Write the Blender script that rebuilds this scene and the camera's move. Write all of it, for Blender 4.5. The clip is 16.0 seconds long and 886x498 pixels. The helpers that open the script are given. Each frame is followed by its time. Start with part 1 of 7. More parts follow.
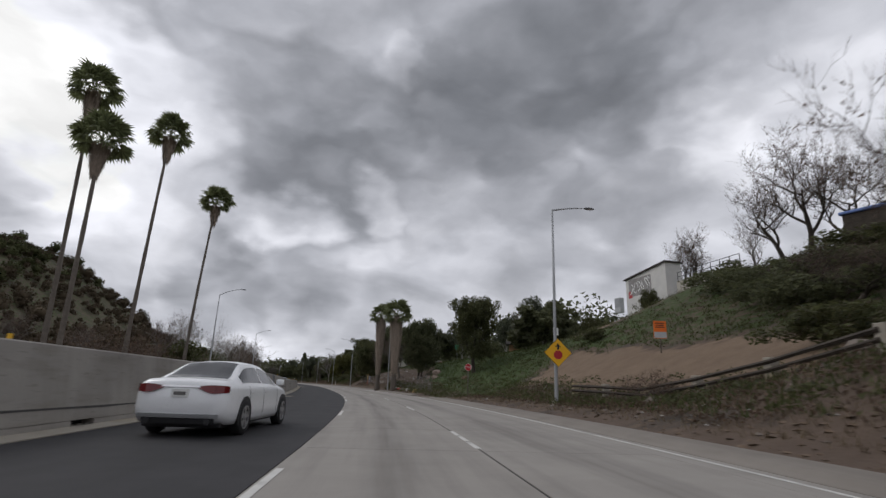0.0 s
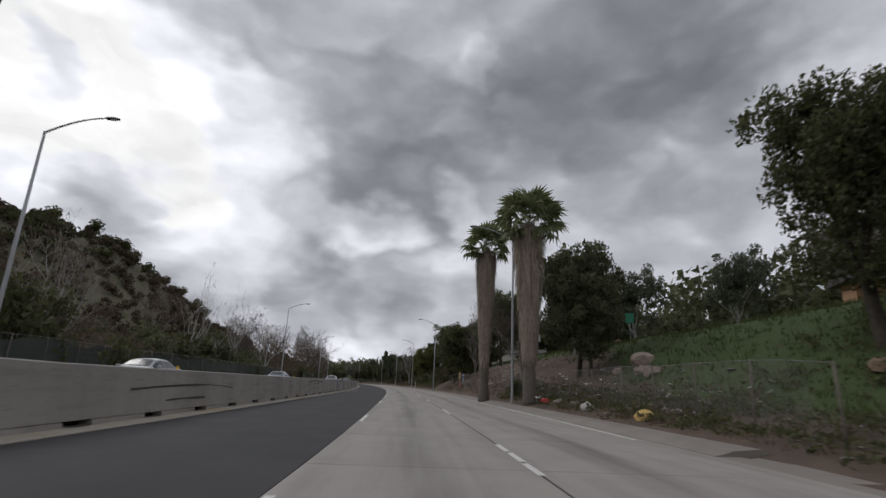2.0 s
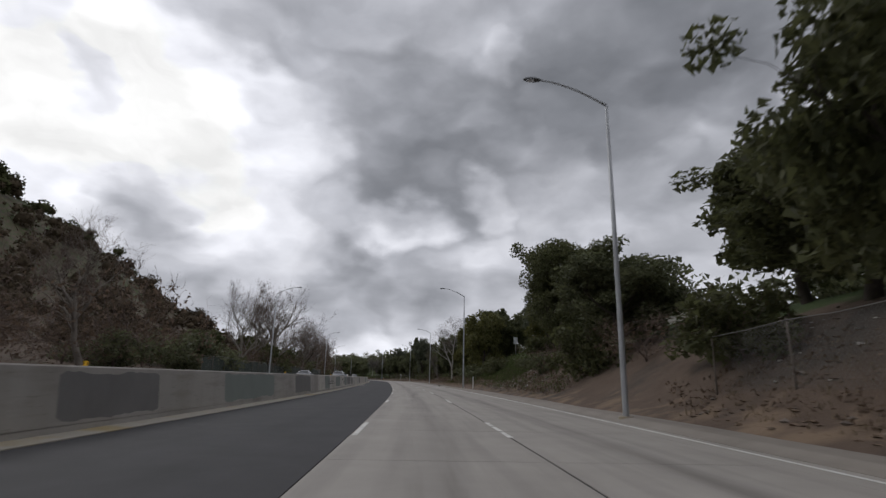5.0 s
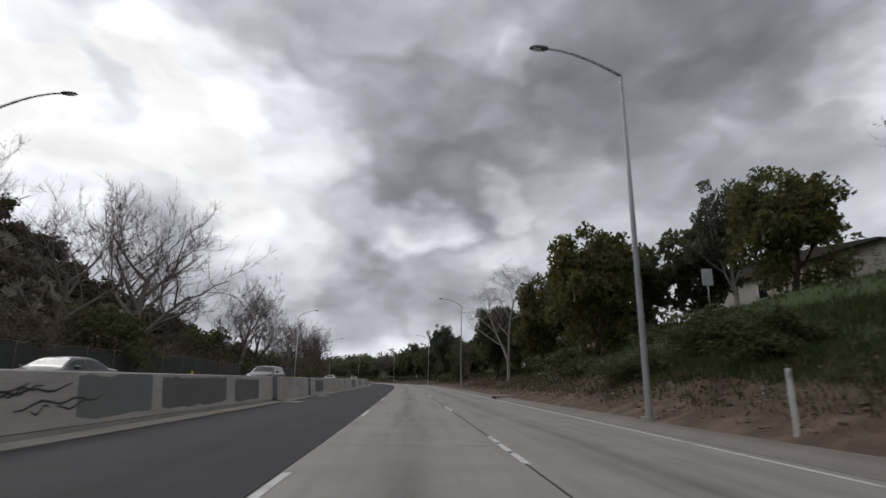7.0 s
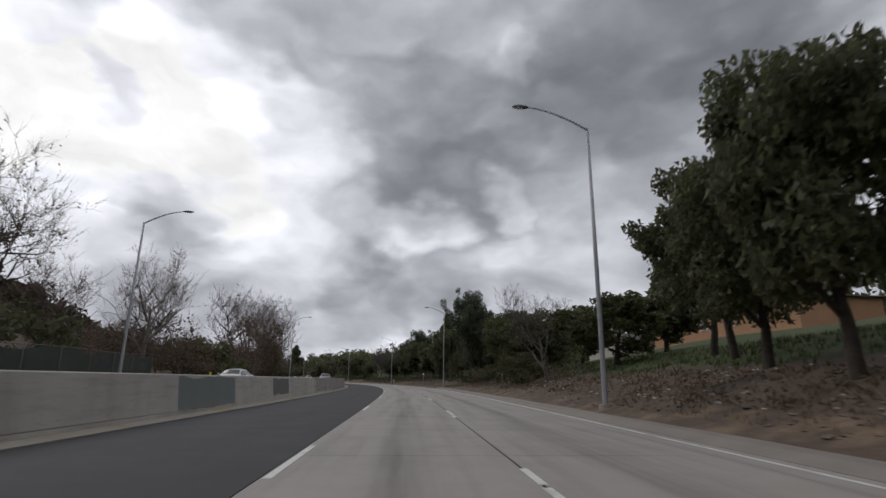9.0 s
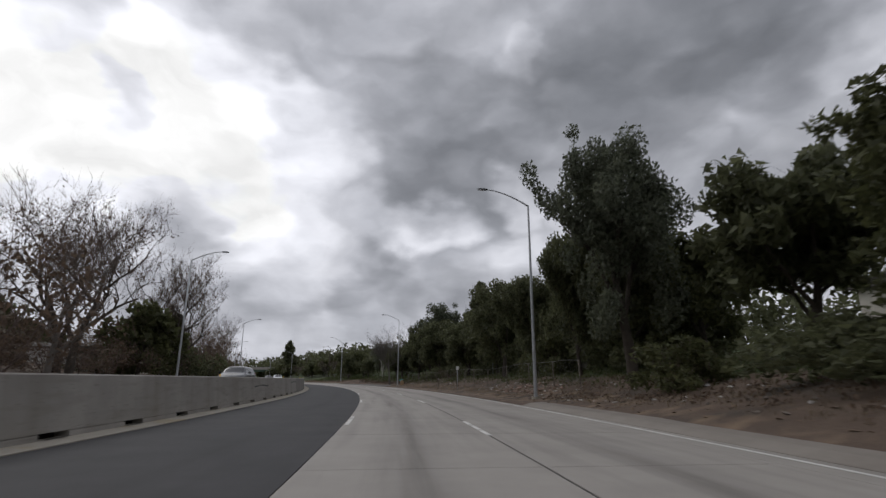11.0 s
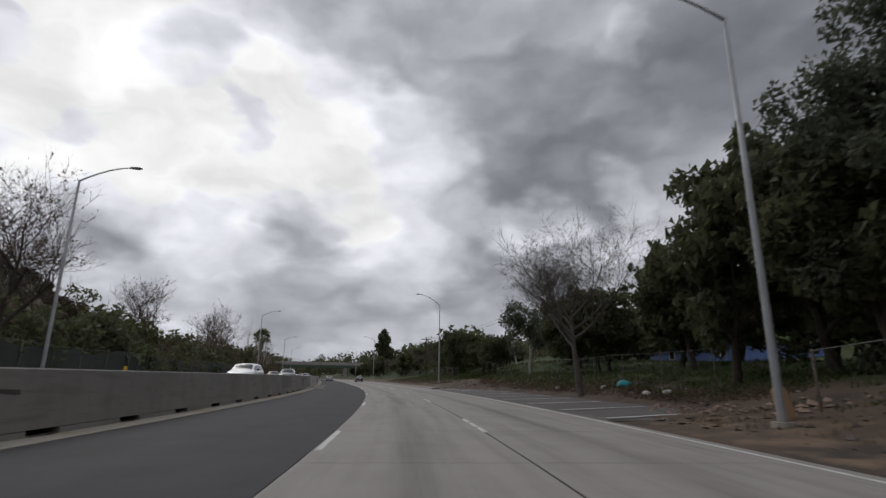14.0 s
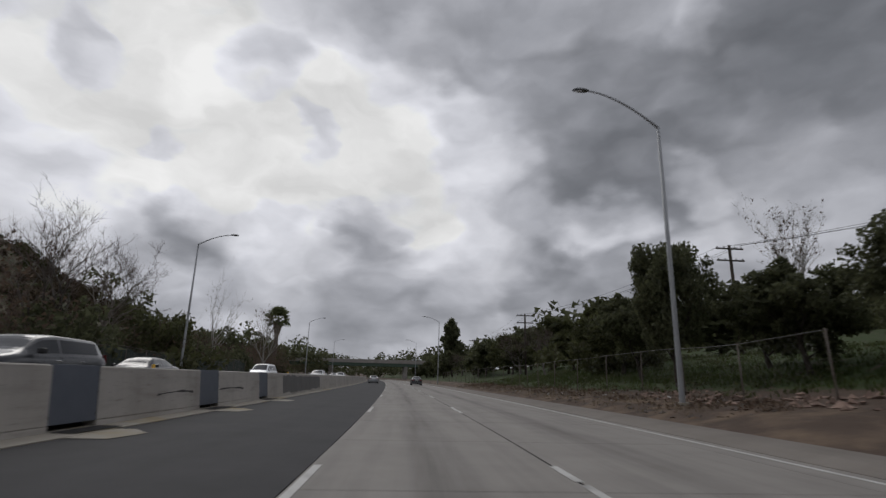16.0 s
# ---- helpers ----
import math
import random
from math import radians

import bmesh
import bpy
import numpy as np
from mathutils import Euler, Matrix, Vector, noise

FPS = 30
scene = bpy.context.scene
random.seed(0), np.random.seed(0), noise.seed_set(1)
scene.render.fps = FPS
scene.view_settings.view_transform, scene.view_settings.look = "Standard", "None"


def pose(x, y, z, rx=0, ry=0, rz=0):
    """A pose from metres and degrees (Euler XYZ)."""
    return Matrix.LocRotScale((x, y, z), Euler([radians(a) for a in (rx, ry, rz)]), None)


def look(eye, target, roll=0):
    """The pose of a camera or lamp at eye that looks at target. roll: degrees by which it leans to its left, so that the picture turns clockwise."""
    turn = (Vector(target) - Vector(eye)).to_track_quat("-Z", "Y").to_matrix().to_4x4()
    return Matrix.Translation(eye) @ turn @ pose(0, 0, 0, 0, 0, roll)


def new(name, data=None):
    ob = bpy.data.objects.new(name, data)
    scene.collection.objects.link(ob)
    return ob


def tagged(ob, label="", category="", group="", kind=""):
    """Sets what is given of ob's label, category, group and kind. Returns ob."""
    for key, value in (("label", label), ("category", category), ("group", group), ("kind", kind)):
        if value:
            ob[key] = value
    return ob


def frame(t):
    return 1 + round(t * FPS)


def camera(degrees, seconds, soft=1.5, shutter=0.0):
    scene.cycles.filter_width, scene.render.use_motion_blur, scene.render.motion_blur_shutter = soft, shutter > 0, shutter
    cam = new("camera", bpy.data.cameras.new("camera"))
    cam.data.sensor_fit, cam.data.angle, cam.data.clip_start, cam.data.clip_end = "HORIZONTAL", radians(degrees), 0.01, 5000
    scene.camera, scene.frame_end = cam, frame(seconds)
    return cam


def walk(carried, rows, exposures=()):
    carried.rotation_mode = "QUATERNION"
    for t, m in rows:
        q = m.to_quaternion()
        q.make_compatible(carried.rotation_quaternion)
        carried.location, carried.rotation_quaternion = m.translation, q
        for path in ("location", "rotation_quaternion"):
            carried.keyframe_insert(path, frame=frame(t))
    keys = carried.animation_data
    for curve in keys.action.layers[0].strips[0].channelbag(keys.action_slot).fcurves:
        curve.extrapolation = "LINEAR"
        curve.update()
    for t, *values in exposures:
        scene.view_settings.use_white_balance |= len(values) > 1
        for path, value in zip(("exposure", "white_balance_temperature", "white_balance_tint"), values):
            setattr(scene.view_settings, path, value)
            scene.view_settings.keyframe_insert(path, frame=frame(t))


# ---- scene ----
# ---- road axis: the joint between the black left lane and the concrete lanes; s metres along it, off metres to its right ----
BEND = (2.26, 2.27, 2.3, 2.34, 2.67, 2.63, 1.22, 0.02, 0.91, 1.0, 0.6, 1.03, 0.87, -0.13, 0.22, 0.4, 1.01, 1.9, 2.59,
        2.55, 2.4, 2.61, 2.13, 2.54, 0.71, 0.3, 0.3, 0.3, 0.3, 0.3, 0.3, 0.3, 0.3, 0.3, 0.3, 0.3, 0.3)
S0 = -60
SS = np.arange(S0, 700, 1.0)
TH = np.cumsum(np.interp(SS, S0 + 20.0 * np.arange(len(BEND)), np.array(BEND) * 1e-3))
TH -= TH[-S0]
AX, AY = np.cumsum(-np.sin(TH)), np.cumsum(np.cos(TH))
AX, AY = AX - AX[-S0], AY - AY[-S0]


def at(s, off, z=0.0):
    """World place of a point of the road plan."""
    c = min(max(s, S0), 699.0)
    th = float(np.interp(c, SS, TH))
    x = float(np.interp(c, SS, AX)) - math.sin(th) * (s - c) + off * math.cos(th)
    y = float(np.interp(c, SS, AY)) + math.cos(th) * (s - c) + off * math.sin(th)
    return Vector((x, y, z))


def head(s):
    return math.degrees(float(np.interp(s, SS, TH)))


# ---- camera ----
cam = camera(81.9, 16.0, soft=1.4, shutter=0.12)
EYE = 1.187
RIDE = [
    (0, -1.61, 1.52, -4.84, 14.99, -1.96),
    (0.5, 10.62, 1.60, -4.18, 14.91, -1.09),
    (1, 22.83, 1.53, -3.46, 15.22, -1.53),
    (1.5, 34.61, 1.51, -3.04, 14.89, -2.01),
    (2, 46.34, 1.51, -2.24, 14.89, -2.39),
    (2.5, 58.84, 1.36, -1.77, 14.55, -1.69),
    (3, 71.04, 1.12, -1.13, 14.29, -1.53),
    (3.5, 83.22, 1.01, -0.55, 14.23, -1.76),
    (4, 95.21, 1.05, -1.22, 14.24, -1.79),
    (4.6, 109.76, 1.19, -1.97, 14.26, -1.56),
    (5.2, 124.48, 1.41, -2.65, 14.29, -1.11),
    (5.8, 139.17, 1.63, -3.11, 14.33, -0.67),
    (6.5, 156.08, 1.74, -3.15, 14.39, -0.53),
    (7, 167.95, 1.70, -2.82, 14.45, -0.74),
    (7.5, 180.54, 1.73, -3.38, 14.41, -0.58),
    (8, 193.53, 1.73, -3.77, 14.43, -0.81),
    (8.5, 206.66, 1.85, -3.58, 14.42, -0.64),
    (9, 219.64, 1.79, -3.60, 14.41, -0.59),
    (9.6, 235.22, 1.65, -3.79, 14.39, -0.44),
    (10.2, 250.80, 1.46, -4.13, 14.36, -0.22),
    (10.8, 266.23, 1.31, -4.57, 14.35, -0.11),
    (11.5, 283.86, 1.33, -5.07, 14.38, -0.39),
    (12, 296.18, 1.49, -5.41, 14.45, -0.90),
    (12.5, 309.50, 1.56, -5.68, 14.42, -0.99),
    (13, 323.03, 1.59, -5.06, 14.39, -1.23),
    (13.5, 336.35, 1.59, -3.96, 14.32, -1.18),
    (14, 348.85, 1.54, -3.05, 14.21, -0.69),
    (14.5, 361.83, 1.40, -2.78, 14.25, -0.73),
    (15, 375.02, 1.33, -2.75, 14.22, -0.97),
    (15.5, 388.12, 1.28, -2.63, 14.25, -0.98),
    (16, 401.09, 1.30, -2.86, 14.26, -1.33),
]
rows = []
for t, s, d, yaw, pitch, roll in RIDE:
    p = at(s, d, EYE)
    rows.append((t, pose(p.x, p.y, p.z, 90 + pitch, 0, head(s) + yaw) @ pose(0, 0, 0, 0, 0, -roll)))
walk(cam, rows, exposures=[(0, 0.0), (12, 0.0), (14, -0.16), (16, -0.42)])

# ---- sky and sun ----
world = bpy.data.worlds.new("overcast")
scene.world = world
world.use_nodes = True
wn, wl = world.node_tree.nodes, world.node_tree.links
wn.clear()


def wmath(op, a, b=None, c=None):
    n = wn.new("ShaderNodeMath")
    n.operation = op
    for i, v in enumerate((a, b, c)):
        if v is None:
            continue
        if isinstance(v, (int, float)):
            n.inputs[i].default_value = v
        else:
            wl.new(v, n.inputs[i])
    return n.outputs[0]


def wvec(op, a, b):
    n = wn.new("ShaderNodeVectorMath")
    n.operation = op
    for i, v in enumerate((a, b)):
        if isinstance(v, (tuple, list, Vector)):
            n.inputs[i].default_value = v
        else:
            wl.new(v, n.inputs[i])
    return n


def wnoise(vec, scale, detail, rough=0.55, lac=2.0):
    n = wn.new("ShaderNodeTexNoise")
    n.inputs["Scale"].default_value, n.inputs["Detail"].default_value = scale, detail
    n.inputs["Roughness"].default_value, n.inputs["Lacunarity"].default_value = rough, lac
    wl.new(vec, n.inputs["Vector"])
    return n


coord = wn.new("ShaderNodeTexCoord").outputs["Generated"]
sep = wn.new("ShaderNodeSeparateXYZ")
wl.new(coord, sep.inputs[0])
den = wmath("ADD", wmath("MAXIMUM", sep.outputs[2], 0.0), 0.22)
comb = wn.new("ShaderNodeCombineXYZ")
wl.new(wmath("DIVIDE", sep.outputs[0], den), comb.inputs[0])
wl.new(wmath("DIVIDE", sep.outputs[1], den), comb.inputs[1])
deck = comb.outputs[0]


def drift(vec, scale, detail, amount, rough=0.55):
    """The direction pushed about by a noise, for ragged cloud edges."""
    push = wvec("SCALE", wvec("SUBTRACT", wnoise(vec, scale, detail, rough).outputs["Color"], (0.5, 0.5, 0.5)).outputs[0], (0, 0, 0))
    push.inputs["Scale"].default_value = amount
    return push.outputs[0]


flat_dir = wvec("MULTIPLY", coord, (1.0, 1.0, 1.7)).outputs[0]
bent = wvec("ADD", wvec("ADD", coord, drift(flat_dir, 4.0, 3, 0.26)).outputs[0], drift(flat_dir, 14.0, 4, 0.06, 0.5)).outputs[0]
bent = wvec("NORMALIZE", bent, (0, 0, 0)).outputs[0]
# cloud masses: bearing to the left of the start of the road, height, half width in degrees, lift of brightness
DARK = [(9, 25.5, 9.5, -0.20), (8, 21.5, 6, -0.12), (16, 33, 13, -0.05), (23, 44, 12, -0.05), (4, 29, 5, -0.06), (-8, 33, 7, -0.10), (-17, 31, 12, -0.12),
        (-21, 24, 9, -0.09), (-28, 34, 10, -0.14), (-15, 44, 16, -0.16), (-6, 23, 5, -0.08), (-4, 29, 5, -0.04)]
BRIGHT = [(44, 20, 11, 0.27), (54, 28, 12, 0.25), (35, 25, 8, 0.18), (30, 14, 6, 0.18), (3.5, 19, 2.6, 0.24), (12, 16.5, 3, 0.22), (1.5, 35, 2.4, 0.12),
          (25, 25, 4, 0.10), (66, 20, 12, 0.26), (67, 34, 11, 0.24), (-34, 24, 4, 0.14), (-44, 24, 8, 0.16), (16, 5, 6, 0.14), (38, 32, 7, 0.12)]
PUFFS = [(46, 26, 2.6, -0.26), (69, 30, 3, -0.36), (62, 24, 2.4, -0.32), (53, 31, 4, -0.22), (57, 16, 4, -0.26), (50, 17, 3, -0.2), (41, 17, 3.4, -0.22),
         (18, 9.5, 4.5, -0.26), (10, 9, 4, -0.16), (38, 10, 6, -0.14), (29, 9, 4, -0.1), (60, 10, 6, -0.14)]
over = wvec("MULTIPLY", deck, (1.0, 1.0, 0.0)).outputs[0]
val = wmath("MULTIPLY_ADD", wnoise(over, 1.7, 6, 0.46).outputs[0], 0.46, 0.33)
val = wmath("MULTIPLY_ADD", wnoise(flat_dir, 6.5, 5, 0.48).outputs[0], 0.34, wmath("SUBTRACT", val, 0.17))
puffs = wn.new("ShaderNodeTexVoronoi")
puffs.feature = "SMOOTH_F1"
puffs.inputs["Scale"].default_value, puffs.inputs["Smoothness"].default_value, puffs.inputs["Randomness"].default_value = 10.0, 0.5, 1.0
wl.new(wvec("MULTIPLY", bent, (1.0, 1.0, 1.7)).outputs[0], puffs.inputs["Vector"])
val = wmath("MULTIPLY_ADD", puffs.outputs["Distance"], -0.22, wmath("ADD", val, 0.10))
for az, el, r, lift in DARK + BRIGHT + PUFFS:
    a, e = radians(az), radians(el)
    dot = wvec("DOT_PRODUCT", bent, (-math.sin(a) * math.cos(e), math.cos(a) * math.cos(e), math.sin(e))).outputs["Value"]
    m = wn.new("ShaderNodeMapRange")
    m.interpolation_type = "SMOOTHSTEP"
    wl.new(dot, m.inputs[0])
    m.inputs[1].default_value, m.inputs[2].default_value = math.cos(radians(r * 1.45)), math.cos(radians(r * 0.45))
    m.inputs[3].default_value, m.inputs[4].default_value = 0.0, lift
    val = wmath("ADD", val, m.outputs[0])
ramp = wn.new("ShaderNodeValToRGB")
ramp.color_ramp.interpolation = "B_SPLINE"
els = ramp.color_ramp.elements
els[0].position, els[0].color = 0.0, (0.147, 0.156, 0.176, 1)
els[1].position, els[1].color = 1.0, (1.1, 1.11, 1.18, 1)
for pos, col in ((0.25, (0.266, 0.276, 0.308)), (0.5, (0.466, 0.478, 0.528)), (0.75, (0.775, 0.786, 0.85))):
    e = els.new(pos)
    e.color = (*col, 1)
wl.new(val, ramp.inputs[0])
sky = wn.new("ShaderNodeTexSky")
sky.sky_type, sky.sun_disc = "NISHITA", False
SUN_AZ, SUN_EL = 62.0, 42.0
sky.sun_elevation, sky.sun_rotation = radians(SUN_EL), radians(-SUN_AZ)
blue = wvec("SCALE", sky.outputs[0], (0, 0, 0))
blue.inputs["Scale"].default_value = 0.05
mix = wn.new("ShaderNodeMix")
mix.data_type = "RGBA"
mix.inputs[0].default_value = 0.992
wl.new(blue.outputs[0], mix.inputs[6])
billow = wn.new("ShaderNodeMapRange")
wl.new(wnoise(wvec("MULTIPLY", bent, (1.0, 1.0, 1.7)).outputs[0], 6.0, 6, 0.5).outputs[0], billow.inputs[0])
billow.inputs[1].default_value, billow.inputs[2].default_value = 0.3, 0.7
billow.inputs[3].default_value, billow.inputs[4].default_value = 0.84, 1.16
thick = wvec("SCALE", ramp.outputs[0], (0, 0, 0))
wl.new(billow.outputs[0], thick.inputs["Scale"])
wl.new(thick.outputs[0], mix.inputs[7])
bg = wn.new("ShaderNodeBackground")
bg.inputs[1].default_value = 1.0
wl.new(mix.outputs[2], bg.inputs[0])
wout = wn.new("ShaderNodeOutputWorld")
wl.new(bg.outputs[0], wout.inputs[0])
sun = new("sun", bpy.data.lights.new("sun", "SUN"))
sun.data.energy, sun.data.angle, sun.data.color = 0.6, radians(25), (1.0, 0.97, 0.93)
a, e = radians(SUN_AZ), radians(SUN_EL)
sun.matrix_world = look((0, 0, 60), Vector((0, 0, 60)) - Vector((-math.sin(a) * math.cos(e), math.cos(a) * math.cos(e), math.sin(e))))


# ---- materials ----
def material(name, c1, c2, scale=3.0, rough=0.85, bump=0.3, fine=40.0, metal=0.0, c3=None, spots=0.5, vary=0.0, dist=0.02, spec=0.4, island=0.0):
    """Two colours mixed at two scales, with relief; c3: a third colour in patches. World-size noise."""
    m = bpy.data.materials.new(name)
    m.use_nodes = True
    n, l = m.node_tree.nodes, m.node_tree.links
    b = n["Principled BSDF"]
    geo = n.new("ShaderNodeNewGeometry")
    big, small = n.new("ShaderNodeTexNoise"), n.new("ShaderNodeTexNoise")
    for t, sc, de in ((big, scale, 6), (small, fine, 4)):
        l.new(geo.outputs["Position"], t.inputs["Vector"])
        t.inputs["Scale"].default_value, t.inputs["Detail"].default_value = sc, de
        t.inputs["Roughness"].default_value = 0.62
    f = n.new("ShaderNodeMath")
    f.operation = "MULTIPLY_ADD"
    l.new(small.outputs[0], f.inputs[0])
    f.inputs[1].default_value = 0.6
    f2 = n.new("ShaderNodeMath")
    f2.operation = "MULTIPLY_ADD"
    l.new(big.outputs[0], f2.inputs[0])
    f2.inputs[1].default_value, f2.inputs[2].default_value = 1.5, -0.55
    l.new(f2.outputs[0], f.inputs[2])
    f.use_clamp = True
    mx = n.new("ShaderNodeMix")
    mx.data_type = "RGBA"
    l.new(f.outputs[0], mx.inputs[0])
    mx.inputs[6].default_value, mx.inputs[7].default_value = (*c1, 1), (*c2, 1)
    col = mx.outputs[2]
    if c3:
        pt = n.new("ShaderNodeTexNoise")
        l.new(geo.outputs["Position"], pt.inputs["Vector"])
        pt.inputs["Scale"].default_value, pt.inputs["Detail"].default_value = scale * 0.37, 7
        mr = n.new("ShaderNodeMapRange")
        l.new(pt.outputs[0], mr.inputs[0])
        mr.inputs[1].default_value, mr.inputs[2].default_value = 1 - spots - 0.06, 1 - spots + 0.08
        m3 = n.new("ShaderNodeMix")
        m3.data_type = "RGBA"
        l.new(mr.outputs[0], m3.inputs[0])
        l.new(col, m3.inputs[6])
        m3.inputs[7].default_value = (*c3, 1)
        col = m3.outputs[2]
    if vary or island:
        src = n.new("ShaderNodeObjectInfo").outputs["Random"] if vary else geo.outputs["Random Per Island"]
        amt = vary or island
        hs = n.new("ShaderNodeHueSaturation")
        mr2 = n.new("ShaderNodeMapRange")
        l.new(src, mr2.inputs[0])
        mr2.inputs[3].default_value, mr2.inputs[4].default_value = 1 - amt, 1 + amt
        l.new(mr2.outputs[0], hs.inputs["Value"])
        l.new(col, hs.inputs["Color"])
        col = hs.outputs[0]
    l.new(col, b.inputs["Base Color"])
    rg = n.new("ShaderNodeMapRange")
    l.new(small.outputs[0], rg.inputs[0])
    rg.inputs[3].default_value, rg.inputs[4].default_value = max(rough - 0.12, 0.02), min(rough + 0.12, 1.0)
    l.new(rg.outputs[0], b.inputs["Roughness"])
    b.inputs["Metallic"].default_value = metal
    b.inputs["Specular IOR Level"].default_value = spec
    if bump:
        bp = n.new("ShaderNodeBump")
        bp.inputs["Strength"].default_value, bp.inputs["Distance"].default_value = bump, dist
        l.new(f.outputs[0], bp.inputs["Height"])
        l.new(bp.outputs[0], b.inputs["Normal"])
    return m


def road_material(name, c1, c2, streak, rough):
    """A lane surface: grain, broad stains, and a darker streak of drips along each lane's middle (UV: metres across, metres along)."""
    m = material(name, c1, c2, 0.7, rough, 0.25, 55.0, dist=0.006)
    n, l = m.node_tree.nodes, m.node_tree.links
    b = n["Principled BSDF"]
    old = b.inputs["Base Color"].links[0].from_socket
    uv = n.new("ShaderNodeUVMap")
    sp = n.new("ShaderNodeSeparateXYZ")
    l.new(uv.outputs[0], sp.inputs[0])
    stretch = n.new("ShaderNodeCombineXYZ")
    k = n.new("ShaderNodeMath")
    k.operation = "MULTIPLY"
    l.new(sp.outputs[1], k.inputs[0])
    k.inputs[1].default_value = 0.05
    l.new(sp.outputs[0], stretch.inputs[0])
    l.new(k.outputs[0], stretch.inputs[1])
    lines = n.new("ShaderNodeTexNoise")
    lines.inputs["Scale"].default_value, lines.inputs["Detail"].default_value = 2.2, 5
    l.new(stretch.outputs[0], lines.inputs["Vector"])
    saw = n.new("ShaderNodeMath")
    saw.operation = "PINGPONG"
    l.new(sp.outputs[0], saw.inputs[0])
    saw.inputs[1].default_value = 1.7
    mid = n.new("ShaderNodeMapRange")
    mid.interpolation_type = "SMOOTHSTEP"
    l.new(saw.outputs[0], mid.inputs[0])
    mid.inputs[1].default_value, mid.inputs[2].default_value = 1.05, 1.75
    am = n.new("ShaderNodeMath")
    am.operation = "MULTIPLY"
    l.new(mid.outputs[0], am.inputs[0])
    l.new(lines.outputs[0], am.inputs[1])
    a2 = n.new("ShaderNodeMath")
    a2.operation = "MULTIPLY_ADD"
    l.new(am.outputs[0], a2.inputs[0])
    a2.inputs[1].default_value = streak
    l2 = n.new("ShaderNodeMapRange")
    l.new(lines.outputs[0], l2.inputs[0])
    l2.inputs[1].default_value, l2.inputs[2].default_value = 0.45, 0.75
    l2.inputs[3].default_value, l2.inputs[4].default_value = 0.0, streak * 0.45
    l.new(l2.outputs[0], a2.inputs[2])
    hs = n.new("ShaderNodeMix")
    hs.data_type = "RGBA"
    hs.blend_type = "MULTIPLY"
    l.new(a2.outputs[0], hs.inputs[0])
    l.new(old, hs.inputs[6])
    hs.inputs[7].default_value = (0.42, 0.41, 0.41, 1)
    l.new(hs.outputs[2], b.inputs["Base Color"])
    return m


M_CONCRETE = road_material("lane concrete", (0.262, 0.243, 0.22), (0.35, 0.326, 0.297), 0.8, 0.8)
M_ASPHALT = road_material("new asphalt", (0.030, 0.030, 0.032), (0.056, 0.054, 0.057), 0.35, 0.75)
M_ASPHALT.node_tree.nodes["Principled BSDF"].inputs["Specular IOR Level"].default_value = 0.2
M_OLD_ASPHALT = road_material("old asphalt", (0.095, 0.088, 0.082), (0.15, 0.14, 0.13), 0.3, 0.9)
M_DUSTY = road_material("dusty concrete edge", (0.19, 0.168, 0.145), (0.28, 0.252, 0.222), 0.4, 0.9)
M_GUTTER = material("gutter concrete", (0.29, 0.262, 0.215), (0.385, 0.355, 0.30), 1.2, 0.85, 0.3, 30, c3=(0.32, 0.25, 0.13), spots=0.40)
def wall_material(name, k):
    c1, c2, c3 = (tuple(v * k for v in col) for col in ((0.275, 0.258, 0.235), (0.37, 0.347, 0.317), (0.22, 0.204, 0.186)))
    m = material(name, c1, c2, 0.55, 0.85, 0.25, 18, c3=c3, spots=0.36)
    rain_streaks(m)
    return m


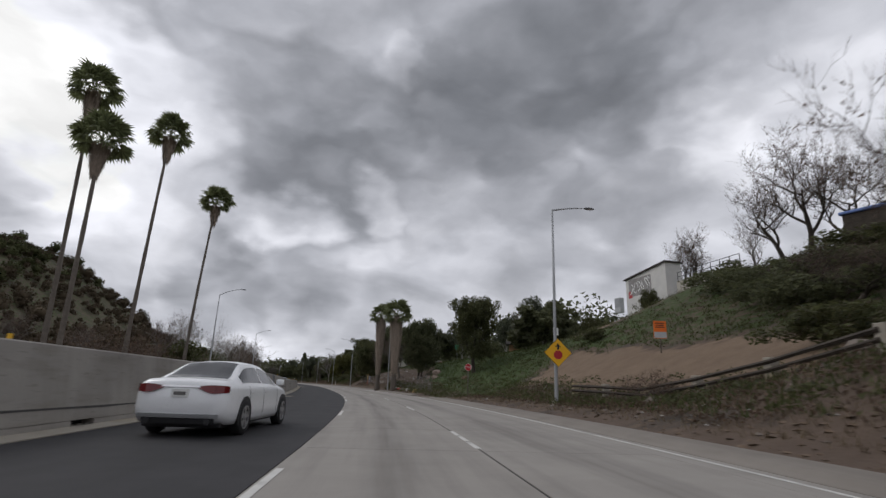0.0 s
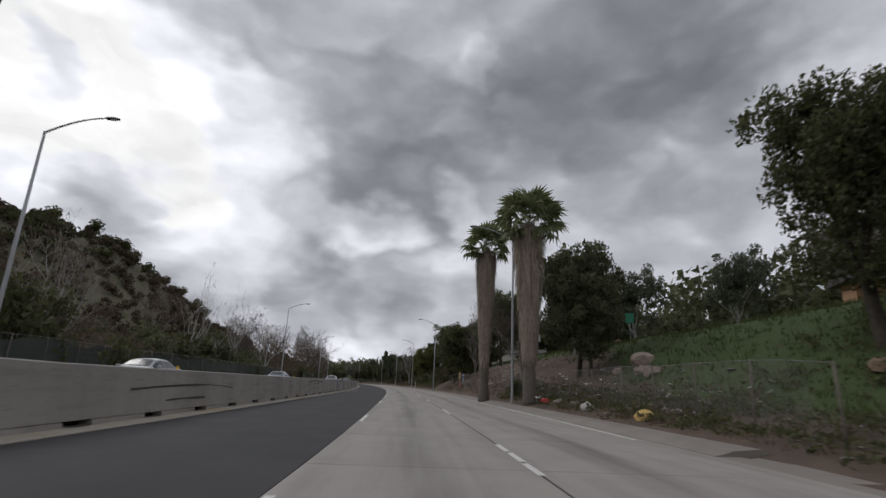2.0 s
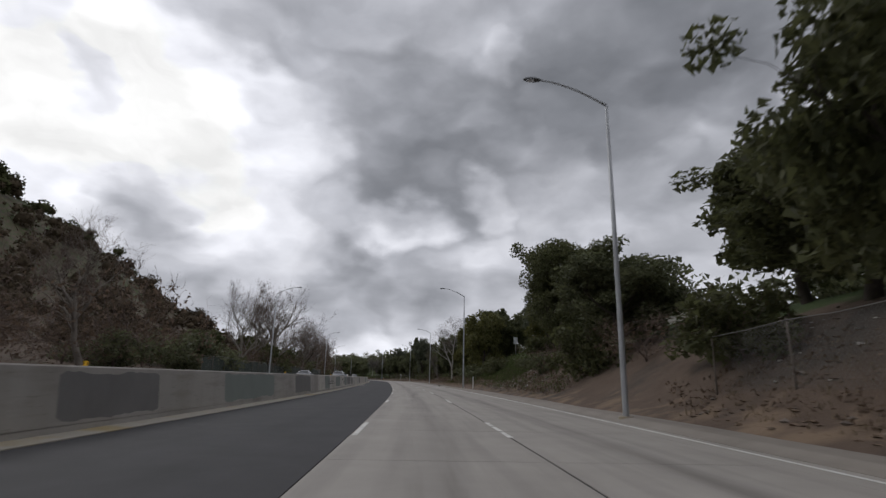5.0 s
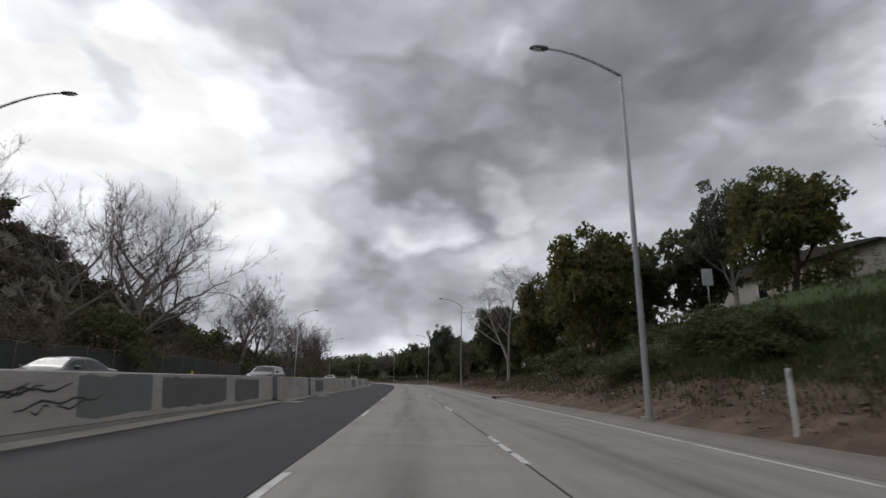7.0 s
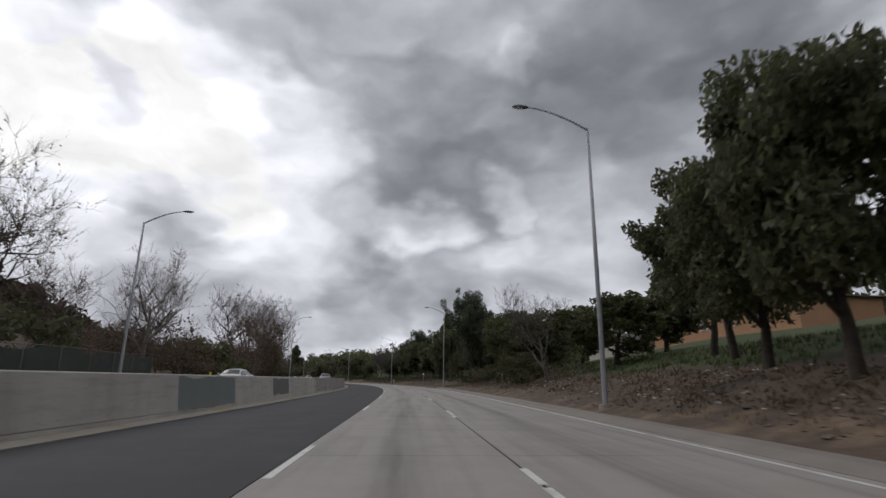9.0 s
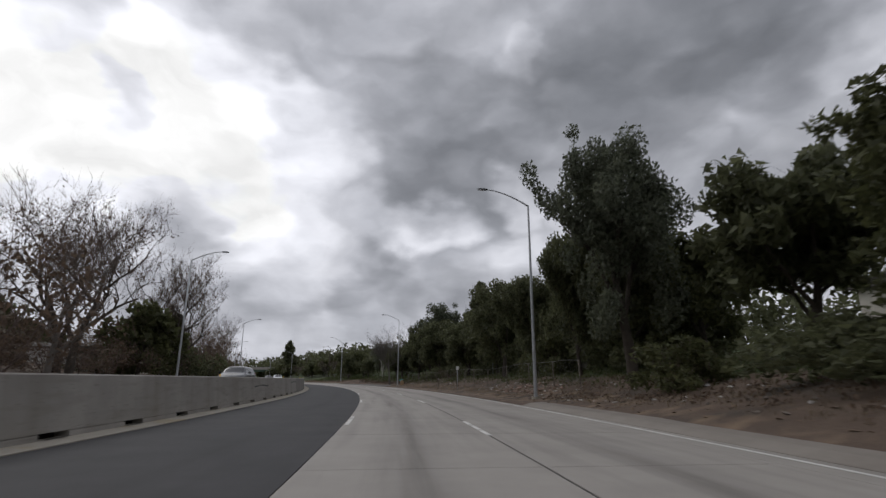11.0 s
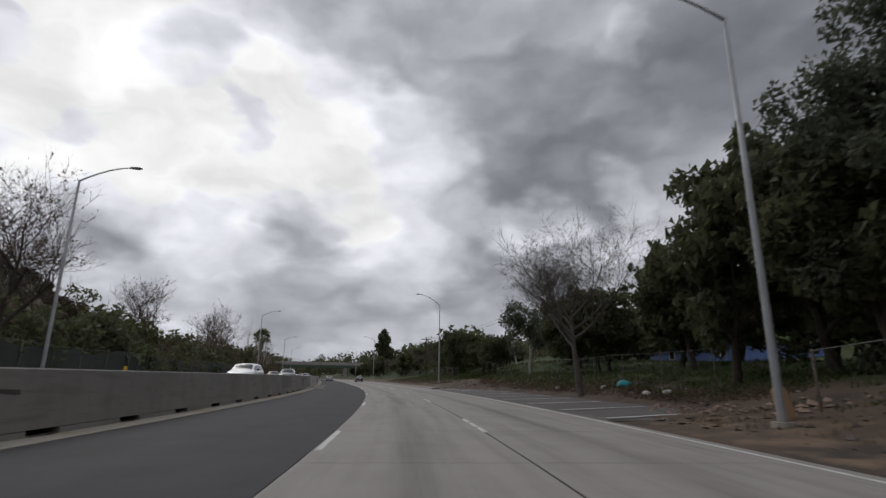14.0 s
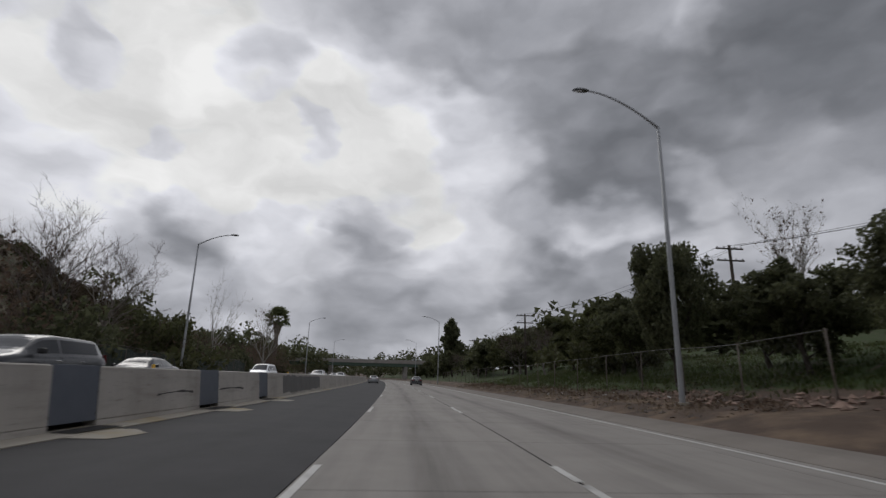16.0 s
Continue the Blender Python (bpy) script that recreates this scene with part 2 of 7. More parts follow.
def rain_streaks(m):
    """Dark runs and broad stains down a wall (UV: across, along)."""
    wn2, wl2 = m.node_tree.nodes, m.node_tree.links
    wb = wn2["Principled BSDF"]
    w_uv, w_geo, w_sp, w_sq, w_cv = wn2.new("ShaderNodeUVMap"), wn2.new("ShaderNodeNewGeometry"), wn2.new("ShaderNodeSeparateXYZ"), wn2.new("ShaderNodeSeparateXYZ"), wn2.new("ShaderNodeCombineXYZ")
    wl2.new(w_uv.outputs[0], w_sp.inputs[0])
    wl2.new(w_geo.outputs["Position"], w_sq.inputs[0])
    w_z = wn2.new("ShaderNodeMath")
    w_z.operation = "MULTIPLY"
    wl2.new(w_sq.outputs[2], w_z.inputs[0])
    w_z.inputs[1].default_value = 0.16
    wl2.new(w_sp.outputs[1], w_cv.inputs[0])
    wl2.new(w_z.outputs[0], w_cv.inputs[1])
    w_old = wb.inputs["Base Color"].links[0].from_socket
    for sc, lo, hi, amt, tint in ((1.7, 0.54, 0.76, 0.3, (0.6, 0.58, 0.55, 1)), (0.35, 0.46, 0.66, 0.5, (0.66, 0.64, 0.61, 1))):
        w_n, w_m, w_x = wn2.new("ShaderNodeTexNoise"), wn2.new("ShaderNodeMapRange"), wn2.new("ShaderNodeMix")
        w_n.inputs["Scale"].default_value, w_n.inputs["Detail"].default_value = sc, 5
        wl2.new(w_cv.outputs[0], w_n.inputs["Vector"])
        wl2.new(w_n.outputs[0], w_m.inputs[0])
        w_m.inputs[1].default_value, w_m.inputs[2].default_value, w_m.inputs[4].default_value = lo, hi, amt
        w_x.data_type, w_x.blend_type = "RGBA", "MULTIPLY"
        wl2.new(w_m.outputs[0], w_x.inputs[0])
        wl2.new(w_old, w_x.inputs[6])
        w_x.inputs[7].default_value = tint
        w_old = w_x.outputs[2]
    # scuffs and splash marks that run along the wall
    w_z2, w_s2, w_cv2 = wn2.new("ShaderNodeMath"), wn2.new("ShaderNodeMath"), wn2.new("ShaderNodeCombineXYZ")
    w_z2.operation = w_s2.operation = "MULTIPLY"
    wl2.new(w_sq.outputs[2], w_z2.inputs[0])
    w_z2.inputs[1].default_value = 2.6
    wl2.new(w_sp.outputs[1], w_s2.inputs[0])
    w_s2.inputs[1].default_value = 0.35
    wl2.new(w_s2.outputs[0], w_cv2.inputs[0])
    wl2.new(w_z2.outputs[0], w_cv2.inputs[1])
    for sc, lo, hi, amt, tint in ((1.6, 0.5, 0.72, 0.5, (0.62, 0.60, 0.57, 1)), (6.0, 0.6, 0.7, 0.4, (0.5, 0.48, 0.46, 1))):
        w_n, w_m, w_x = wn2.new("ShaderNodeTexNoise"), wn2.new("ShaderNodeMapRange"), wn2.new("ShaderNodeMix")
        w_n.inputs["Scale"].default_value, w_n.inputs["Detail"].default_value = sc, 7
        wl2.new(w_cv2.outputs[0], w_n.inputs["Vector"])
        wl2.new(w_n.outputs[0], w_m.inputs[0])
        w_m.inputs[1].default_value, w_m.inputs[2].default_value, w_m.inputs[4].default_value = lo, hi, amt
        w_x.data_type, w_x.blend_type = "RGBA", "MULTIPLY"
        wl2.new(w_m.outputs[0], w_x.inputs[0])
        wl2.new(w_old, w_x.inputs[6])
        w_x.inputs[7].default_value = tint
        w_old = w_x.outputs[2]
    wl2.new(w_old, wb.inputs["Base Color"])


M_WALL = wall_material("barrier concrete", 1.0)
M_WALL_PALE = wall_material("pale barrier concrete", 1.42)
M_WALL_OLD = wall_material("old dirty barrier concrete", 0.72)
M_PATCH_DARK = material("grey cover paint", (0.125, 0.12, 0.115), (0.185, 0.178, 0.17), 1.0, 0.8, 0.1, 25)
M_PATCH_GREEN = material("green grey cover paint", (0.165, 0.185, 0.17), (0.20, 0.22, 0.205), 1.0, 0.8, 0.1, 25)
M_SCRAPE = material("black tyre rub", (0.035, 0.033, 0.032), (0.11, 0.105, 0.10), 6.0, 0.9, 0.0, 30)
M_PLATE = material("blue grey painted steel", (0.10, 0.115, 0.145), (0.15, 0.165, 0.195), 1.6, 0.55, 0.1, 22, metal=0.3)
# Near-black that paints the shade in hollows, and the drain stains.
M_DARK = material("hollow shade and stain black", (0.012, 0.011, 0.010), (0.022, 0.02, 0.018), 4, 0.95, 0.2, 20)
M_WHITE = material("road paint", (0.52, 0.51, 0.48), (0.72, 0.71, 0.68), 2.5, 0.7, 0.15, 45, c3=(0.36, 0.35, 0.33), spots=0.40)
M_YELLOW = material("yellow reflector", (0.75, 0.42, 0.02), (0.85, 0.50, 0.03), 3, 0.5, 0, 30)
M_POLE = material("galvanised steel", (0.30, 0.31, 0.32), (0.42, 0.43, 0.44), 1.5, 0.5, 0.05, 20, metal=0.35)
M_HEAD = material("lamp housing", (0.10, 0.105, 0.11), (0.16, 0.165, 0.17), 4, 0.5, 0.05, 30)
M_TRUNK = material("dark bark", (0.035, 0.028, 0.022), (0.085, 0.07, 0.055), 3, 0.95, 0.8, 16, dist=0.05)
M_BARE = material("grey bark", (0.085, 0.074, 0.064), (0.165, 0.148, 0.13), 2.2, 0.95, 0.6, 14, dist=0.04, vary=0.2)
M_PALE = material("pale mottled bark", (0.22, 0.205, 0.18), (0.44, 0.42, 0.385), 1.6, 0.9, 0.4, 10, c3=(0.14, 0.125, 0.10), spots=0.35)
M_TWIG = material("brown twigs", (0.085, 0.06, 0.05), (0.165, 0.125, 0.105), 1.2, 0.95, 0.0, 9, vary=0.2)
M_PALM = material("palm bark", (0.10, 0.085, 0.07), (0.19, 0.165, 0.14), 3, 0.95, 0.8, 18, dist=0.05)
M_SKIRT = material("dead palm fronds", (0.24, 0.19, 0.15), (0.42, 0.345, 0.28), 3, 0.95, 0.5, 24, island=0.25)


def leaf_material(name, c1, c2, vary=0.18):
    m = material(name, c1, c2, 0.8, 0.6, 0.0, 7.0, island=vary, spec=0.3)
    n, l = m.node_tree.nodes, m.node_tree.links
    b = n["Principled BSDF"]
    tr = n.new("ShaderNodeBsdfTranslucent")
    l.new(b.inputs["Base Color"].links[0].from_socket, tr.inputs["Color"])
    ms = n.new("ShaderNodeMixShader")
    ms.inputs[0].default_value = 0.48
    l.new(b.outputs[0], ms.inputs[1])
    l.new(tr.outputs[0], ms.inputs[2])
    l.new(ms.outputs[0], n["Material Output"].inputs["Surface"])
    return m


M_LEAF_DARK = leaf_material("dark evergreen leaf", (0.076, 0.084, 0.044), (0.142, 0.15, 0.078), 0.4)
M_LEAF_MID = leaf_material("olive leaf", (0.064, 0.074, 0.030), (0.118, 0.12, 0.056), 0.4)
M_LEAF_LIGHT = leaf_material("yellow green leaf", (0.095, 0.10, 0.034), (0.18, 0.172, 0.066), 0.4)
M_LEAF_GREY = leaf_material("grey green leaf", (0.075, 0.088, 0.060), (0.15, 0.16, 0.108), 0.3)
M_LEAF_BROWN = leaf_material("dry brown leaf", (0.085, 0.058, 0.042), (0.17, 0.122, 0.085), 0.35)
M_FROND = leaf_material("palm frond", (0.10, 0.12, 0.055), (0.20, 0.22, 0.11), 0.35)
M_GRASS = leaf_material("grass blade", (0.048, 0.068, 0.020), (0.098, 0.118, 0.040), 0.35)
M_DRY = leaf_material("dry weed", (0.12, 0.09, 0.055), (0.24, 0.19, 0.12), 0.3)
M_HILL_GREEN = material("hillside evergreen leaf", (0.045, 0.052, 0.022), (0.085, 0.088, 0.042), 0.25, 0.95, 0.0, 3.0, island=0.3, spec=0.08)
M_HILL_BROWN = material("hillside brown brush", (0.056, 0.044, 0.030), (0.105, 0.082, 0.055), 0.25, 0.95, 0.0, 3.0, island=0.3, spec=0.08)
M_TAN = material("cut soil", (0.14, 0.094, 0.061), (0.215, 0.15, 0.102), 0.8, 0.95, 0.8, 9, dist=0.12)
M_STUCCO = material("pale stucco", (0.42, 0.39, 0.34), (0.55, 0.52, 0.46), 0.8, 0.9, 0.2, 20)
M_WHITEWALL = material("whitewashed block", (0.58, 0.57, 0.55), (0.74, 0.73, 0.70), 0.8, 0.85, 0.2, 12, c3=(0.4, 0.39, 0.37), spots=0.3)
M_TERRA = material("terracotta stucco", (0.36, 0.20, 0.115), (0.46, 0.27, 0.16), 0.8, 0.9, 0.2, 20)
M_BLUE = material("blue painted boards", (0.13, 0.20, 0.46), (0.18, 0.27, 0.56), 0.9, 0.7, 0.2, 12)
M_ROOF = material("dark roof felt", (0.05, 0.045, 0.042), (0.095, 0.085, 0.08), 1.5, 0.9, 0.3, 25)
M_PLASTER = material("sign white", (0.70, 0.70, 0.68), (0.80, 0.80, 0.78), 2, 0.5, 0.0, 30)
M_RED = material("sign red", (0.42, 0.022, 0.030), (0.50, 0.035, 0.040), 2, 0.45, 0.0, 30)
M_AMBER = material("sign yellow", (0.80, 0.42, 0.010), (0.88, 0.48, 0.015), 2, 0.45, 0.0, 30)
M_ORANGE = material("sign orange", (0.78, 0.15, 0.015), (0.85, 0.20, 0.025), 2, 0.5, 0.0, 30)
M_BLACK = material("black paint", (0.012, 0.012, 0.013), (0.02, 0.02, 0.021), 2, 0.5, 0.0, 30)
M_ALU = material("bare aluminium", (0.42, 0.43, 0.44), (0.55, 0.56, 0.57), 2, 0.45, 0.05, 30, metal=0.5)
M_WOOD = material("weathered timber", (0.10, 0.082, 0.068), (0.19, 0.165, 0.14), 2.5, 0.95, 0.5, 20)
M_WIRE = material("chain link wire", (0.16, 0.155, 0.15), (0.24, 0.235, 0.23), 2, 0.6, 0.0, 20, metal=0.3)
M_LITTER = material("litter", (0.24, 0.225, 0.205), (0.56, 0.54, 0.51), 2, 0.8, 0.1, 20, island=0.3)
M_STONE = material("broken stone", (0.11, 0.09, 0.075), (0.21, 0.18, 0.155), 2, 0.95, 0.5, 15, island=0.3)
M_TYRE = material("tyre rubber", (0.018, 0.018, 0.019), (0.028, 0.028, 0.029), 6, 0.85, 0.1, 40)
M_RIM = material("alloy rim", (0.35, 0.35, 0.36), (0.5, 0.5, 0.51), 4, 0.35, 0.0, 30, metal=0.7)
M_GLASS = material("tinted car glass", (0.012, 0.014, 0.016), (0.02, 0.022, 0.025), 1, 0.08, 0.0, 10, spec=0.8)
M_TAIL = material("tail lamp red", (0.11, 0.006, 0.008), (0.17, 0.010, 0.012), 6, 0.15, 0.0, 20, spec=0.6)
M_CHROME = material("chrome", (0.65, 0.65, 0.66), (0.75, 0.75, 0.76), 3, 0.15, 0.0, 20, metal=1.0)
M_LENS = material("clear headlamp", (0.6, 0.62, 0.65), (0.75, 0.77, 0.8), 6, 0.1, 0.0, 20, spec=0.7)
M_TRIM = material("black plastic trim", (0.02, 0.02, 0.021), (0.032, 0.032, 0.033), 5, 0.6, 0.0, 40)


def paint(name, c):
    m = material(name, c, tuple(v * 1.06 for v in c), 1.5, 0.3, 0.0, 20)
    m.node_tree.nodes["Principled BSDF"].inputs["Coat Weight"].default_value = 0.6
    m.node_tree.nodes["Principled BSDF"].inputs["Coat Roughness"].default_value = 0.06
    return m


# ---- ground cover: dirt, dead leaves and grass mixed by a mask laid over the plan ----
M_GROUND = material("bank soil", (0.074, 0.050, 0.036), (0.138, 0.099, 0.073), 0.9, 0.97, 0.9, 11, dist=0.08, c3=(0.06, 0.048, 0.038), spots=0.42)
gn, gl = M_GROUND.node_tree.nodes, M_GROUND.node_tree.links
gb = gn["Principled BSDF"]
soil = gb.inputs["Base Color"].links[0].from_socket
for attr, ca, cb, sc in (("tan", (0.125, 0.085, 0.055), (0.235, 0.168, 0.115), 0.9), ("grass", (0.028, 0.050, 0.012), (0.062, 0.092, 0.024), 1.6)):
    at_n = gn.new("ShaderNodeAttribute")
    at_n.attribute_name = attr
    nz = gn.new("ShaderNodeTexNoise")
    gp = gn.new("ShaderNodeNewGeometry")
    gl.new(gp.outputs["Position"], nz.inputs["Vector"])
    nz.inputs["Scale"].default_value, nz.inputs["Detail"].default_value = sc, 8
    ad = gn.new("ShaderNodeMath")
    ad.operation = "ADD"
    gl.new(at_n.outputs["Fac"], ad.inputs[0])
    gl.new(nz.outputs[0], ad.inputs[1])
    mr = gn.new("ShaderNodeMapRange")
    gl.new(ad.outputs[0], mr.inputs[0])
    mr.inputs[1].default_value, mr.inputs[2].default_value = 0.92, 1.12
    cm = gn.new("ShaderNodeMix")
    cm.data_type = "RGBA"
    gl.new(nz.outputs[0], cm.inputs[0])
    cm.inputs[6].default_value, cm.inputs[7].default_value = (*ca, 1), (*cb, 1)
    fm = gn.new("ShaderNodeMix")
    fm.data_type = "RGBA"
    gl.new(mr.outputs[0], fm.inputs[0])
    gl.new(soil, fm.inputs[6])
    gl.new(cm.outputs[2], fm.inputs[7])
    soil = fm.outputs[2]
gl.new(soil, gb.inputs["Base Color"])


# ---- mesh helpers ----
def mesh_of(name, verts, faces, mat=None, uvs=None, smooth=False):
    me = bpy.data.meshes.new(name)
    me.from_pydata([tuple(v) for v in verts], [], faces)
    if mat:
        me.materials.append(mat)
    if uvs is not None:
        lay = me.uv_layers.new(name="UVMap")
        idx = np.empty(len(me.loops), dtype=np.int32)
        me.loops.foreach_get("vertex_index", idx)
        lay.data.foreach_set("uv", np.asarray(uvs, dtype=np.float32)[idx].ravel())
    if smooth:
        me.polygons.foreach_set("use_smooth", [True] * len(me.polygons))
    me.update()
    return me


def soup(name, V, F, mat, smooth=False):
    """A mesh from numpy arrays: V (n, 3) and F (m, 3 or 4)."""
    me = bpy.data.meshes.new(name)
    k = F.shape[1]
    me.vertices.add(len(V))
    me.vertices.foreach_set("co", np.ascontiguousarray(V, dtype=np.float32).ravel())
    me.loops.add(F.size)
    me.loops.foreach_set("vertex_index", np.ascontiguousarray(F, dtype=np.int32).ravel())
    me.polygons.add(len(F))
    me.polygons.foreach_set("loop_start", np.arange(0, F.size, k, dtype=np.int32))
    me.polygons.foreach_set("use_smooth", np.full(len(F), smooth))
    me.materials.append(mat)
    me.update(calc_edges=True)
    return me


def thing(name, label, category, group="", kind="", m=None):
    ob = new(name)
    ob.empty_display_size = 0.3
    if m is not None:
        ob.matrix_world = m
    return tagged(ob, label, category, group, kind)


def child(name, me, parent, label=""):
    ob = new(name, me)
    ob.parent = parent
    if label:
        tagged(ob, label)
    return ob


def part(name, bm, mat, parent, label="", smooth=False):
    me = bpy.data.meshes.new(name)
    if smooth:
        for f in bm.faces:
            f.smooth = True
    bm.to_mesh(me)
    bm.free()
    me.materials.append(mat)
    return child(name, me, parent, label)


def box(bm, x0, y0, z0, x1, y1, z1, bevel=0.0, m=None):
    r = bmesh.ops.create_cube(bm, size=1.0)
    vs = r["verts"]
    for v in vs:
        v.co = Vector((x0 + (v.co.x + 0.5) * (x1 - x0), y0 + (v.co.y + 0.5) * (y1 - y0), z0 + (v.co.z + 0.5) * (z1 - z0)))
    if bevel:
        es = list({e for v in vs for e in v.link_edges})
        r2 = bmesh.ops.bevel(bm, geom=es, offset=bevel, segments=2, affect="EDGES", profile=0.6)
        vs = list({v for f in r2["faces"] for v in f.verts} | {v for v in vs if v.is_valid})
    if m is not None:
        bmesh.ops.transform(bm, matrix=m, verts=[v for v in vs if v.is_valid])
    return bm


def boxed(*a, **k):
    return box(bmesh.new(), *a, **k)


def tube_arrays(points, radii, sides, V, F):
    """Adds a tapered tube through points to the lists V, F."""
    base = len(V)
    n = len(points)
    for i in range(n):
        p = points[i]
        d = (points[min(i + 1, n - 1)] - points[max(i - 1, 0)])
        d.normalize()
        up = Vector((0, 0, 1)) if abs(d.z) < 0.9 else Vector((1, 0, 0))
        u = d.cross(up)
        u.normalize()
        w = d.cross(u)
        for k in range(sides):
            a = 2 * math.pi * k / sides
            V.append(p + (u * math.cos(a) + w * math.sin(a)) * radii[i])
    for i in range(n - 1):
        for k in range(sides):
            k2 = (k + 1) % sides
            F.append((base + i * sides + k, base + i * sides + k2, base + (i + 1) * sides + k2, base + (i + 1) * sides + k))


def tube(name, points, radii, sides, mat, smooth=True):
    V, F = [], []
    tube_arrays(points, radii, sides, V, F)
    F.append(tuple(range(sides))[::-1])
    F.append(tuple(range(len(V) - sides, len(V))))
    return mesh_of(name, V, F, mat, smooth=smooth)


def strip(s0, s1, cols, step=4.0):
    """Vertices, faces and UVs of a sheet along the road; cols: list of (off, z)."""
    n = max(1, int(math.ceil((s1 - s0) / step)))
    V, U, F = [], [], []
    k = len(cols)
    for i in range(n + 1):
        s = s0 + (s1 - s0) * i / n
        for off, z in cols:
            V.append(at(s, off, z))
            U.append((off, s))
    for i in range(n):
        for j in range(k - 1):
            a = i * k + j
            F.append((a, a + 1, a + k + 1, a + k))
    return V, F, U


def band(name, s0, s1, cols, mat, parent=None, step=4.0, label="", closed=False):
    """A solid or sheet swept along the road; closed: the profile is a ring, with ends."""
    prof = list(cols) + ([cols[0]] if closed else [])
    V, F, U = strip(s0, s1, prof, step)
    if closed:
        k = len(prof)
        F.append(tuple(range(k - 1))[::-1])
        F.append(tuple(range(len(V) - k, len(V) - 1)))
    else:
        F.append(tuple(range(len(prof)))[::-1])
        F.append(tuple(range(len(V) - len(prof), len(V))))
    me = mesh_of(name, V, F, mat, U)
    bm = bmesh.new()
    bm.from_mesh(me)
    bmesh.ops.recalc_face_normals(bm, faces=bm.faces)
    if not closed and sum(f.normal.z for f in bm.faces) < 0:
        bmesh.ops.reverse_faces(bm, faces=bm.faces)
    bm.to_mesh(me)
    bm.free()
    ob = new(name, me)
    if parent:
        ob.parent = parent
    if label:
        tagged(ob, label)
    return ob


# ---- lie of the land to the right of the road: heights at fixed distances from the axis ----
OFFS = (7.9, 8.7, 10, 12, 14, 18, 20, 25, 38, 60, 120, 260)
PROF = {}


def profile(s, *z):
    PROF[s] = z


profile(-60, 0.0, 0.1, 0.5, 1.6, 2.75, 3.5, 4.0, 5.6, 11.6, 17, 25, 28)
profile(8, 0.0, 0.1, 0.5, 1.6, 2.75, 3.5, 4.0, 5.6, 11.6, 17, 25, 28)
profile(15, 0.0, 0.1, 0.45, 0.95, 1.5, 2.9, 3.7, 5.5, 11.6, 17.5, 25, 28)
profile(22, 0.0, 0.1, 0.4, 0.6, 0.75, 2.6, 3.6, 5.6, 12.0, 18, 25, 28)
profile(40, 0.0, 0.1, 0.4, 0.6, 1.0, 2.6, 3.7, 6.2, 13.2, 19, 25, 28)
profile(48, 0.0, 0.02, 0.03, 0.1, 0.5, 2.3, 3.8, 6.8, 13.0, 17, 21, 24)
profile(52.5, 0.0, 0.02, 0.04, 0.3, 0.9, 2.5, 4.0, 6.6, 12.0, 15.5, 19.5, 22)
profile(58, 0.0, 0.03, 0.3, 0.75, 1.4, 3.1, 4.3, 6.4, 11.0, 14, 18, 20)
profile(66, 0.0, 0.1, 0.3, 0.7, 1.7, 4.2, 5.2, 6.3, 8.0, 10, 14, 16)
profile(85, 0.0, 0.12, 0.5, 1.3, 2.3, 4.6, 5.2, 5.9, 7.0, 8, 11, 12)
profile(110, 0.0, 0.15, 0.8, 2.3, 3.6, 5.2, 5.5, 5.9, 6.5, 7, 8, 8)
profile(130, 0.0, 0.15, 0.6, 1.9, 3.4, 4.8, 5.2, 5.6, 6.0, 7, 8, 8)
profile(172, 0.0, 0.15, 0.6, 1.5, 2.5, 4.6, 5.2, 6.0, 7.0, 8, 9, 9)
profile(190, 0.0, 0.2, 0.7, 1.7, 2.9, 4.9, 5.6, 6.3, 7.2, 8, 9, 9)
profile(215, 0.0, 0.2, 0.6, 1.2, 2.0, 4.0, 4.8, 5.5, 6.5, 8, 9, 9)
profile(236, 0.0, 0.2, 0.6, 1.1, 1.7, 2.7, 3.2, 4.3, 6.2, 7, 8, 8)
profile(275, 0.0, 0.2, 0.6, 0.95, 1.4, 2.3, 2.7, 3.8, 6.3, 7, 8, 8)
profile(300, 0.0, 0.08, 0.25, 0.6, 1.3, 2.0, 2.3, 2.9, 5.0, 6, 8, 8)
profile(330, 0.0, 0.05, 0.15, 0.5, 1.2, 1.9, 2.2, 2.6, 3.0, 4, 6, 7)
profile(360, 0.0, 0.05, 0.2, 0.5, 1.0, 1.6, 1.9, 2.2, 2.6, 3, 5, 6)
profile(370, -0.1, -0.1, -0.1, -0.1, 0.1, 1.4, 1.6, 2.1, 2.6, 3, 5, 6)
profile(407, -0.1, -0.1, -0.1, -0.1, 0.1, 1.5, 2.0, 3.2, 3.4, 6, 10, 12)
profile(412, 0.0, 0.1, 0.4, 0.6, 0.9, 1.7, 2.4, 3.4, 4.6, 7.5, 13, 15)
profile(460, 0.0, 0.1, 0.4, 0.6, 0.8, 1.5, 2.0, 3.0, 4.6, 8.5, 14, 16)
profile(700, 0.0, 0.1, 0.4, 0.6, 0.8, 1.2, 1.5, 2.0, 3.0, 6, 9, 10)
PS = sorted(PROF)
PTAB = np.array([PROF[k] for k in PS])


def bump2(s, off, s0, o0, ls, lo, h):
    return h * math.exp(-((s - s0) / ls) ** 2 - ((off - o0) / lo) ** 2)


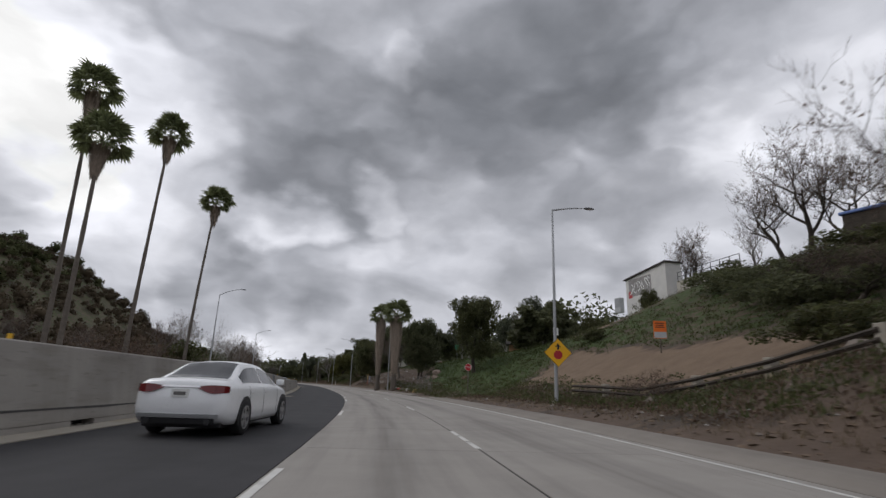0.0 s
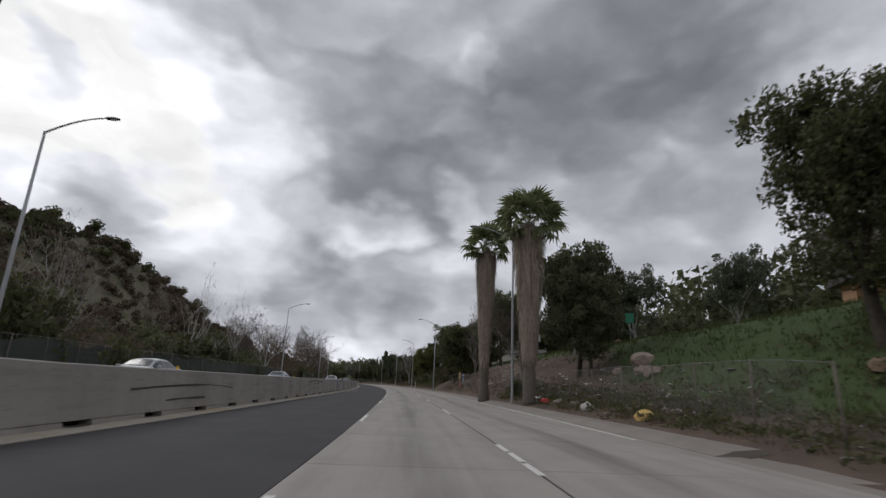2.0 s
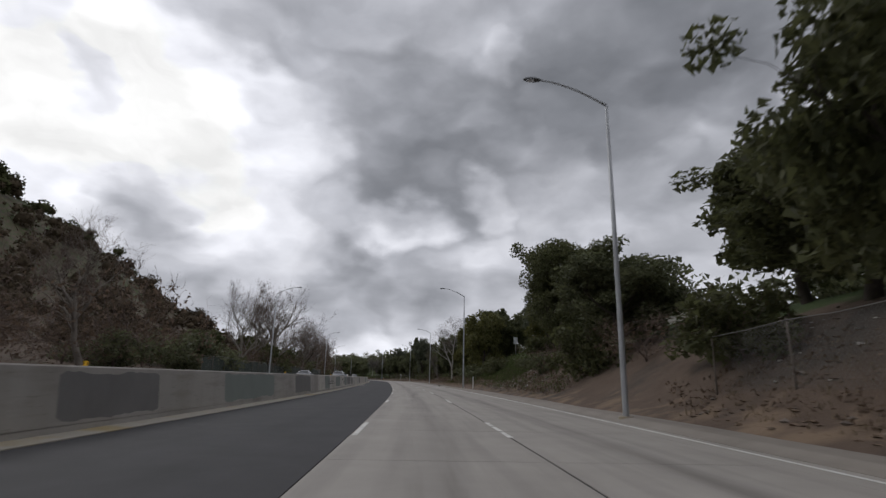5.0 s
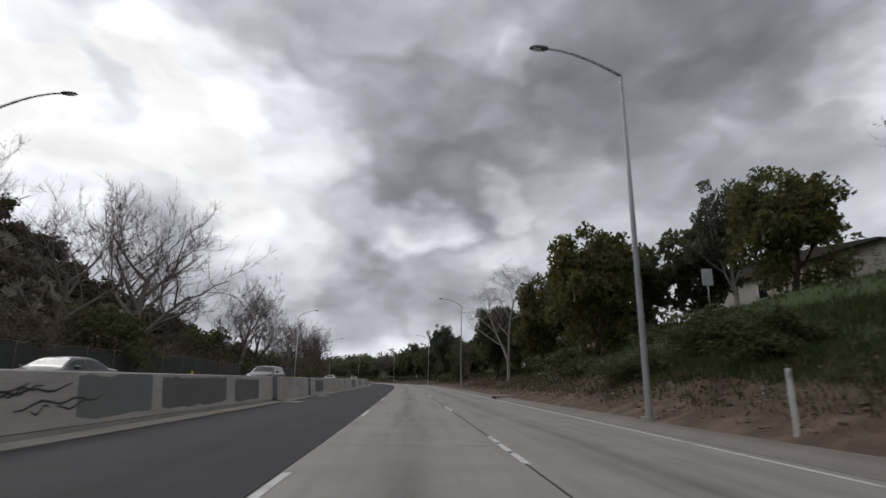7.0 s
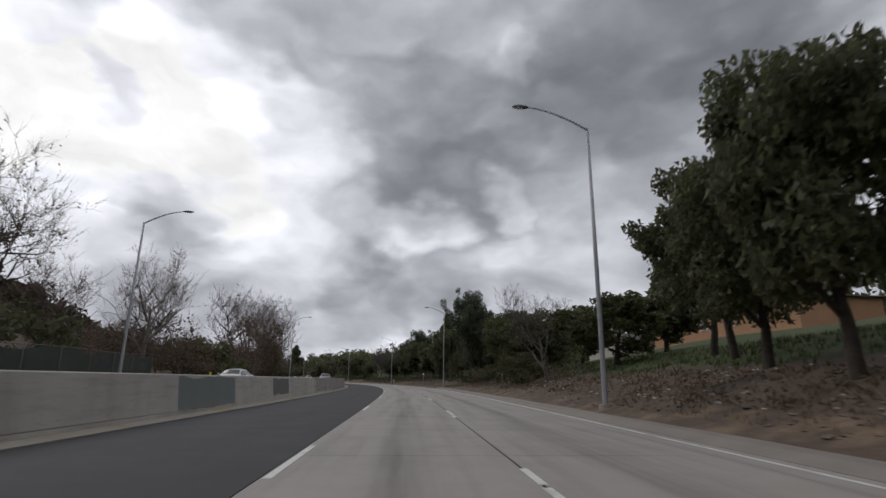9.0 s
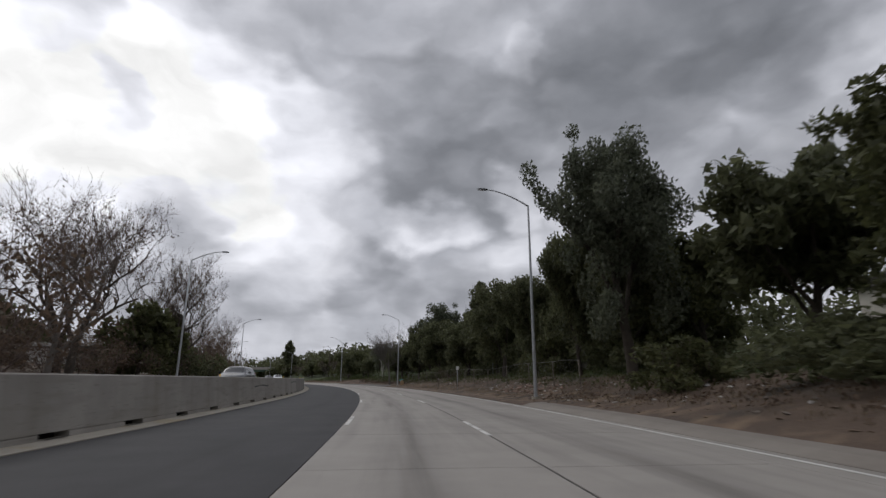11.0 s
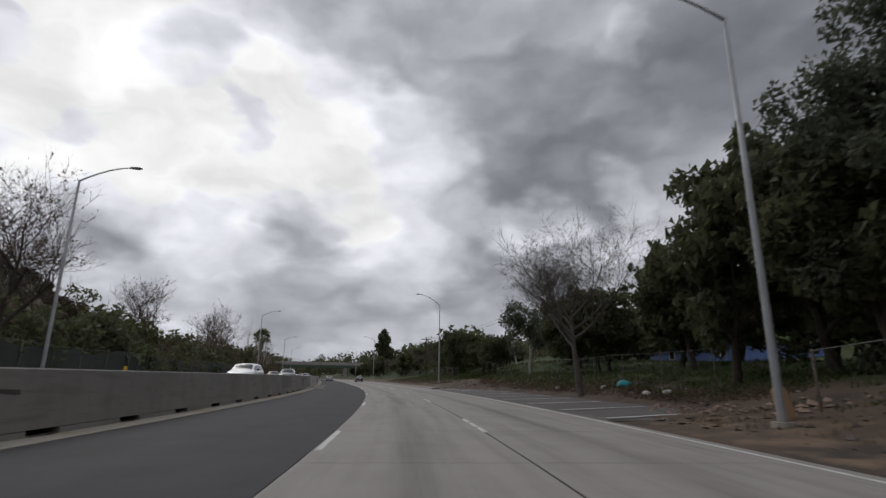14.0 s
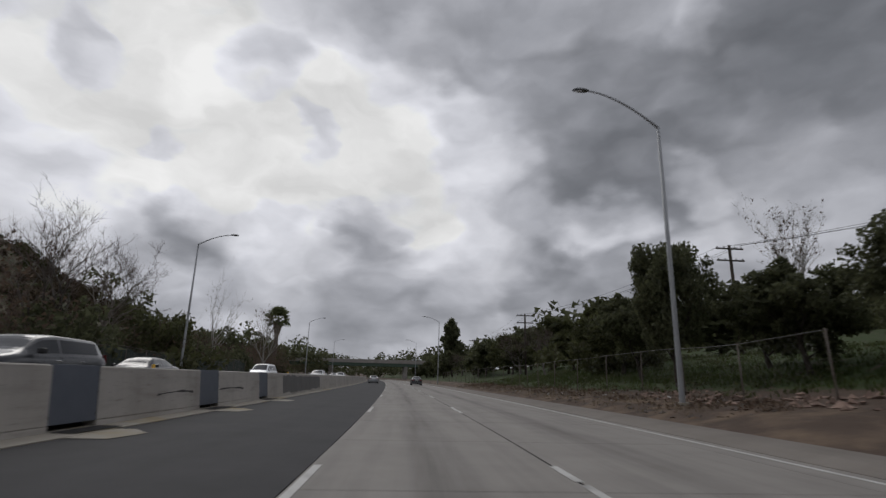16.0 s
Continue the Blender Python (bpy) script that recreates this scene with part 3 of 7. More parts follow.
def gz(s, off):
    """Height of the ground."""
    if -15.0 < off < 7.9:
        return -0.12
    n1 = noise.noise(Vector((s * 0.13, off * 0.13, 0.0)))
    n2 = noise.noise(Vector((s * 0.6, off * 0.6, 5.0)))
    if off >= 7.9:
        row = [float(np.interp(s, PS, PTAB[:, j])) for j in range(len(OFFS))]
        z = float(np.interp(off, OFFS, row))
        flat = 364 < s < 409 and off < 14.9
        k = 0.0 if flat else min(1.0, (off - 7.9) / 4.0)
        return z + k * (0.22 * n1 + 0.09 * n2)
    d = -15.0 - off
    z = 0.46 + min(d, 5) * 0.1 + max(0, min(d - 5, 25)) * 0.05
    r1 = bump2(s, off, 238, -104, 104, 46, 42) + bump2(s, off, 120, -175, 70, 70, 30)
    r2 = bump2(s, off, 560, -150, 120, 62, 42) + bump2(s, off, 500, -230, 120, 80, 40)
    z += (r1 + r2) * min(1.0, d / 22)
    return z + min(1.0, d / 8) * (0.5 * n1 + 0.1 * n2) * (1 + min(z, 40) * 0.08)


def put(s, off, sink=0.0, turn=0.0, scale=1.0, dz=None):
    """Pose of a thing that stands on the ground at s, off, turned against the road."""
    z = gz(s, off) if dz is None else dz
    p = at(s, off, z - sink)
    m = pose(p.x, p.y, p.z, 0, 0, head(s) + turn)
    if isinstance(scale, (int, float)):
        scale = (scale, scale, scale)
    return m @ Matrix.Diagonal((*scale, 1))


# ---- the ground: one sheet to the horizon ----
def smooth01(x, a, b):
    t = min(1.0, max(0.0, (x - a) / (b - a)))
    return t * t * (3 - 2 * t)


def cut_at(s, off):
    """Bare tan face of the road cut."""
    w = 1.2 * noise.noise(Vector((s * 0.25, off * 0.25, 9.0)))
    low = smooth01(s, 2, 12) * (1 - smooth01(s + w, 43, 48)) * smooth01(off + w, 14.6, 16) * (1 - smooth01(off + w, 20.8, 22.5))
    scar = smooth01(s + w, 46, 50) * (1 - smooth01(s + w, 57, 61)) * smooth01(off + w, 25, 28) * (1 - smooth01(off + w, 36, 39))
    return max(low, scar * 0.8)


def grass_at(s, off):
    if off < 8 and off > -15:
        return 0.0
    if off < 0:
        return 0.35 * smooth01(-off, 17, 22) + 0.15 * smooth01(-off, 30, 60)
    start = float(np.interp(s, (-60, 5, 30, 48, 62, 75, 85, 97, 115, 140, 165, 171, 200, 230, 300, 340, 365, 412, 430, 700),
                            (17, 17, 15, 11.4, 10.2, 12.0, 15.6, 15.6, 14.8, 14, 15.5, 11.2, 11.8, 13, 12.6, 13.0, 15.3, 15.2, 11, 11)))
    g = smooth01(off, start - 1.0, start + 3.0)
    # Grass raised at s 240 to 330, partly as tree shade put into colour.
    amount = float(np.interp(s, (-60, 35, 60, 215, 240, 330, 360, 700), (0.40, 0.52, 0.74, 0.72, 0.60, 0.60, 0.66, 0.62)))
    return g * amount * (1 - 0.9 * cut_at(s, off))


def tan_at(s, off):
    verge = 0.46 * (1 - smooth01(off, 9.5 if s < 290 else 11.5, 12 if s < 290 else 12.8)) * smooth01(off, 7.8, 8.2) * (1 - 0.8 * smooth01(s, 44, 52) * (1 - smooth01(s, 84, 96))) * (1 if s > 60 else 0.7)
    return max(cut_at(s, off) * 0.9, verge)


rows_s = [-260, -160, -100] + list(np.arange(-60, 480, 2.0)) + list(np.arange(480, 700, 5.0)) + [720, 780, 860]
cols_o = [-260, -215, -180, -155, -135, -118, -100, -85, -70, -58, -48, -40, -33, -28, -24, -21, -18.5, -16.5, -15.2, -14.95, 7.85, 8.15, 8.6, 9.2, 10, 10.8,
          11.6, 12.4, 13.2, 14, 15, 16, 17, 18, 19, 20, 21.5, 23, 25, 28, 32, 37, 44, 55, 75, 105, 150, 200, 260]
GV, GF, gg, gt = [], [], [], []
for s in rows_s:
    for off in cols_o:
        GV.append(at(s, off, gz(s, off)))
        gg.append(grass_at(s, off))
        gt.append(tan_at(s, off))
nc, nr = len(cols_o), len(rows_s)
for i in range(nr - 1):
    for j in range(nc - 1):
        b0 = i * nc + j
        GF.append((b0, b0 + 1, b0 + nc + 1, b0 + nc))
loop = [j for j in range(nc)] + [i * nc + nc - 1 for i in range(1, nr)] + [(nr - 1) * nc + j for j in range(nc - 2, -1, -1)] + [i * nc for i in range(nr - 2, 0, -1)]
mid = at(300, 0)
prev = loop
for rad in (900, 4200):
    ring = []
    for k in loop:
        d = GV[k] - mid
        d.z = 0
        d.normalize()
        ring.append(len(GV))
        GV.append(Vector((mid.x, mid.y, 14.0 if rad < 1000 else -20.0)) + d * rad)
        gg.append(0.35)
        gt.append(0.0)
    for k in range(len(loop)):
        k2 = (k + 1) % len(loop)
        GF.append((prev[k], ring[k], ring[k2], prev[k2]))
    prev = ring
me = mesh_of("ground", GV, GF, M_GROUND, smooth=True)
for nm, data in (("grass", gg), ("tan", gt)):
    at_l = me.attributes.new(nm, "FLOAT", "POINT")
    at_l.data.foreach_set("value", data)
tagged(new("ground", me), "brown soil bank with grass patches beside the road", "ground", kind="structure")

# ---- carriageways ----
W_LINE, KERB = 7.44, 8.15
road = thing("road", "concrete and black asphalt parkway lanes with faded paint", "road", kind="structure")
band("asphalt_lane", -60, 700, [(-4.74, -0.1), (-4.74, 0.012), (-2.4, 0.02), (0.0, 0.006), (0.0, -0.1)], M_ASPHALT, road, label="freshly laid black asphalt lane")
band("gutter", -60, 700, [(-5.5, -0.1), (-5.5, 0.05), (-4.75, 0.03), (-4.75, -0.1)], M_GUTTER, road, label="yellowed concrete gutter at the barrier")
band("opposite_lanes", -60, 700, [(-14.9, -0.1), (-14.9, 0.43), (-10.3, 0.45), (-5.9, 0.40), (-5.9, -0.1)], M_OLD_ASPHALT, road, label="worn asphalt lanes beyond the barrier")
band("shoulder", -60, 366, [(6.95, -0.1), (6.95, 0.0), (7.75, 0.0), (7.75, -0.1)], M_CONCRETE, road, label="concrete edge strip")
band("shoulder", 366, 700, [(6.95, -0.1), (6.95, 0.0), (7.75, 0.0), (7.75, -0.1)], M_CONCRETE, road, label="concrete edge strip")
band("far_lanes", 470, 700, [(0.012, -0.1), (0.012, 0.0), (6.94, 0.0), (6.94, -0.1)], M_CONCRETE, road, label="concrete lanes far ahead")
# asphalt dike along the right edge, broken at the side road and the lay-by
for s0, s1 in ((-60, 45), (57, 204.0), (206.0, 296), (408, 700)):
    band("kerb", s0, s1, [(7.75, -0.1), (7.75, 0.01), (7.95, 0.05), (8.15, 0.12), (8.75, 0.17), (8.95, 0.1), (8.95, -0.2)], M_DUSTY, road, label="low sloped concrete kerb")
band("joint_seal", -28, 470, [(3.385, -0.03), (3.385, -0.012), (3.45, -0.012), (3.45, -0.03)], material("black joint seal", (0.012, 0.012, 0.012), (0.03, 0.028, 0.027), 3, 0.8, 0.2, 20), road, label="black sealed lane joint")
# side road mouth and lay-by
band("side_road", 44, 57, [(7.75, -0.15), (7.75, 0.0), (10, 0.045), (13.5, 0.13), (13.5, -0.2)], M_DUSTY, road, 2.0, label="mouth of the side road with a stop line")
band("lay_by", 364.5, 408.5, [(7.75, -0.15), (7.75, 0.004), (12, 0.03), (14.8, 0.06), (14.8, -0.2)], M_OLD_ASPHALT, road, 2.0, label="brown asphalt lay-by with white stripes")


def quad_mark(name, pts, mat, parent, z=0.0045, label=""):
    """Flat painted mark through plan points (s, off), one row of left and right points."""
    V, F = [], []
    for s, o1, o2 in pts:
        V += [at(s, o1, z), at(s, o2, z)]
    for i in range(len(pts) - 1):
        F.append((2 * i, 2 * i + 1, 2 * i + 3, 2 * i + 2))
    return child(name, mesh_of(name, V, F, mat), parent, label)


marks = thing("road_markings", "worn white lane paint on concrete", "road marking", kind="structure")


def line_pts(s0, s1, off, w, step=4.0):
    n = max(1, int((s1 - s0) / step))
    return [(s0 + (s1 - s0) * i / n, off - w / 2, off + w / 2) for i in range(n + 1)]


for s0, s1 in ((-60, 47.5), (60, 700)):
    quad_mark("edge_line", line_pts(s0, s1, W_LINE, 0.11), M_WHITE, marks)
for s0 in (-5.5, 9.0, 24.0, 38.8, 54, 69, 84, 100, 115.4, 131, 147, 163.2, 176, 189.5, 207, 223.4, 237.2, 252, 267, 283, 299, 313.2, 328.8, 345.5, 361, 376,
           391, 405, 420.2, 435, 450, 465, 480, 495, 510, 525, 540, 555, 570, 585, 600):
    n = 3
    for k in range(n):
        quad_mark("lane_dash", line_pts(s0 + k * 1.33, s0 + k * 1.33 + 1.15, 3.42 + random.uniform(-0.015, 0.015), 0.12, 1.2), M_WHITE, marks, 0.006)
for s0 in (3.0, 18.5, 33.5, 41.0, 49, 63, 78, 90.5, 101.5, 116, 131, 146, 160.2, 172, 186, 200, 214, 226.5, 241, 256, 271, 286, 300, 315.5, 329.5, 343, 358, 372,
           386, 405.5, 420, 435, 450, 466, 482, 498, 514, 530):
    quad_mark("lane_dash", line_pts(s0, s0 + 3.2, 0.10, 0.11, 1.2), M_WHITE, marks, 0.006)
# lay-by stripes
for k, s0 in enumerate((364.8, 369.0, 373.8, 378.5, 383.2, 388.2, 393.4, 398.0, 402.4, 406.5)):
    a0 = 7.65
    ln = (4.6, 4.7, 5.0, 5.2, 6.0, 6.6, 6.8, 6.8, 6.6, 4.6)[k]
    quad_mark("bay_stripe", [(s0 - 0.09 + 0.58 * ln * f, a0 + ln * f, a0 + ln * f + 0.36) for f in (0, 0.25, 0.5, 0.75, 1.0)], M_WHITE, marks, 0.062)
# side road paint
def side_mark(name, s0, o0, s1, o1, w=0.12):
    z0, z1 = 0.02 * (o0 - 7.75) + 0.012, 0.02 * (o1 - 7.75) + 0.02
    d = Vector((s1 - s0, o1 - o0)).normalized() * w / 2
    V = [at(s0 - d.y, o0 + d.x, z0), at(s0 + d.y, o0 - d.x, z0), at(s1 + d.y, o1 - d.x, z1), at(s1 - d.y, o1 + d.x, z1)]
    return child(name, mesh_of(name, V, [(0, 1, 2, 3)], M_WHITE), marks)


side_mark("stop_line", 45.8, 8.2, 45.2, 10.2, 0.2)
side_mark("edge_line", 46.0, 8.9, 48.8, 11.8)
side_mark("edge_line", 48.2, 7.45, 49.6, 7.45)

# ---- median barrier ----
def top_at(s):
    return float(np.interp(s, (-60, 30, 47, 56, 75), (1.80, 1.76, 1.52, 1.32, 1.29)))


PLATES = [(41.1, 0.52), (105.35, 0.76), (113.0, 0.8), (121.6, 0.8), (196.6, 0.52), (206.6, 0.52), (407.2, 0.8), (412.4, 0.8), (420.0, 0.9), (427.4, 0.8)]
SLOTS = [x for x in list(np.arange(8.2, 38, 3.5)) + list(np.arange(58, 103.5, 3.35)) + list(np.arange(276, 402, 3.35))]
cuts = [(p - w, p + w, "p") for p, w in PLATES] + [(s - 0.5, s + 0.5, "s") for s in SLOTS]
barrier = thing("median_barrier", "stained grey concrete median barrier with drain slots", "barrier", kind="structure")


def wall_piece(s0, s1, z0, flat_top=None):
    n = max(1, int((s1 - s0) / 3.0))
    V, F, U = [], [], []
    for i in range(n + 1):
        s = s0 + (s1 - s0) * i / n
        zt = flat_top if flat_top is not None else top_at(s)
        f = lambda z: -5.33 - 0.10 * z
        ring = [(f(z0), z0), (f(zt - 0.03), zt - 0.03), (f(zt) - 0.03, zt), (-5.82 + 0.03, zt), (-5.85, zt - 0.03), (-5.9, z0)]
        for o, z in ring:
            V.append(at(s, o, z))
            U.append((o, s))
    k = 6
    for i in range(n):
        for j in range(k):
            j2 = (j + 1) % k
            F.append((i * k + j, (i + 1) * k + j, (i + 1) * k + j2, i * k + j2))
    F.append(tuple(range(k)))
    F.append(tuple(range(n * k, n * k + k))[::-1])
    return mesh_of("wall", V, F, M_WALL_PALE if 132 < s0 + 1 < 262 or s0 > 400 else (M_WALL_OLD if s0 > 318 else M_WALL), U)


gaps = sorted([(a, b) for a, b, k in cuts if k == "p"])
edges = [-60] + [x for g in gaps for x in g] + [700]
for s0, s1 in zip(edges[::2], edges[1::2]):
    n = max(1, int(round((s1 - s0) / 30)))
    for i in range(n):
        a, b = s0 + (s1 - s0) * i / n, s0 + (s1 - s0) * (i + 1) / n
        child("wall_section", wall_piece(a + 0.004, b - 0.004, 0.17), barrier)
foot = sorted([(a, b) for a, b, k in cuts])
edges = [-60] + [x for g in foot for x in g] + [700]
for s0, s1 in zip(edges[::2], edges[1::2]):
    if s1 - s0 > 0.1:
        child("wall_foot", wall_piece(s0, s1, 0.0, 0.166), barrier)
for s in SLOTS:
    # Sheet at the back, coloured black for the shade in the slot.
    child("drain_slot_shade", mesh_of("slot", [at(s - 0.5, -5.62, 0.03), at(s + 0.5, -5.62, 0.03), at(s + 0.5, -5.62, 0.167), at(s - 0.5, -5.62, 0.167)], [(0, 1, 2, 3)], M_DARK), barrier, "black shade sheet in drain slot")
    quad_mark("slot_stain", [(s - 0.45, -5.345, -5.30), (s + 0.1, -5.345, -5.27), (s + 0.5, -5.345, -5.31)], M_DARK, barrier, 0.058)
for p, w in PLATES:
    zt = top_at(p)
    m = put(p, -5.38, dz=0.0)
    bm = box(bmesh.new(), -0.06, -w - 0.04, 0.16, 0.035, w + 0.04, zt + 0.01, 0.008)
    pl = part("steel_cover", bm, M_PLATE, barrier, "bolted blue-grey steel cover plate")
    pl.matrix_world = m @ pose(0, 0, 0, 0, -5.6, 0)
    for y in (0.03 - w, w - 0.03):
        for z in (0.3, 0.75, zt - 0.15):
            bb = bmesh.new()
            bmesh.ops.create_cone(bb, cap_ends=True, segments=6, radius1=0.025, radius2=0.02, depth=0.02, matrix=pose(0.045, y, z, 0, 90, 0))
            part("bolt", bb, M_HEAD, pl)
    # Solid block, its black colour standing for the shade behind the plate.
    bm = box(bmesh.new(), -0.42, 0.02 - w, 0.0, -0.24, w - 0.02, zt - 0.05)
    back = part("cavity_shade", bm, M_DARK, barrier)
    back.matrix_world = m
    quad_mark("plate_patch", [(p - 1.35, -4.74, -3.95), (p - 0.3, -4.74, -3.75), (p + 0.4, -4.74, -4.3)], M_GUTTER, barrier, 0.026, "pale concrete patch")
    quad_mark("slot_stain", [(p - w, -5.3, -4.85), (p + w, -5.3, -4.75)], M_DARK, barrier, 0.052)
# cover paint over old tags, tyre rubs and the long crack
for s0, s1, zl, zh, mt in ((130, 134, 0.25, 1.18, 0), (139, 146, 0.25, 1.2, 1), (151, 156, 0.22, 1.2, 0), (163, 166, 0.2, 1.2, 1), (170.6, 174.8, 0.3, 1.2, 1), (179.7, 183.0, 0.3, 1.22, 1), (183.6, 189, 0.3, 1.2, 0), (190, 193.5, 0.25, 1.1, 0),
                           (209, 213, 0.25, 1.1, 0), (236.9, 242.5, 0.18, 1.22, 1), (249, 253, 0.3, 1.2, 0), (384.3, 388.3, 0.45, 1.2, 0), (396, 398.5, 0.4, 1.15, 0), (431.8, 447, 0.2, 1.15, 0)):
    V, F = [], []
    n = max(10, int((s1 - s0) * 5))
    lo, hi = 0.0, 0.0
    for i in range(n + 1):
        e = 1.0 if 0 < i < n else 0.9
        s = s0 + (s1 - s0) * i / n
        lo = 0.75 * lo + random.uniform(-0.03, 0.03)
        hi = 0.75 * hi + random.uniform(-0.035, 0.035)
        zm = (zl + zh) / 2
        for z in (zm + (zl - zm) * e + lo, min(zm + (zh - zm) * e + hi, top_at(s) - 0.04)):
            V.append(at(s, -5.327 - 0.10 * z, z))
    for i in range(n):
        F.append((2 * i, 2 * i + 1, 2 * i + 3, 2 * i + 2))
    child("paint_patch", mesh_of("paint_patch", V, F, M_PATCH_GREEN if mt else M_PATCH_DARK), barrier, "rectangle of grey cover paint")
for s0, s1, z0, sag in ((-4, 38, 0.62, -0.2), (46, 54, 0.55, 0.1), (60, 68, 0.75, 0.12), (62, 65, 0.45, 0.02), (86, 93, 0.98, 0.12), (88.5, 91, 0.9, -0.05), (107.5, 111.5, 0.95, 0.18), (164, 170, 0.55, 0.05),
                        (165, 169, 0.75, 0.05), (300, 304, 0.8, 0.05), (316, 322, 0.9, 0.1), (352, 359, 0.85, 0.12), (353, 357, 0.65, 0.06), (396, 403, 0.85, 0.18), (416, 418.5, 0.6, 0.05), (421, 424, 0.62, 0.05)):
    V, F = [], []
    n = max(6, int((s1 - s0) / 1.5))
    for i in range(n + 1):
        f = i / n
        s = s0 + (s1 - s0) * f
        z = z0 + sag * math.sin(f * math.pi) + random.uniform(-0.015, 0.015)
        w = 0.012 + 0.03 * random.random()
        for zz in (z - w, z + w):
            V.append(at(s, -5.325 - 0.10 * zz, zz))
    for i in range(n):
        F.append((2 * i, 2 * i + 1, 2 * i + 3, 2 * i + 2))
    child("tyre_rub", mesh_of("tyre_rub", V, F, M_SCRAPE), barrier, "dark rub mark")
scrawl = random.Random(17)
for k in range(9):
    sa, za, ln = 176.6 + 2.6 * scrawl.random(), 0.42 + 0.55 * scrawl.random(), 0.5 + 1.1 * scrawl.random()
    V, F = [], []
    for i in range(7):
        s, z = sa + ln * i / 6, za + 0.06 * math.sin(i * 1.3 + k) + 0.02 * i
        w = 0.008 + 0.018 * math.sin(math.pi * (i + 0.3) / 6.6)
        V += [at(s, -5.324 - 0.10 * (z - w), z - w), at(s, -5.324 - 0.10 * (z + w), z + w)]
        if i:
            F.append((2 * i - 2, 2 * i - 1, 2 * i + 1, 2 * i))
    child("spray_stroke", mesh_of("spray_stroke", V, F, M_SCRAPE), barrier, "dark sprayed scrawl")
for s in (9, 27, 45, 63, 81, 99, 113, 131, 149, 168, 186, 204, 222, 240, 258, 276, 294, 312, 330, 345, 363, 381, 399, 416, 434, 452):
    part("reflector", boxed(-0.02, -0.05, 0, 0.02, 0.05, 0.11, 0.006), M_YELLOW, barrier, "yellow reflector").matrix_world = put(s, -5.6, dz=top_at(s) - 0.005)

# ---- drain inlet in the right kerb ----
inlet = thing("drain_inlet", "open kerb drain with a dark mouth in concrete", "drain", m=put(205.0, 8.05, dz=0.0) @ Matrix.Diagonal((1, 0.72, 1, 1)))
part("lintel", boxed(-0.3, -1.35, 0.16, 0.9, 1.35, 0.24, 0.02), M_CONCRETE, inlet)
# No hollow: a solid block coloured black as the opening's inner shade.
part("mouth", boxed(-0.28, -1.15, -0.10, 0.85, 1.15, 0.155), M_DARK, inlet)
for y in (-1.25, 1.25):
    part("cheek", boxed(-0.3, y - 0.1, -0.1, 0.9, y + 0.1, 0.158, 0.01), M_CONCRETE, inlet)


# ---- street lamps ----
def street_lamp(m, top, arm_dir, base_z, reach=1.0, rise=0.92):
    """Tapered steel pole with a curved arm. arm_dir +1: arm to the right of the road's run, -1: to the left."""
    lamp = thing("street_lamp", "tall grey steel street lamp with a curved arm", "street lamp", "street lamps along the parkway", m=m)
    h = top - base_z
    child("pole", tube("pole", [Vector((0, 0, z)) for z in (0, 0.15, h * 0.5, h)], [0.105, 0.10, 0.082, 0.055], 12, M_POLE), lamp)
    child("base_plate", tube("base_plate", [Vector((0, 0, -0.35)), Vector((0, 0, 0.08))], [0.26, 0.24], 12, M_GUTTER, False), lamp)
    pts, rad = [], []
    for i in range(9):
        f = i / 8
        pts.append(Vector((arm_dir * 2.55 * reach * f, 0, h - 0.06 + rise * (1 - (1 - f) ** 1.7))))
        rad.append(0.05 - 0.018 * f)
    child("arm", tube("arm", pts, rad, 8, M_POLE), lamp)
    bm = bmesh.new()
    bmesh.ops.create_icosphere(bm, subdivisions=2, radius=1.0, matrix=Matrix.Diagonal((0.36, 0.15, 0.085, 1)))
    for v in bm.verts:
        v.co.x += arm_dir * (2.55 * reach + 0.25)
        v.co.z += h + rise - 0.06
        if v.co.z < h + rise - 0.09:
            v.co.z = h + rise - 0.09
    hd = part("lamp_head", bm, M_HEAD, lamp, "dark cobra lamp head", True)
    bm = bmesh.new()
    bmesh.ops.create_uvsphere(bm, u_segments=10, v_segments=5, radius=1.0, matrix=pose(arm_dir * (2.55 * reach + 0.33), 0, h + rise - 0.095) @ Matrix.Diagonal((0.18, 0.11, 0.045, 1)))
    part("lens", bm, M_LENS, hd, smooth=True)
    return lamp


for s, off, zb, zt, sgn in ((25.4, 11.2, 0.45, 11.4, 1), (81.1, 8.73, 0.3, 11.4, -1), (136.4, 8.2, 0.2, 11.3, -1), (182.9, 8.55, 0.2, 11.36, -1), (238.5, 9.0, 0.35, 11.36, -1),
                            (299.6, 9.64, 0.5, 11.42, -1), (360.7, 10.43, 0.55, 11.32, -1), (418.9, 11.02, 0.5, 11.15, -1), (495.3, 9.3, 0.2, 11.34, -1), (556, 9.3, 0.2, 11.3, -1)):
    street_lamp(put(s, off, dz=gz(s, off) + 0.02), zt, sgn, gz(s, off), 0.8 if sgn > 0 else (1.12 if 410 < s < 430 else 1.0), 0.3 if sgn > 0 else (1.45 if 410 < s < 430 else 0.92))
for s, off, zt in ((68.8, -15.55, 11.6), (126.0, -15.5, 11.45), (187.75, -15.5, 11.6), (254.1, -16.1, 11.3), (319.7, -15.2, 11.6), (377.3, -16.0, 11.5), (443.4, -15.6, 11.5), (505, -15.5, 11.5), (565, -15.5, 11.5)):
    street_lamp(put(s, off, dz=gz(s, off)), zt, 1, gz(s, off))


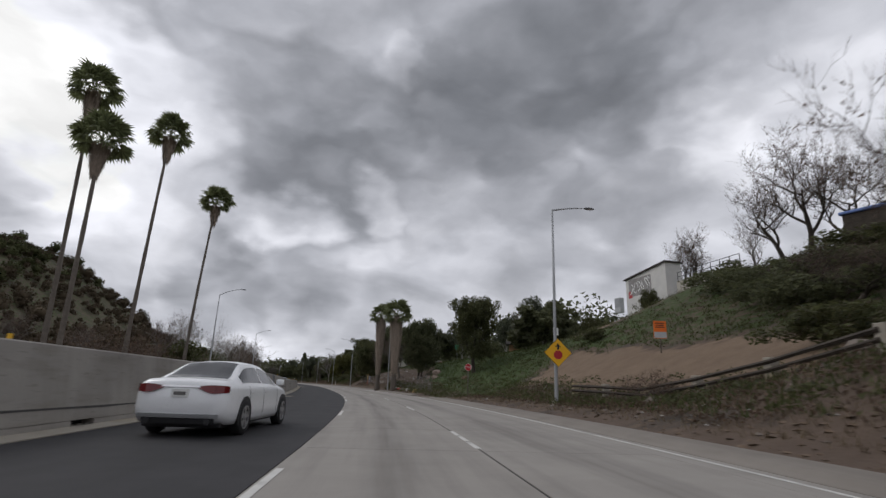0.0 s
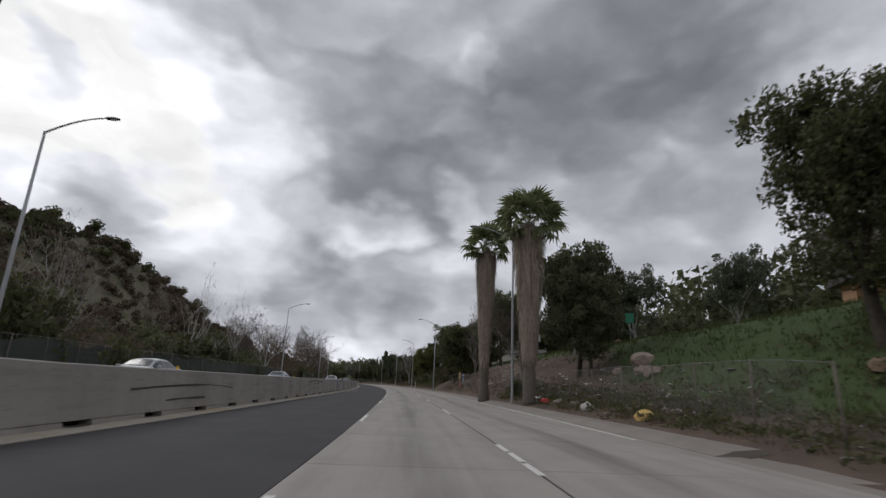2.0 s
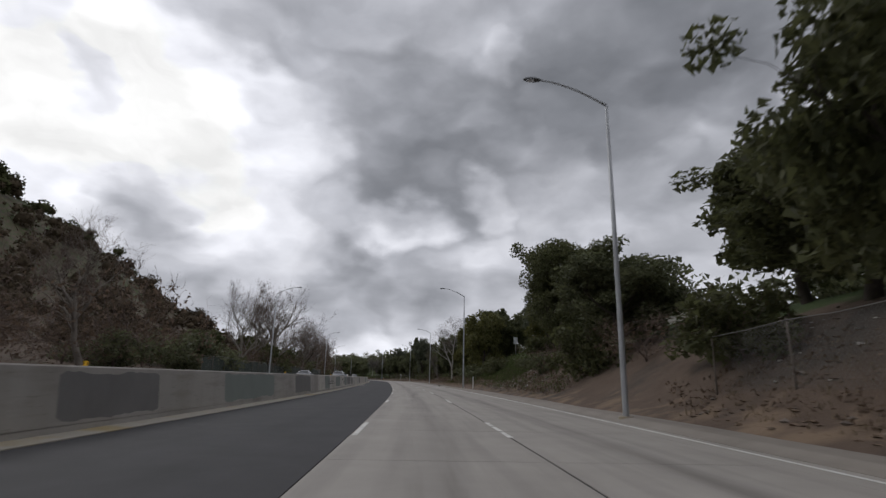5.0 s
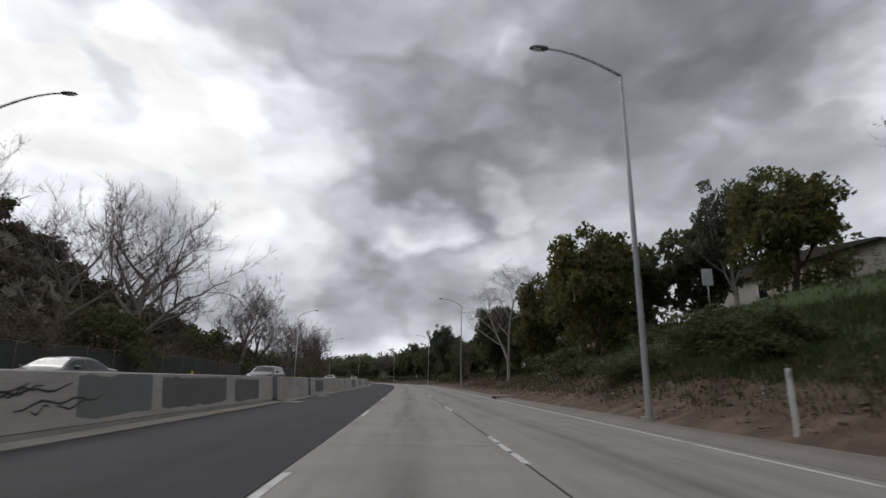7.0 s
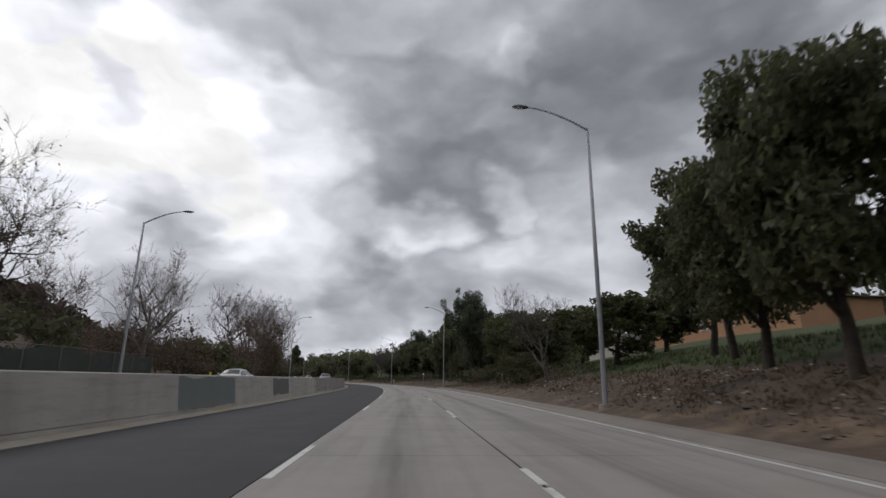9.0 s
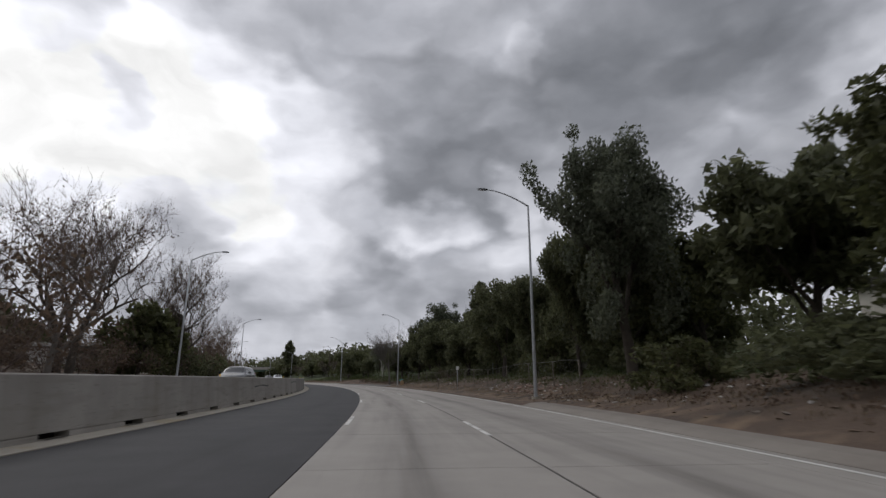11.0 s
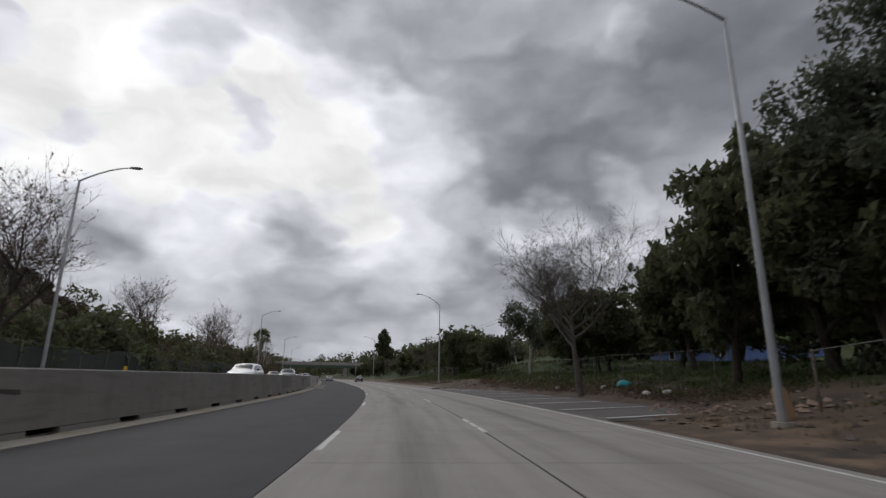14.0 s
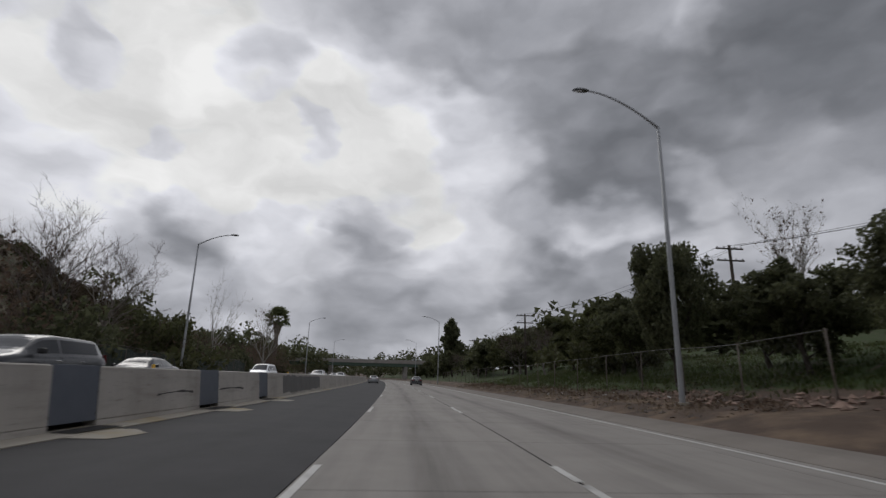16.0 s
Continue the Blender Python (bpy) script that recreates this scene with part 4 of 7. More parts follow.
# ---- signs ----
def post_part(parent, h, r=0.035, mat=M_POLE, x=0.0):
    return child("post", tube("post", [Vector((x, 0.03, -0.3)), Vector((x, 0.03, h))], [r, r], 8, mat), parent)


def polygon_plate(n, r, th, turn=0.0, y=0.0, sx=1.0, sz=1.0):
    """Flat n-sided plate facing -y."""
    bm = bmesh.new()
    vs = [bm.verts.new((r * math.cos(2 * math.pi * k / n + turn) * sx, y, r * math.sin(2 * math.pi * k / n + turn) * sz)) for k in range(n)]
    f = bm.faces.new(vs)
    e = bmesh.ops.extrude_face_region(bm, geom=[f])
    bmesh.ops.translate(bm, verts=[g for g in e["geom"] if isinstance(g, bmesh.types.BMVert)], vec=(0, -th, 0))
    bmesh.ops.recalc_face_normals(bm, faces=bm.faces)
    return bm


def letters(text, size, mat, parent, m, name="lettering"):
    cu = bpy.data.curves.new(name, "FONT")
    cu.body, cu.size, cu.align_x, cu.align_y, cu.extrude = text, size, "CENTER", "CENTER", 0.002
    tmp = new("tmp", cu)
    me = bpy.data.meshes.new_from_object(tmp.evaluated_get(bpy.context.evaluated_depsgraph_get()))
    bpy.data.objects.remove(tmp)
    me.materials.clear()
    me.materials.append(mat)
    ob = child(name, me, parent)
    ob.matrix_basis = m
    return ob


stop = thing("stop_sign", "red octagonal stop sign on a wooden post", "road sign", m=put(45.9, 11.4, turn=-8, dz=0.1))
post_part(stop, 3.1, 0.05, M_WOOD)
b = part("border", polygon_plate(8, 0.34, 0.008, math.pi / 8, -0.025), M_PLASTER, stop, "white border")
b.location.z = 2.85
p8 = part("plate", polygon_plate(8, 0.315, 0.006, math.pi / 8, -0.034), M_RED, stop, "red octagon")
p8.location.z = 2.85
letters("STOP", 0.235, M_PLASTER, stop, pose(0, -0.044, 2.85, 90, 0, 0))

# stop-ahead diamond, fixed to the lamp post
dia = thing("warning_sign", "yellow diamond stop-ahead warning sign fixed to lamp post", "road sign", m=put(25.15, 11.2, dz=3.12, turn=-6))
part("border", polygon_plate(4, 0.76, 0.006, 0, -0.145), M_BLACK, dia)
part("plate", polygon_plate(4, 0.74, 0.006, 0, -0.152), M_AMBER, dia, "yellow diamond plate")
o8 = part("octagon", polygon_plate(8, 0.25, 0.004, math.pi / 8, -0.159), M_RED, dia, "red octagon symbol")
o8.location.z = -0.12
bm = bmesh.new()
vs = [bm.verts.new((x, -0.160, z)) for x, z in ((-0.055, 0.16), (0.055, 0.16), (0.055, 0.30), (0.15, 0.30), (0, 0.50), (-0.15, 0.30), (-0.055, 0.30))]
bm.faces.new(vs)
part("arrow", bm, M_BLACK, dia, "black arrow symbol")
part("bracket", boxed(-0.12, -0.145, -0.3, 0.12, -0.11, 0.3, 0.005), M_ALU, dia)

osign = thing("roadwork_sign", "orange rectangular roadwork sign on a post", "road sign", m=put(29.6, 20.3, turn=-14))
post_part(osign, 1.9, 0.045, M_WOOD)
part("plate", boxed(-0.42, -0.03, 0.95, 0.42, -0.01, 2.1, 0.004), M_ORANGE, osign, "orange plate")
for z, w in ((1.95, 0.3), (1.82, 0.24), (1.69, 0.3)):
    part("text_bar", boxed(-w, -0.036, z - 0.03, w, -0.0305, z + 0.03), M_BLACK, osign, "unreadable line of black print")
part("lower_panel", boxed(-0.4, -0.036, 0.98, 0.4, -0.0305, 1.38), M_ALU, osign, "grey lower panel")


def plain_sign(s, off, w, h, top, mat, label, turn=0):
    sg = thing("road_sign", label, "road sign", m=put(s, off, turn=turn))
    post_part(sg, top, 0.035)
    part("plate", boxed(-w / 2, -0.02, top - h, w / 2, 0.0, top, 0.01), mat, sg)
    return sg


plain_sign(49.2, 21.9, 0.6, 0.8, 2.6, M_PLASTER, "small white sign on a steel post in grass")
plain_sign(107.4, 17.8, 0.65, 0.9, 2.5, M_ALU, "pale metal sign on a post above grass", -5)
plain_sign(194.6, 18.0, 0.6, 0.95, 2.6, M_ALU, "pale metal sign on a post on bank", -5)
plain_sign(325.0, 10.6, 0.28, 0.36, 2.2, M_PLASTER, "small white sign on a thin wooden post", 0)
plain_sign(331.0, 16.5, 0.55, 0.4, 2.9, M_PLASTER, "white sign on a leaning thin post", 0)
plain_sign(97.0, 24.5, 0.8, 1.0, 3.2, material("sign green", (0.02, 0.16, 0.09), (0.03, 0.2, 0.11), 2, 0.5, 0), "green street sign on a post uphill", -30)
for s, off in ((177.6, 8.9), (330, 9.6), (264, 10.2)):
    mk = thing("marker_post", "slim pale marker post in dirt", "marker post", "marker posts along the verge", m=put(s, off))
    part("blade", boxed(-0.05, -0.012, -0.2, 0.05, 0.012, 1.25, 0.004), M_PLASTER if s < 200 else M_WOOD, mk)
    part("reflector", boxed(-0.035, -0.018, 1.05, 0.035, -0.0125, 1.18), M_ALU, mk)

# ---- guard rail of timber beams at the foot of the cut ----
rail = thing("guard_rail", "old low timber guard rail on concrete posts", "guard rail")
rp = [(10.1 + 3.9 * i, 14.2) for i in range(6)]
for i, (s, o) in enumerate(rp):
    c = part("post", boxed(-0.17, -0.17, -0.3, 0.17, 0.17, 0.72, 0.03), M_GUTTER, rail, "square concrete post")
    c.matrix_world = put(s, o)
    if i:
        s2, o2 = rp[i - 1]
        for z in (0.28, 0.55):
            p1, p2 = at(s2, o2 - 0.2, gz(s2, o2) + z), at(s, o - 0.2, gz(s, o) + z)
            me = tube("beam", [p1, p2], [0.075, 0.075], 4, M_TRUNK, False)
            child("beam", me, rail)


# ---- chain link fences ----
def fence(s0, s1, off, h, label, cloth=None, step=3.0, dens=0.13, w=0.0028):
    fc = thing("chain_link_fence", label, "fence", m=None)
    n = int((s1 - s0) / step)
    post_me = tube("post", [Vector((0, 0, -0.3)), Vector((0, 0, h + 0.04))], [0.03, 0.03], 7, M_WOOD)
    for i in range(n + 1):
        s = s0 + (s1 - s0) * i / n
        po = child("post", post_me, fc)
        po.matrix_world = put(s, off + 0.35 * math.sin(s * 0.21), turn=0) @ pose(0, 0, 0, random.uniform(-2, 2), random.uniform(-2, 2), 0)
    V, F = [], []
    wires = int((s1 - s0) / dens)
    for k in range(wires):
        for sg in (-1, 1):
            sa = s0 + k * dens
            sb = sa + sg * h * 0.85
            if sb < s0 or sb > s1:
                continue
            oa, ob_ = off + 0.35 * math.sin(sa * 0.21), off + 0.35 * math.sin(sb * 0.21)
            za, zb = gz(sa, oa), gz(sb, ob_) + h
            b0 = len(V)
            V += [at(sa - w, oa, za), at(sa + w, oa, za), at(sb + w, ob_, zb), at(sb - w, ob_, zb)]
            F.append((b0, b0 + 1, b0 + 2, b0 + 3))
    child("mesh", mesh_of("mesh", V, F, M_WIRE), fc, "rusty chain link mesh")
    pts = [at(s0 + (s1 - s0) * i / (2 * n), off + 0.35 * math.sin((s0 + (s1 - s0) * i / (2 * n)) * 0.21), 0) for i in range(2 * n + 1)]
    for i, p in enumerate(pts):
        s = s0 + (s1 - s0) * i / (2 * n)
        p.z = gz(s, off + 0.35 * math.sin(s * 0.21)) + h
    child("top_rail", tube("top_rail", pts, [0.011] * len(pts), 5, M_WIRE), fc)
    if cloth:
        V, F = [], []
        m = int((s1 - s0) / 1.0)
        for i in range(m + 1):
            s = s0 + (s1 - s0) * i / m
            o = off - 0.05 * (1 if off < 0 else -1) + 0.35 * math.sin(s * 0.21) + 0.05 * math.sin(s * 1.7)
            z = gz(s, o)
            V += [at(s, o, z + 0.05), at(s, o, z + h * 0.55), at(s, o, z + h - 0.08 - 0.25 * max(0, math.sin(s * 0.9)))]
        for i in range(m):
            for j in (0, 1):
                F.append((3 * i + j, 3 * i + 3 + j, 3 * i + 4 + j, 3 * i + 1 + j))
        child("screen_cloth", mesh_of("screen_cloth", V, F, cloth, smooth=True), fc, "dark green screening cloth")
    return fc


M_SCREEN = material("green screen cloth", (0.028, 0.040, 0.032), (0.055, 0.07, 0.055), 1.5, 0.9, 0.2, 12)
fence(56.6, 135, 10.5, 1.7, "sagging chain link fence at the foot of bank", w=0.0048)
fence(300, 362, 12.4, 1.6, "low chain link fence before dark trees", step=4.5, dens=0.3)
fence(372, 413, 16.4, 1.9, "chain link fence on the grass strip by the lay-by", step=4.0, dens=0.3)
fence(414, 520, 12.8, 1.9, "chain link fence below the grass bank", step=4.0, dens=0.34)
fence(60, 135, -17.2, 2.0, "chain link fence with green screen cloth beside road", M_SCREEN)
fence(170, 262, -17.4, 2.0, "chain link fence with green screen cloth beside road", M_SCREEN)
fence(345, 470, -17.6, 2.0, "chain link fence with green screen cloth beside road", M_SCREEN)
# things hung on the fence
M_CHECK = material("blue checked cloth", (0.03, 0.05, 0.12), (0.05, 0.07, 0.16), 3, 0.95, 0.1, 20)
ck_n, ck_l = M_CHECK.node_tree.nodes, M_CHECK.node_tree.links
ck = ck_n.new("ShaderNodeTexChecker")
ck.inputs["Scale"].default_value = 7.0
ck.inputs["Color1"].default_value, ck.inputs["Color2"].default_value = (0.03, 0.055, 0.14, 1), (0.42, 0.43, 0.44, 1)
tc = ck_n.new("ShaderNodeUVMap")
ck_l.new(tc.outputs[0], ck.inputs["Vector"])
ck_l.new(ck.outputs[0], ck_n["Principled BSDF"].inputs["Base Color"])
M_CLOTH_Y = material("yellow cloth", (0.55, 0.36, 0.12), (0.66, 0.46, 0.18), 2, 0.95, 0.2, 12)
M_CLOTH_R = material("red and pink cloth", (0.42, 0.06, 0.07), (0.5, 0.22, 0.2), 3, 0.95, 0.2, 12)


def hung(name, s0, s1, off, drop, h, mat, label):
    V, F, U = [], [], []
    n, r = 8, 8
    for i in range(n + 1):
        s = s0 + (s1 - s0) * i / n
        o = off + 0.35 * math.sin(s * 0.21)
        zt = gz(s, o) + h
        for j in range(r + 1):
            f = j / r
            fold = 0.05 * math.sin(i * 1.9 + j * 0.3) * f
            V.append(at(s + 0.06 * math.sin(j), o - 0.07 - fold - 0.03 * f, zt - drop * f * (1 + 0.06 * math.sin(i * 1.3))))
            U.append((i / n, f))
    for i in range(n):
        for j in range(r):
            a0 = i * (r + 1) + j
            F.append((a0, a0 + 1, a0 + r + 2, a0 + r + 1))
    me = mesh_of(name, V, F, mat, U, True)
    ob = new(name, me)
    md = ob.modifiers.new("thick", "SOLIDIFY")
    md.thickness = 0.015
    return tagged(ob, label, "blanket")


hung("blanket", 116.3, 118.3, 10.55, 1.25, 1.8, M_CHECK, "blue and white checked blanket hung over fence")
hung("cloth", 122.6, 123.8, 10.55, 0.95, 1.8, M_CLOTH_Y, "yellow cloth hung over chain link fence")
hung("cloth", 118.5, 119.4, 10.25, 0.85, 0.9, M_CLOTH_R, "red and pink cloth bundle by fence")

# ---- plants: prototypes in unit size, then copies ----


def leaves(centres, radii, n, size, seed, flat=0.75, aspect=1.8):
    """Leaf quads in fuzzy clusters. centres (k, 3), radii (k,)."""
    g = np.random.default_rng(seed)
    k = len(centres)
    w = radii ** 2
    idx = g.choice(k, n, p=w / w.sum())
    d = g.normal(size=(n, 3))
    d /= np.linalg.norm(d, axis=1)[:, None]
    rad = g.random(n) ** 0.45
    c = centres[idx] + d * (rad * radii[idx])[:, None] * np.array([1, 1, flat])
    a = g.normal(size=(n, 3))
    a[:, 2] -= 0.25
    a /= np.linalg.norm(a, axis=1)[:, None]
    b = np.cross(a, g.normal(size=(n, 3)))
    b /= np.linalg.norm(b, axis=1)[:, None]
    sz = size * (0.6 + 0.8 * g.random(n))[:, None]
    t = np.cross(a, b)
    q = c - a * sz * aspect * 0.45
    V = np.stack([q + b * sz * 0.5 + t * sz * 0.1, c + a * sz * aspect * 0.55, q - b * sz * 0.5 - t * sz * 0.1], 1).reshape(-1, 3)
    return V, np.arange(3 * n).reshape(-1, 3)


def limbs(seed, height, spread, levels, kids, mat, trunk_r, lean=0.1, lift=0.35, sides=6, fork=0.35, droop=0.0, wild=0.16, clear=0.0):
    """A branching skeleton: mesh arrays and the twig ends, each with the way that it grows."""
    r = random.Random(seed)
    V, F, tips = [], [], []

    def grow(p, d, length, rad, lev):
        pts, rr, way = [p.copy()], [rad], []
        n = 5 if lev < 2 else 3
        q = p.copy()
        for i in range(n):
            d2 = d + Vector((r.uniform(-1, 1), r.uniform(-1, 1), r.uniform(-0.6, 0.9))) * (wild + 0.05 * lev)
            d2.z += (lift if lev < 3 else lift * 0.4) * 0.25 - droop * lev * 0.1
            d2.normalize()
            d = d2
            q = q + d * (length / n)
            pts.append(q.copy())
            way.append(d.copy())
            rr.append(max(rad * (1 - 0.62 * (i + 1) / n), 0.004))
        tube_arrays(pts, rr, sides if lev < 2 else (4 if lev == 2 else 3), V, F)
        if lev >= levels - 1:
            for i in range(1, n + 1):
                tips.append((*pts[i], *way[i - 1]))
        if lev >= levels:
            return
        m = kids[min(lev, len(kids) - 1)]
        for k in range(m):
            low = max(fork, clear) if lev == 0 else fork
            f = low + (1 - low) * (k + 0.5) / m
            i = min(int(f * n), n - 1)
            b0 = pts[i].lerp(pts[i + 1], f * n - i)
            a = 2 * math.pi * (k * 0.381 + r.random() * 0.2) * 1.0
            side = Vector((math.cos(a), math.sin(a), 0))
            nd = (d * (0.75 if lev else 0.55) + side * spread * r.uniform(0.65, 1.15) + Vector((0, 0, lift * r.uniform(0.3, 1.0))))
            nd.normalize()
            grow(b0, nd, length * r.uniform(0.55, 0.82), max(rr[i] * 0.62, 0.005), lev + 1)

    grow(Vector((0, 0, -0.03 * height)), Vector((lean * r.uniform(-1, 1), lean * r.uniform(-1, 1), 1)), height * 0.48, trunk_r, 0)
    return V, F, tips


def fitted(height, radius, seed, spread, levels, kids, mat, trunk_r, **kw):
    """limbs() fitted into a height and radius, with a trunk of true girth."""
    V, F, tips = limbs(seed, height, spread, levels, kids, mat, trunk_r, **kw)
    k = radius / max(np.percentile([math.hypot(v.x, v.y) for v in V], 98), 0.01)
    V, F, tips = limbs(seed, height, spread, levels, kids, mat, trunk_r / max(k, 0.5), **kw)
    A, T = scaled(V, tips, height, radius)
    return A, F, T


def scaled(V, tips, height, radius):
    """Fit a skeleton into a height and radius; tips: place and direction."""
    A = np.array([tuple(v) for v in V])
    T = np.array(tips)
    kz = height / max(A[:, 2].max(), 0.01)
    kr = radius / max(np.percentile(np.hypot(A[:, 0], A[:, 1]), 98), 0.01)
    k = np.array([kr, kr, kz])
    return A * k, T * np.tile(k, 2)


PROTO = {}


def quads(F):
    return np.array(F, dtype=np.int32)


def leafy(key, seed, n, size, mat, trunk_mat, label, tall=8.0, radius=4.0, low=0.28, clumps=90, flat=0.8, cat="tree", name="tree", narrow=0.0, crown="crown", puff=1.0):
    """A broadleaf tree: many small leaf clumps on the twig ends round a looser inner mass."""
    A, F, T = fitted(tall * 0.94, radius * 0.88, seed, 0.85, 3, (5, 4, 3), trunk_mat, tall * 0.03, lift=0.5)
    g = np.random.default_rng(seed)
    T = T[:, :3]
    pick = T[T[:, 2] > tall * low]
    c = pick[g.choice(len(pick), min(clumps, len(pick)), replace=False)]
    rad = radius * puff * (0.09 + 0.12 * g.random(len(c)))
    extra = []
    for _ in range(clumps // 3):
        a, f = g.random() * 6.283, g.random()
        z = tall * (low + (0.90 - low) * f)
        env = math.sqrt(max(0.05, 1 - (2 * (z / tall - low) / (1 - low) - 0.85) ** 2 * 0.75)) * (1 - narrow * f)
        rr = radius * env * (0.35 + 0.45 * g.random())
        extra.append((rr * math.cos(a), rr * math.sin(a), z))
    c = np.vstack([c, np.array(extra)])
    rad = np.concatenate([rad, radius * puff * (0.15 + 0.13 * g.random(len(extra)))])
    if narrow:
        c[:, :2] *= (1 - narrow * np.clip((c[:, 2] / tall - low) / (1 - low), 0, 1))[:, None]
    LV, LF = leaves(c, rad, n, size, seed + 1, flat)
    PROTO[key] = (soup("trunk", A, quads(F), trunk_mat, True), soup(crown, LV, LF, mat), tall, radius, label, cat, name)


def twiggery(T, n, seed, length, width, mat, out=0.35, up=0.25):
    """Thin bent twigs that leave the branches in the branches' own direction."""
    g = np.random.default_rng(seed)
    pick = T[g.integers(0, len(T), n)]
    c, d = pick[:, :3], pick[:, 3:]
    d = d / (np.linalg.norm(d, axis=1)[:, None] + 1e-6)
    d = d * 0.75 + g.normal(size=(n, 3)) * out + np.array([0, 0, up])
    d /= np.linalg.norm(d, axis=1)[:, None]
    ln = length * (0.35 + 0.9 * g.random(n))[:, None]
    side = np.cross(d, g.normal(size=(n, 3)))
    side /= np.linalg.norm(side, axis=1)[:, None]
    mid_ = c + d * ln * 0.5 + g.normal(size=(n, 3)) * ln * 0.08
    d2 = d + g.normal(size=(n, 3)) * 0.45 + np.array([0, 0, up * 0.4])
    tip = mid_ + d2 * ln * 0.5
    twin = mid_ + (d + g.normal(size=(n, 3)) * 0.7) * ln * 0.42
    w = side * width
    V = np.stack([c - w, c + w, mid_ + w * 0.6, mid_ - w * 0.6, tip, twin], 1).reshape(-1, 3)
    b = np.arange(n)[:, None] * 6
    F = np.concatenate([b + np.array([0, 1, 2]), b + np.array([0, 2, 3]), b + np.array([3, 2, 4]), b + np.array([3, 2, 5])])
    return soup("crown", V, F, mat)


def barren(key, seed, mat, label, tall=9.0, radius=4.5, levels=4, kids=(5, 4, 4, 3), lift=0.45, spread=0.8, few=0, leaf_mat=None, leaf_size=0.12, trunk=0.022, twig_mat=None, twigs=0, wild=0.24, twig_len=0.17, up=0.25, clear=0.0, thick=0.0024):
    A, F, T = fitted(tall, radius, seed, spread, levels, kids, mat, tall * trunk, lift=lift, fork=0.3, wild=wild, clear=clear)
    me = soup("trunk", A, quads(F), mat, True)
    crown = twiggery(T, twigs, seed, radius * twig_len, radius * thick, twig_mat or mat, up=up) if twigs else None
    leafm = None
    if few:
        LV, LF = leaves(T[:, :3], np.full(len(T), radius * 0.09), few, leaf_size, seed + 3)
        leafm = soup("foliage", LV, LF, leaf_mat)
    PROTO[key] = (me, crown, tall, radius, label, "tree", "bare_tree", leafm)


def thicket(key, seed, n, mat, leaf_mat, nleaf, label, tall=6.0, radius=3.5, lsize=0.12):
    """A dense mass of stems and twigs."""
    g = np.random.default_rng(seed)
    A, F, T = fitted(tall * 0.85, radius * 0.7, seed, 0.9, 2, (6, 3), mat, 0.08, lift=0.5, fork=0.05, sides=4)
    k = 26
    c = np.stack([radius * 0.62 * g.normal(size=k), radius * 0.62 * g.normal(size=k), tall * (0.12 + 0.72 * g.random(k))], 1)
    c[:, 2] *= 1 - 0.35 * np.clip(np.hypot(c[:, 0], c[:, 1]) / radius, 0, 1) ** 2
    rad = radius * (0.22 + 0.2 * g.random(k))
    idx = g.integers(0, k, n // 2)
    free = np.concatenate([c[idx] + g.normal(size=(n // 2, 3)) * rad[idx][:, None] * 0.45, g.normal(size=(n // 2, 3)) * 0.5 + np.array([0, 0, 0.6])], 1)
    free[:, 2] = np.maximum(free[:, 2], 0.05)
    twigs = twiggery(np.vstack([T, free]), n // 2, seed + 2, 0.95, 0.012, mat, 0.4, 0.4)
    LV, LF = leaves(c, rad, nleaf, lsize, seed + 5, 0.9)
    PROTO[key] = (soup("stems", A, quads(F), mat, True), twigs, tall, radius, label, "shrub", "thicket", soup("foliage", LV, LF, leaf_mat))


leafy("gum", 19, 30000, 0.15, M_LEAF_GREY, M_TRUNK, "tall spreading gum tree with hanging leaf sprays", tall=15.0, radius=5.0, low=0.2, clumps=150, flat=1.2, puff=0.85)
leafy("gum2", 29, 30000, 0.15, M_LEAF_MID, M_TRUNK, "tall dense olive green tree with leafy sprays", tall=13.0, radius=4.6, low=0.14, clumps=160, flat=1.0)
leafy("oak1", 11, 9500, 0.22, M_LEAF_DARK, M_TRUNK, "dense dark evergreen tree with forked trunk")
leafy("oak2", 12, 9500, 0.22, M_LEAF_DARK, M_TRUNK, "dense dark evergreen tree with forked trunk", low=0.22)
leafy("oak3", 13, 9000, 0.22, M_LEAF_MID, M_TRUNK, "rounded olive green broadleaf tree", low=0.12)
leafy("light", 14, 10000, 0.2, M_LEAF_LIGHT, M_TRUNK, "yellow-green leafy tree with drooping sprays", low=0.15, flat=0.9)
leafy("airy", 15, 8000, 0.15, M_LEAF_GREY, M_PALE, "open grey-green eucalyptus with pale trunk", clumps=48, low=0.3)
leafy("airy2", 16, 6500, 0.14, M_LEAF_GREY, M_PALE, "tall open eucalyptus with hanging leaf clumps", clumps=44, low=0.25, radius=3.0, tall=10, puff=0.95, flat=1.5)
for k0, sd, mt in (("oak1", 11, M_LEAF_DARK), ("oak2", 12, M_LEAF_DARK), ("oak3", 13, M_LEAF_MID)):
    leafy(k0 + "_far", sd, 2600, 0.42, mt, M_TRUNK, "dense evergreen tree in the distant treeline", low=0.15)
for k0, sd, mt, lw in (("oak1", 11, M_LEAF_DARK, 0.28), ("oak2", 12, M_LEAF_DARK, 0.22), ("oak3", 13, M_LEAF_MID, 0.12)):
    leafy(k0 + "_near", sd, 21000, 0.15, mt, M_TRUNK, "dense dark evergreen tree with forked trunk" if mt is M_LEAF_DARK else "rounded olive green broadleaf tree", low=lw, clumps=130)
leafy("cone", 17, 15000, 0.22, M_LEAF_DARK, M_TRUNK, "tall dark conical evergreen tree", tall=12, radius=3.4, low=0.1, narrow=0.6)
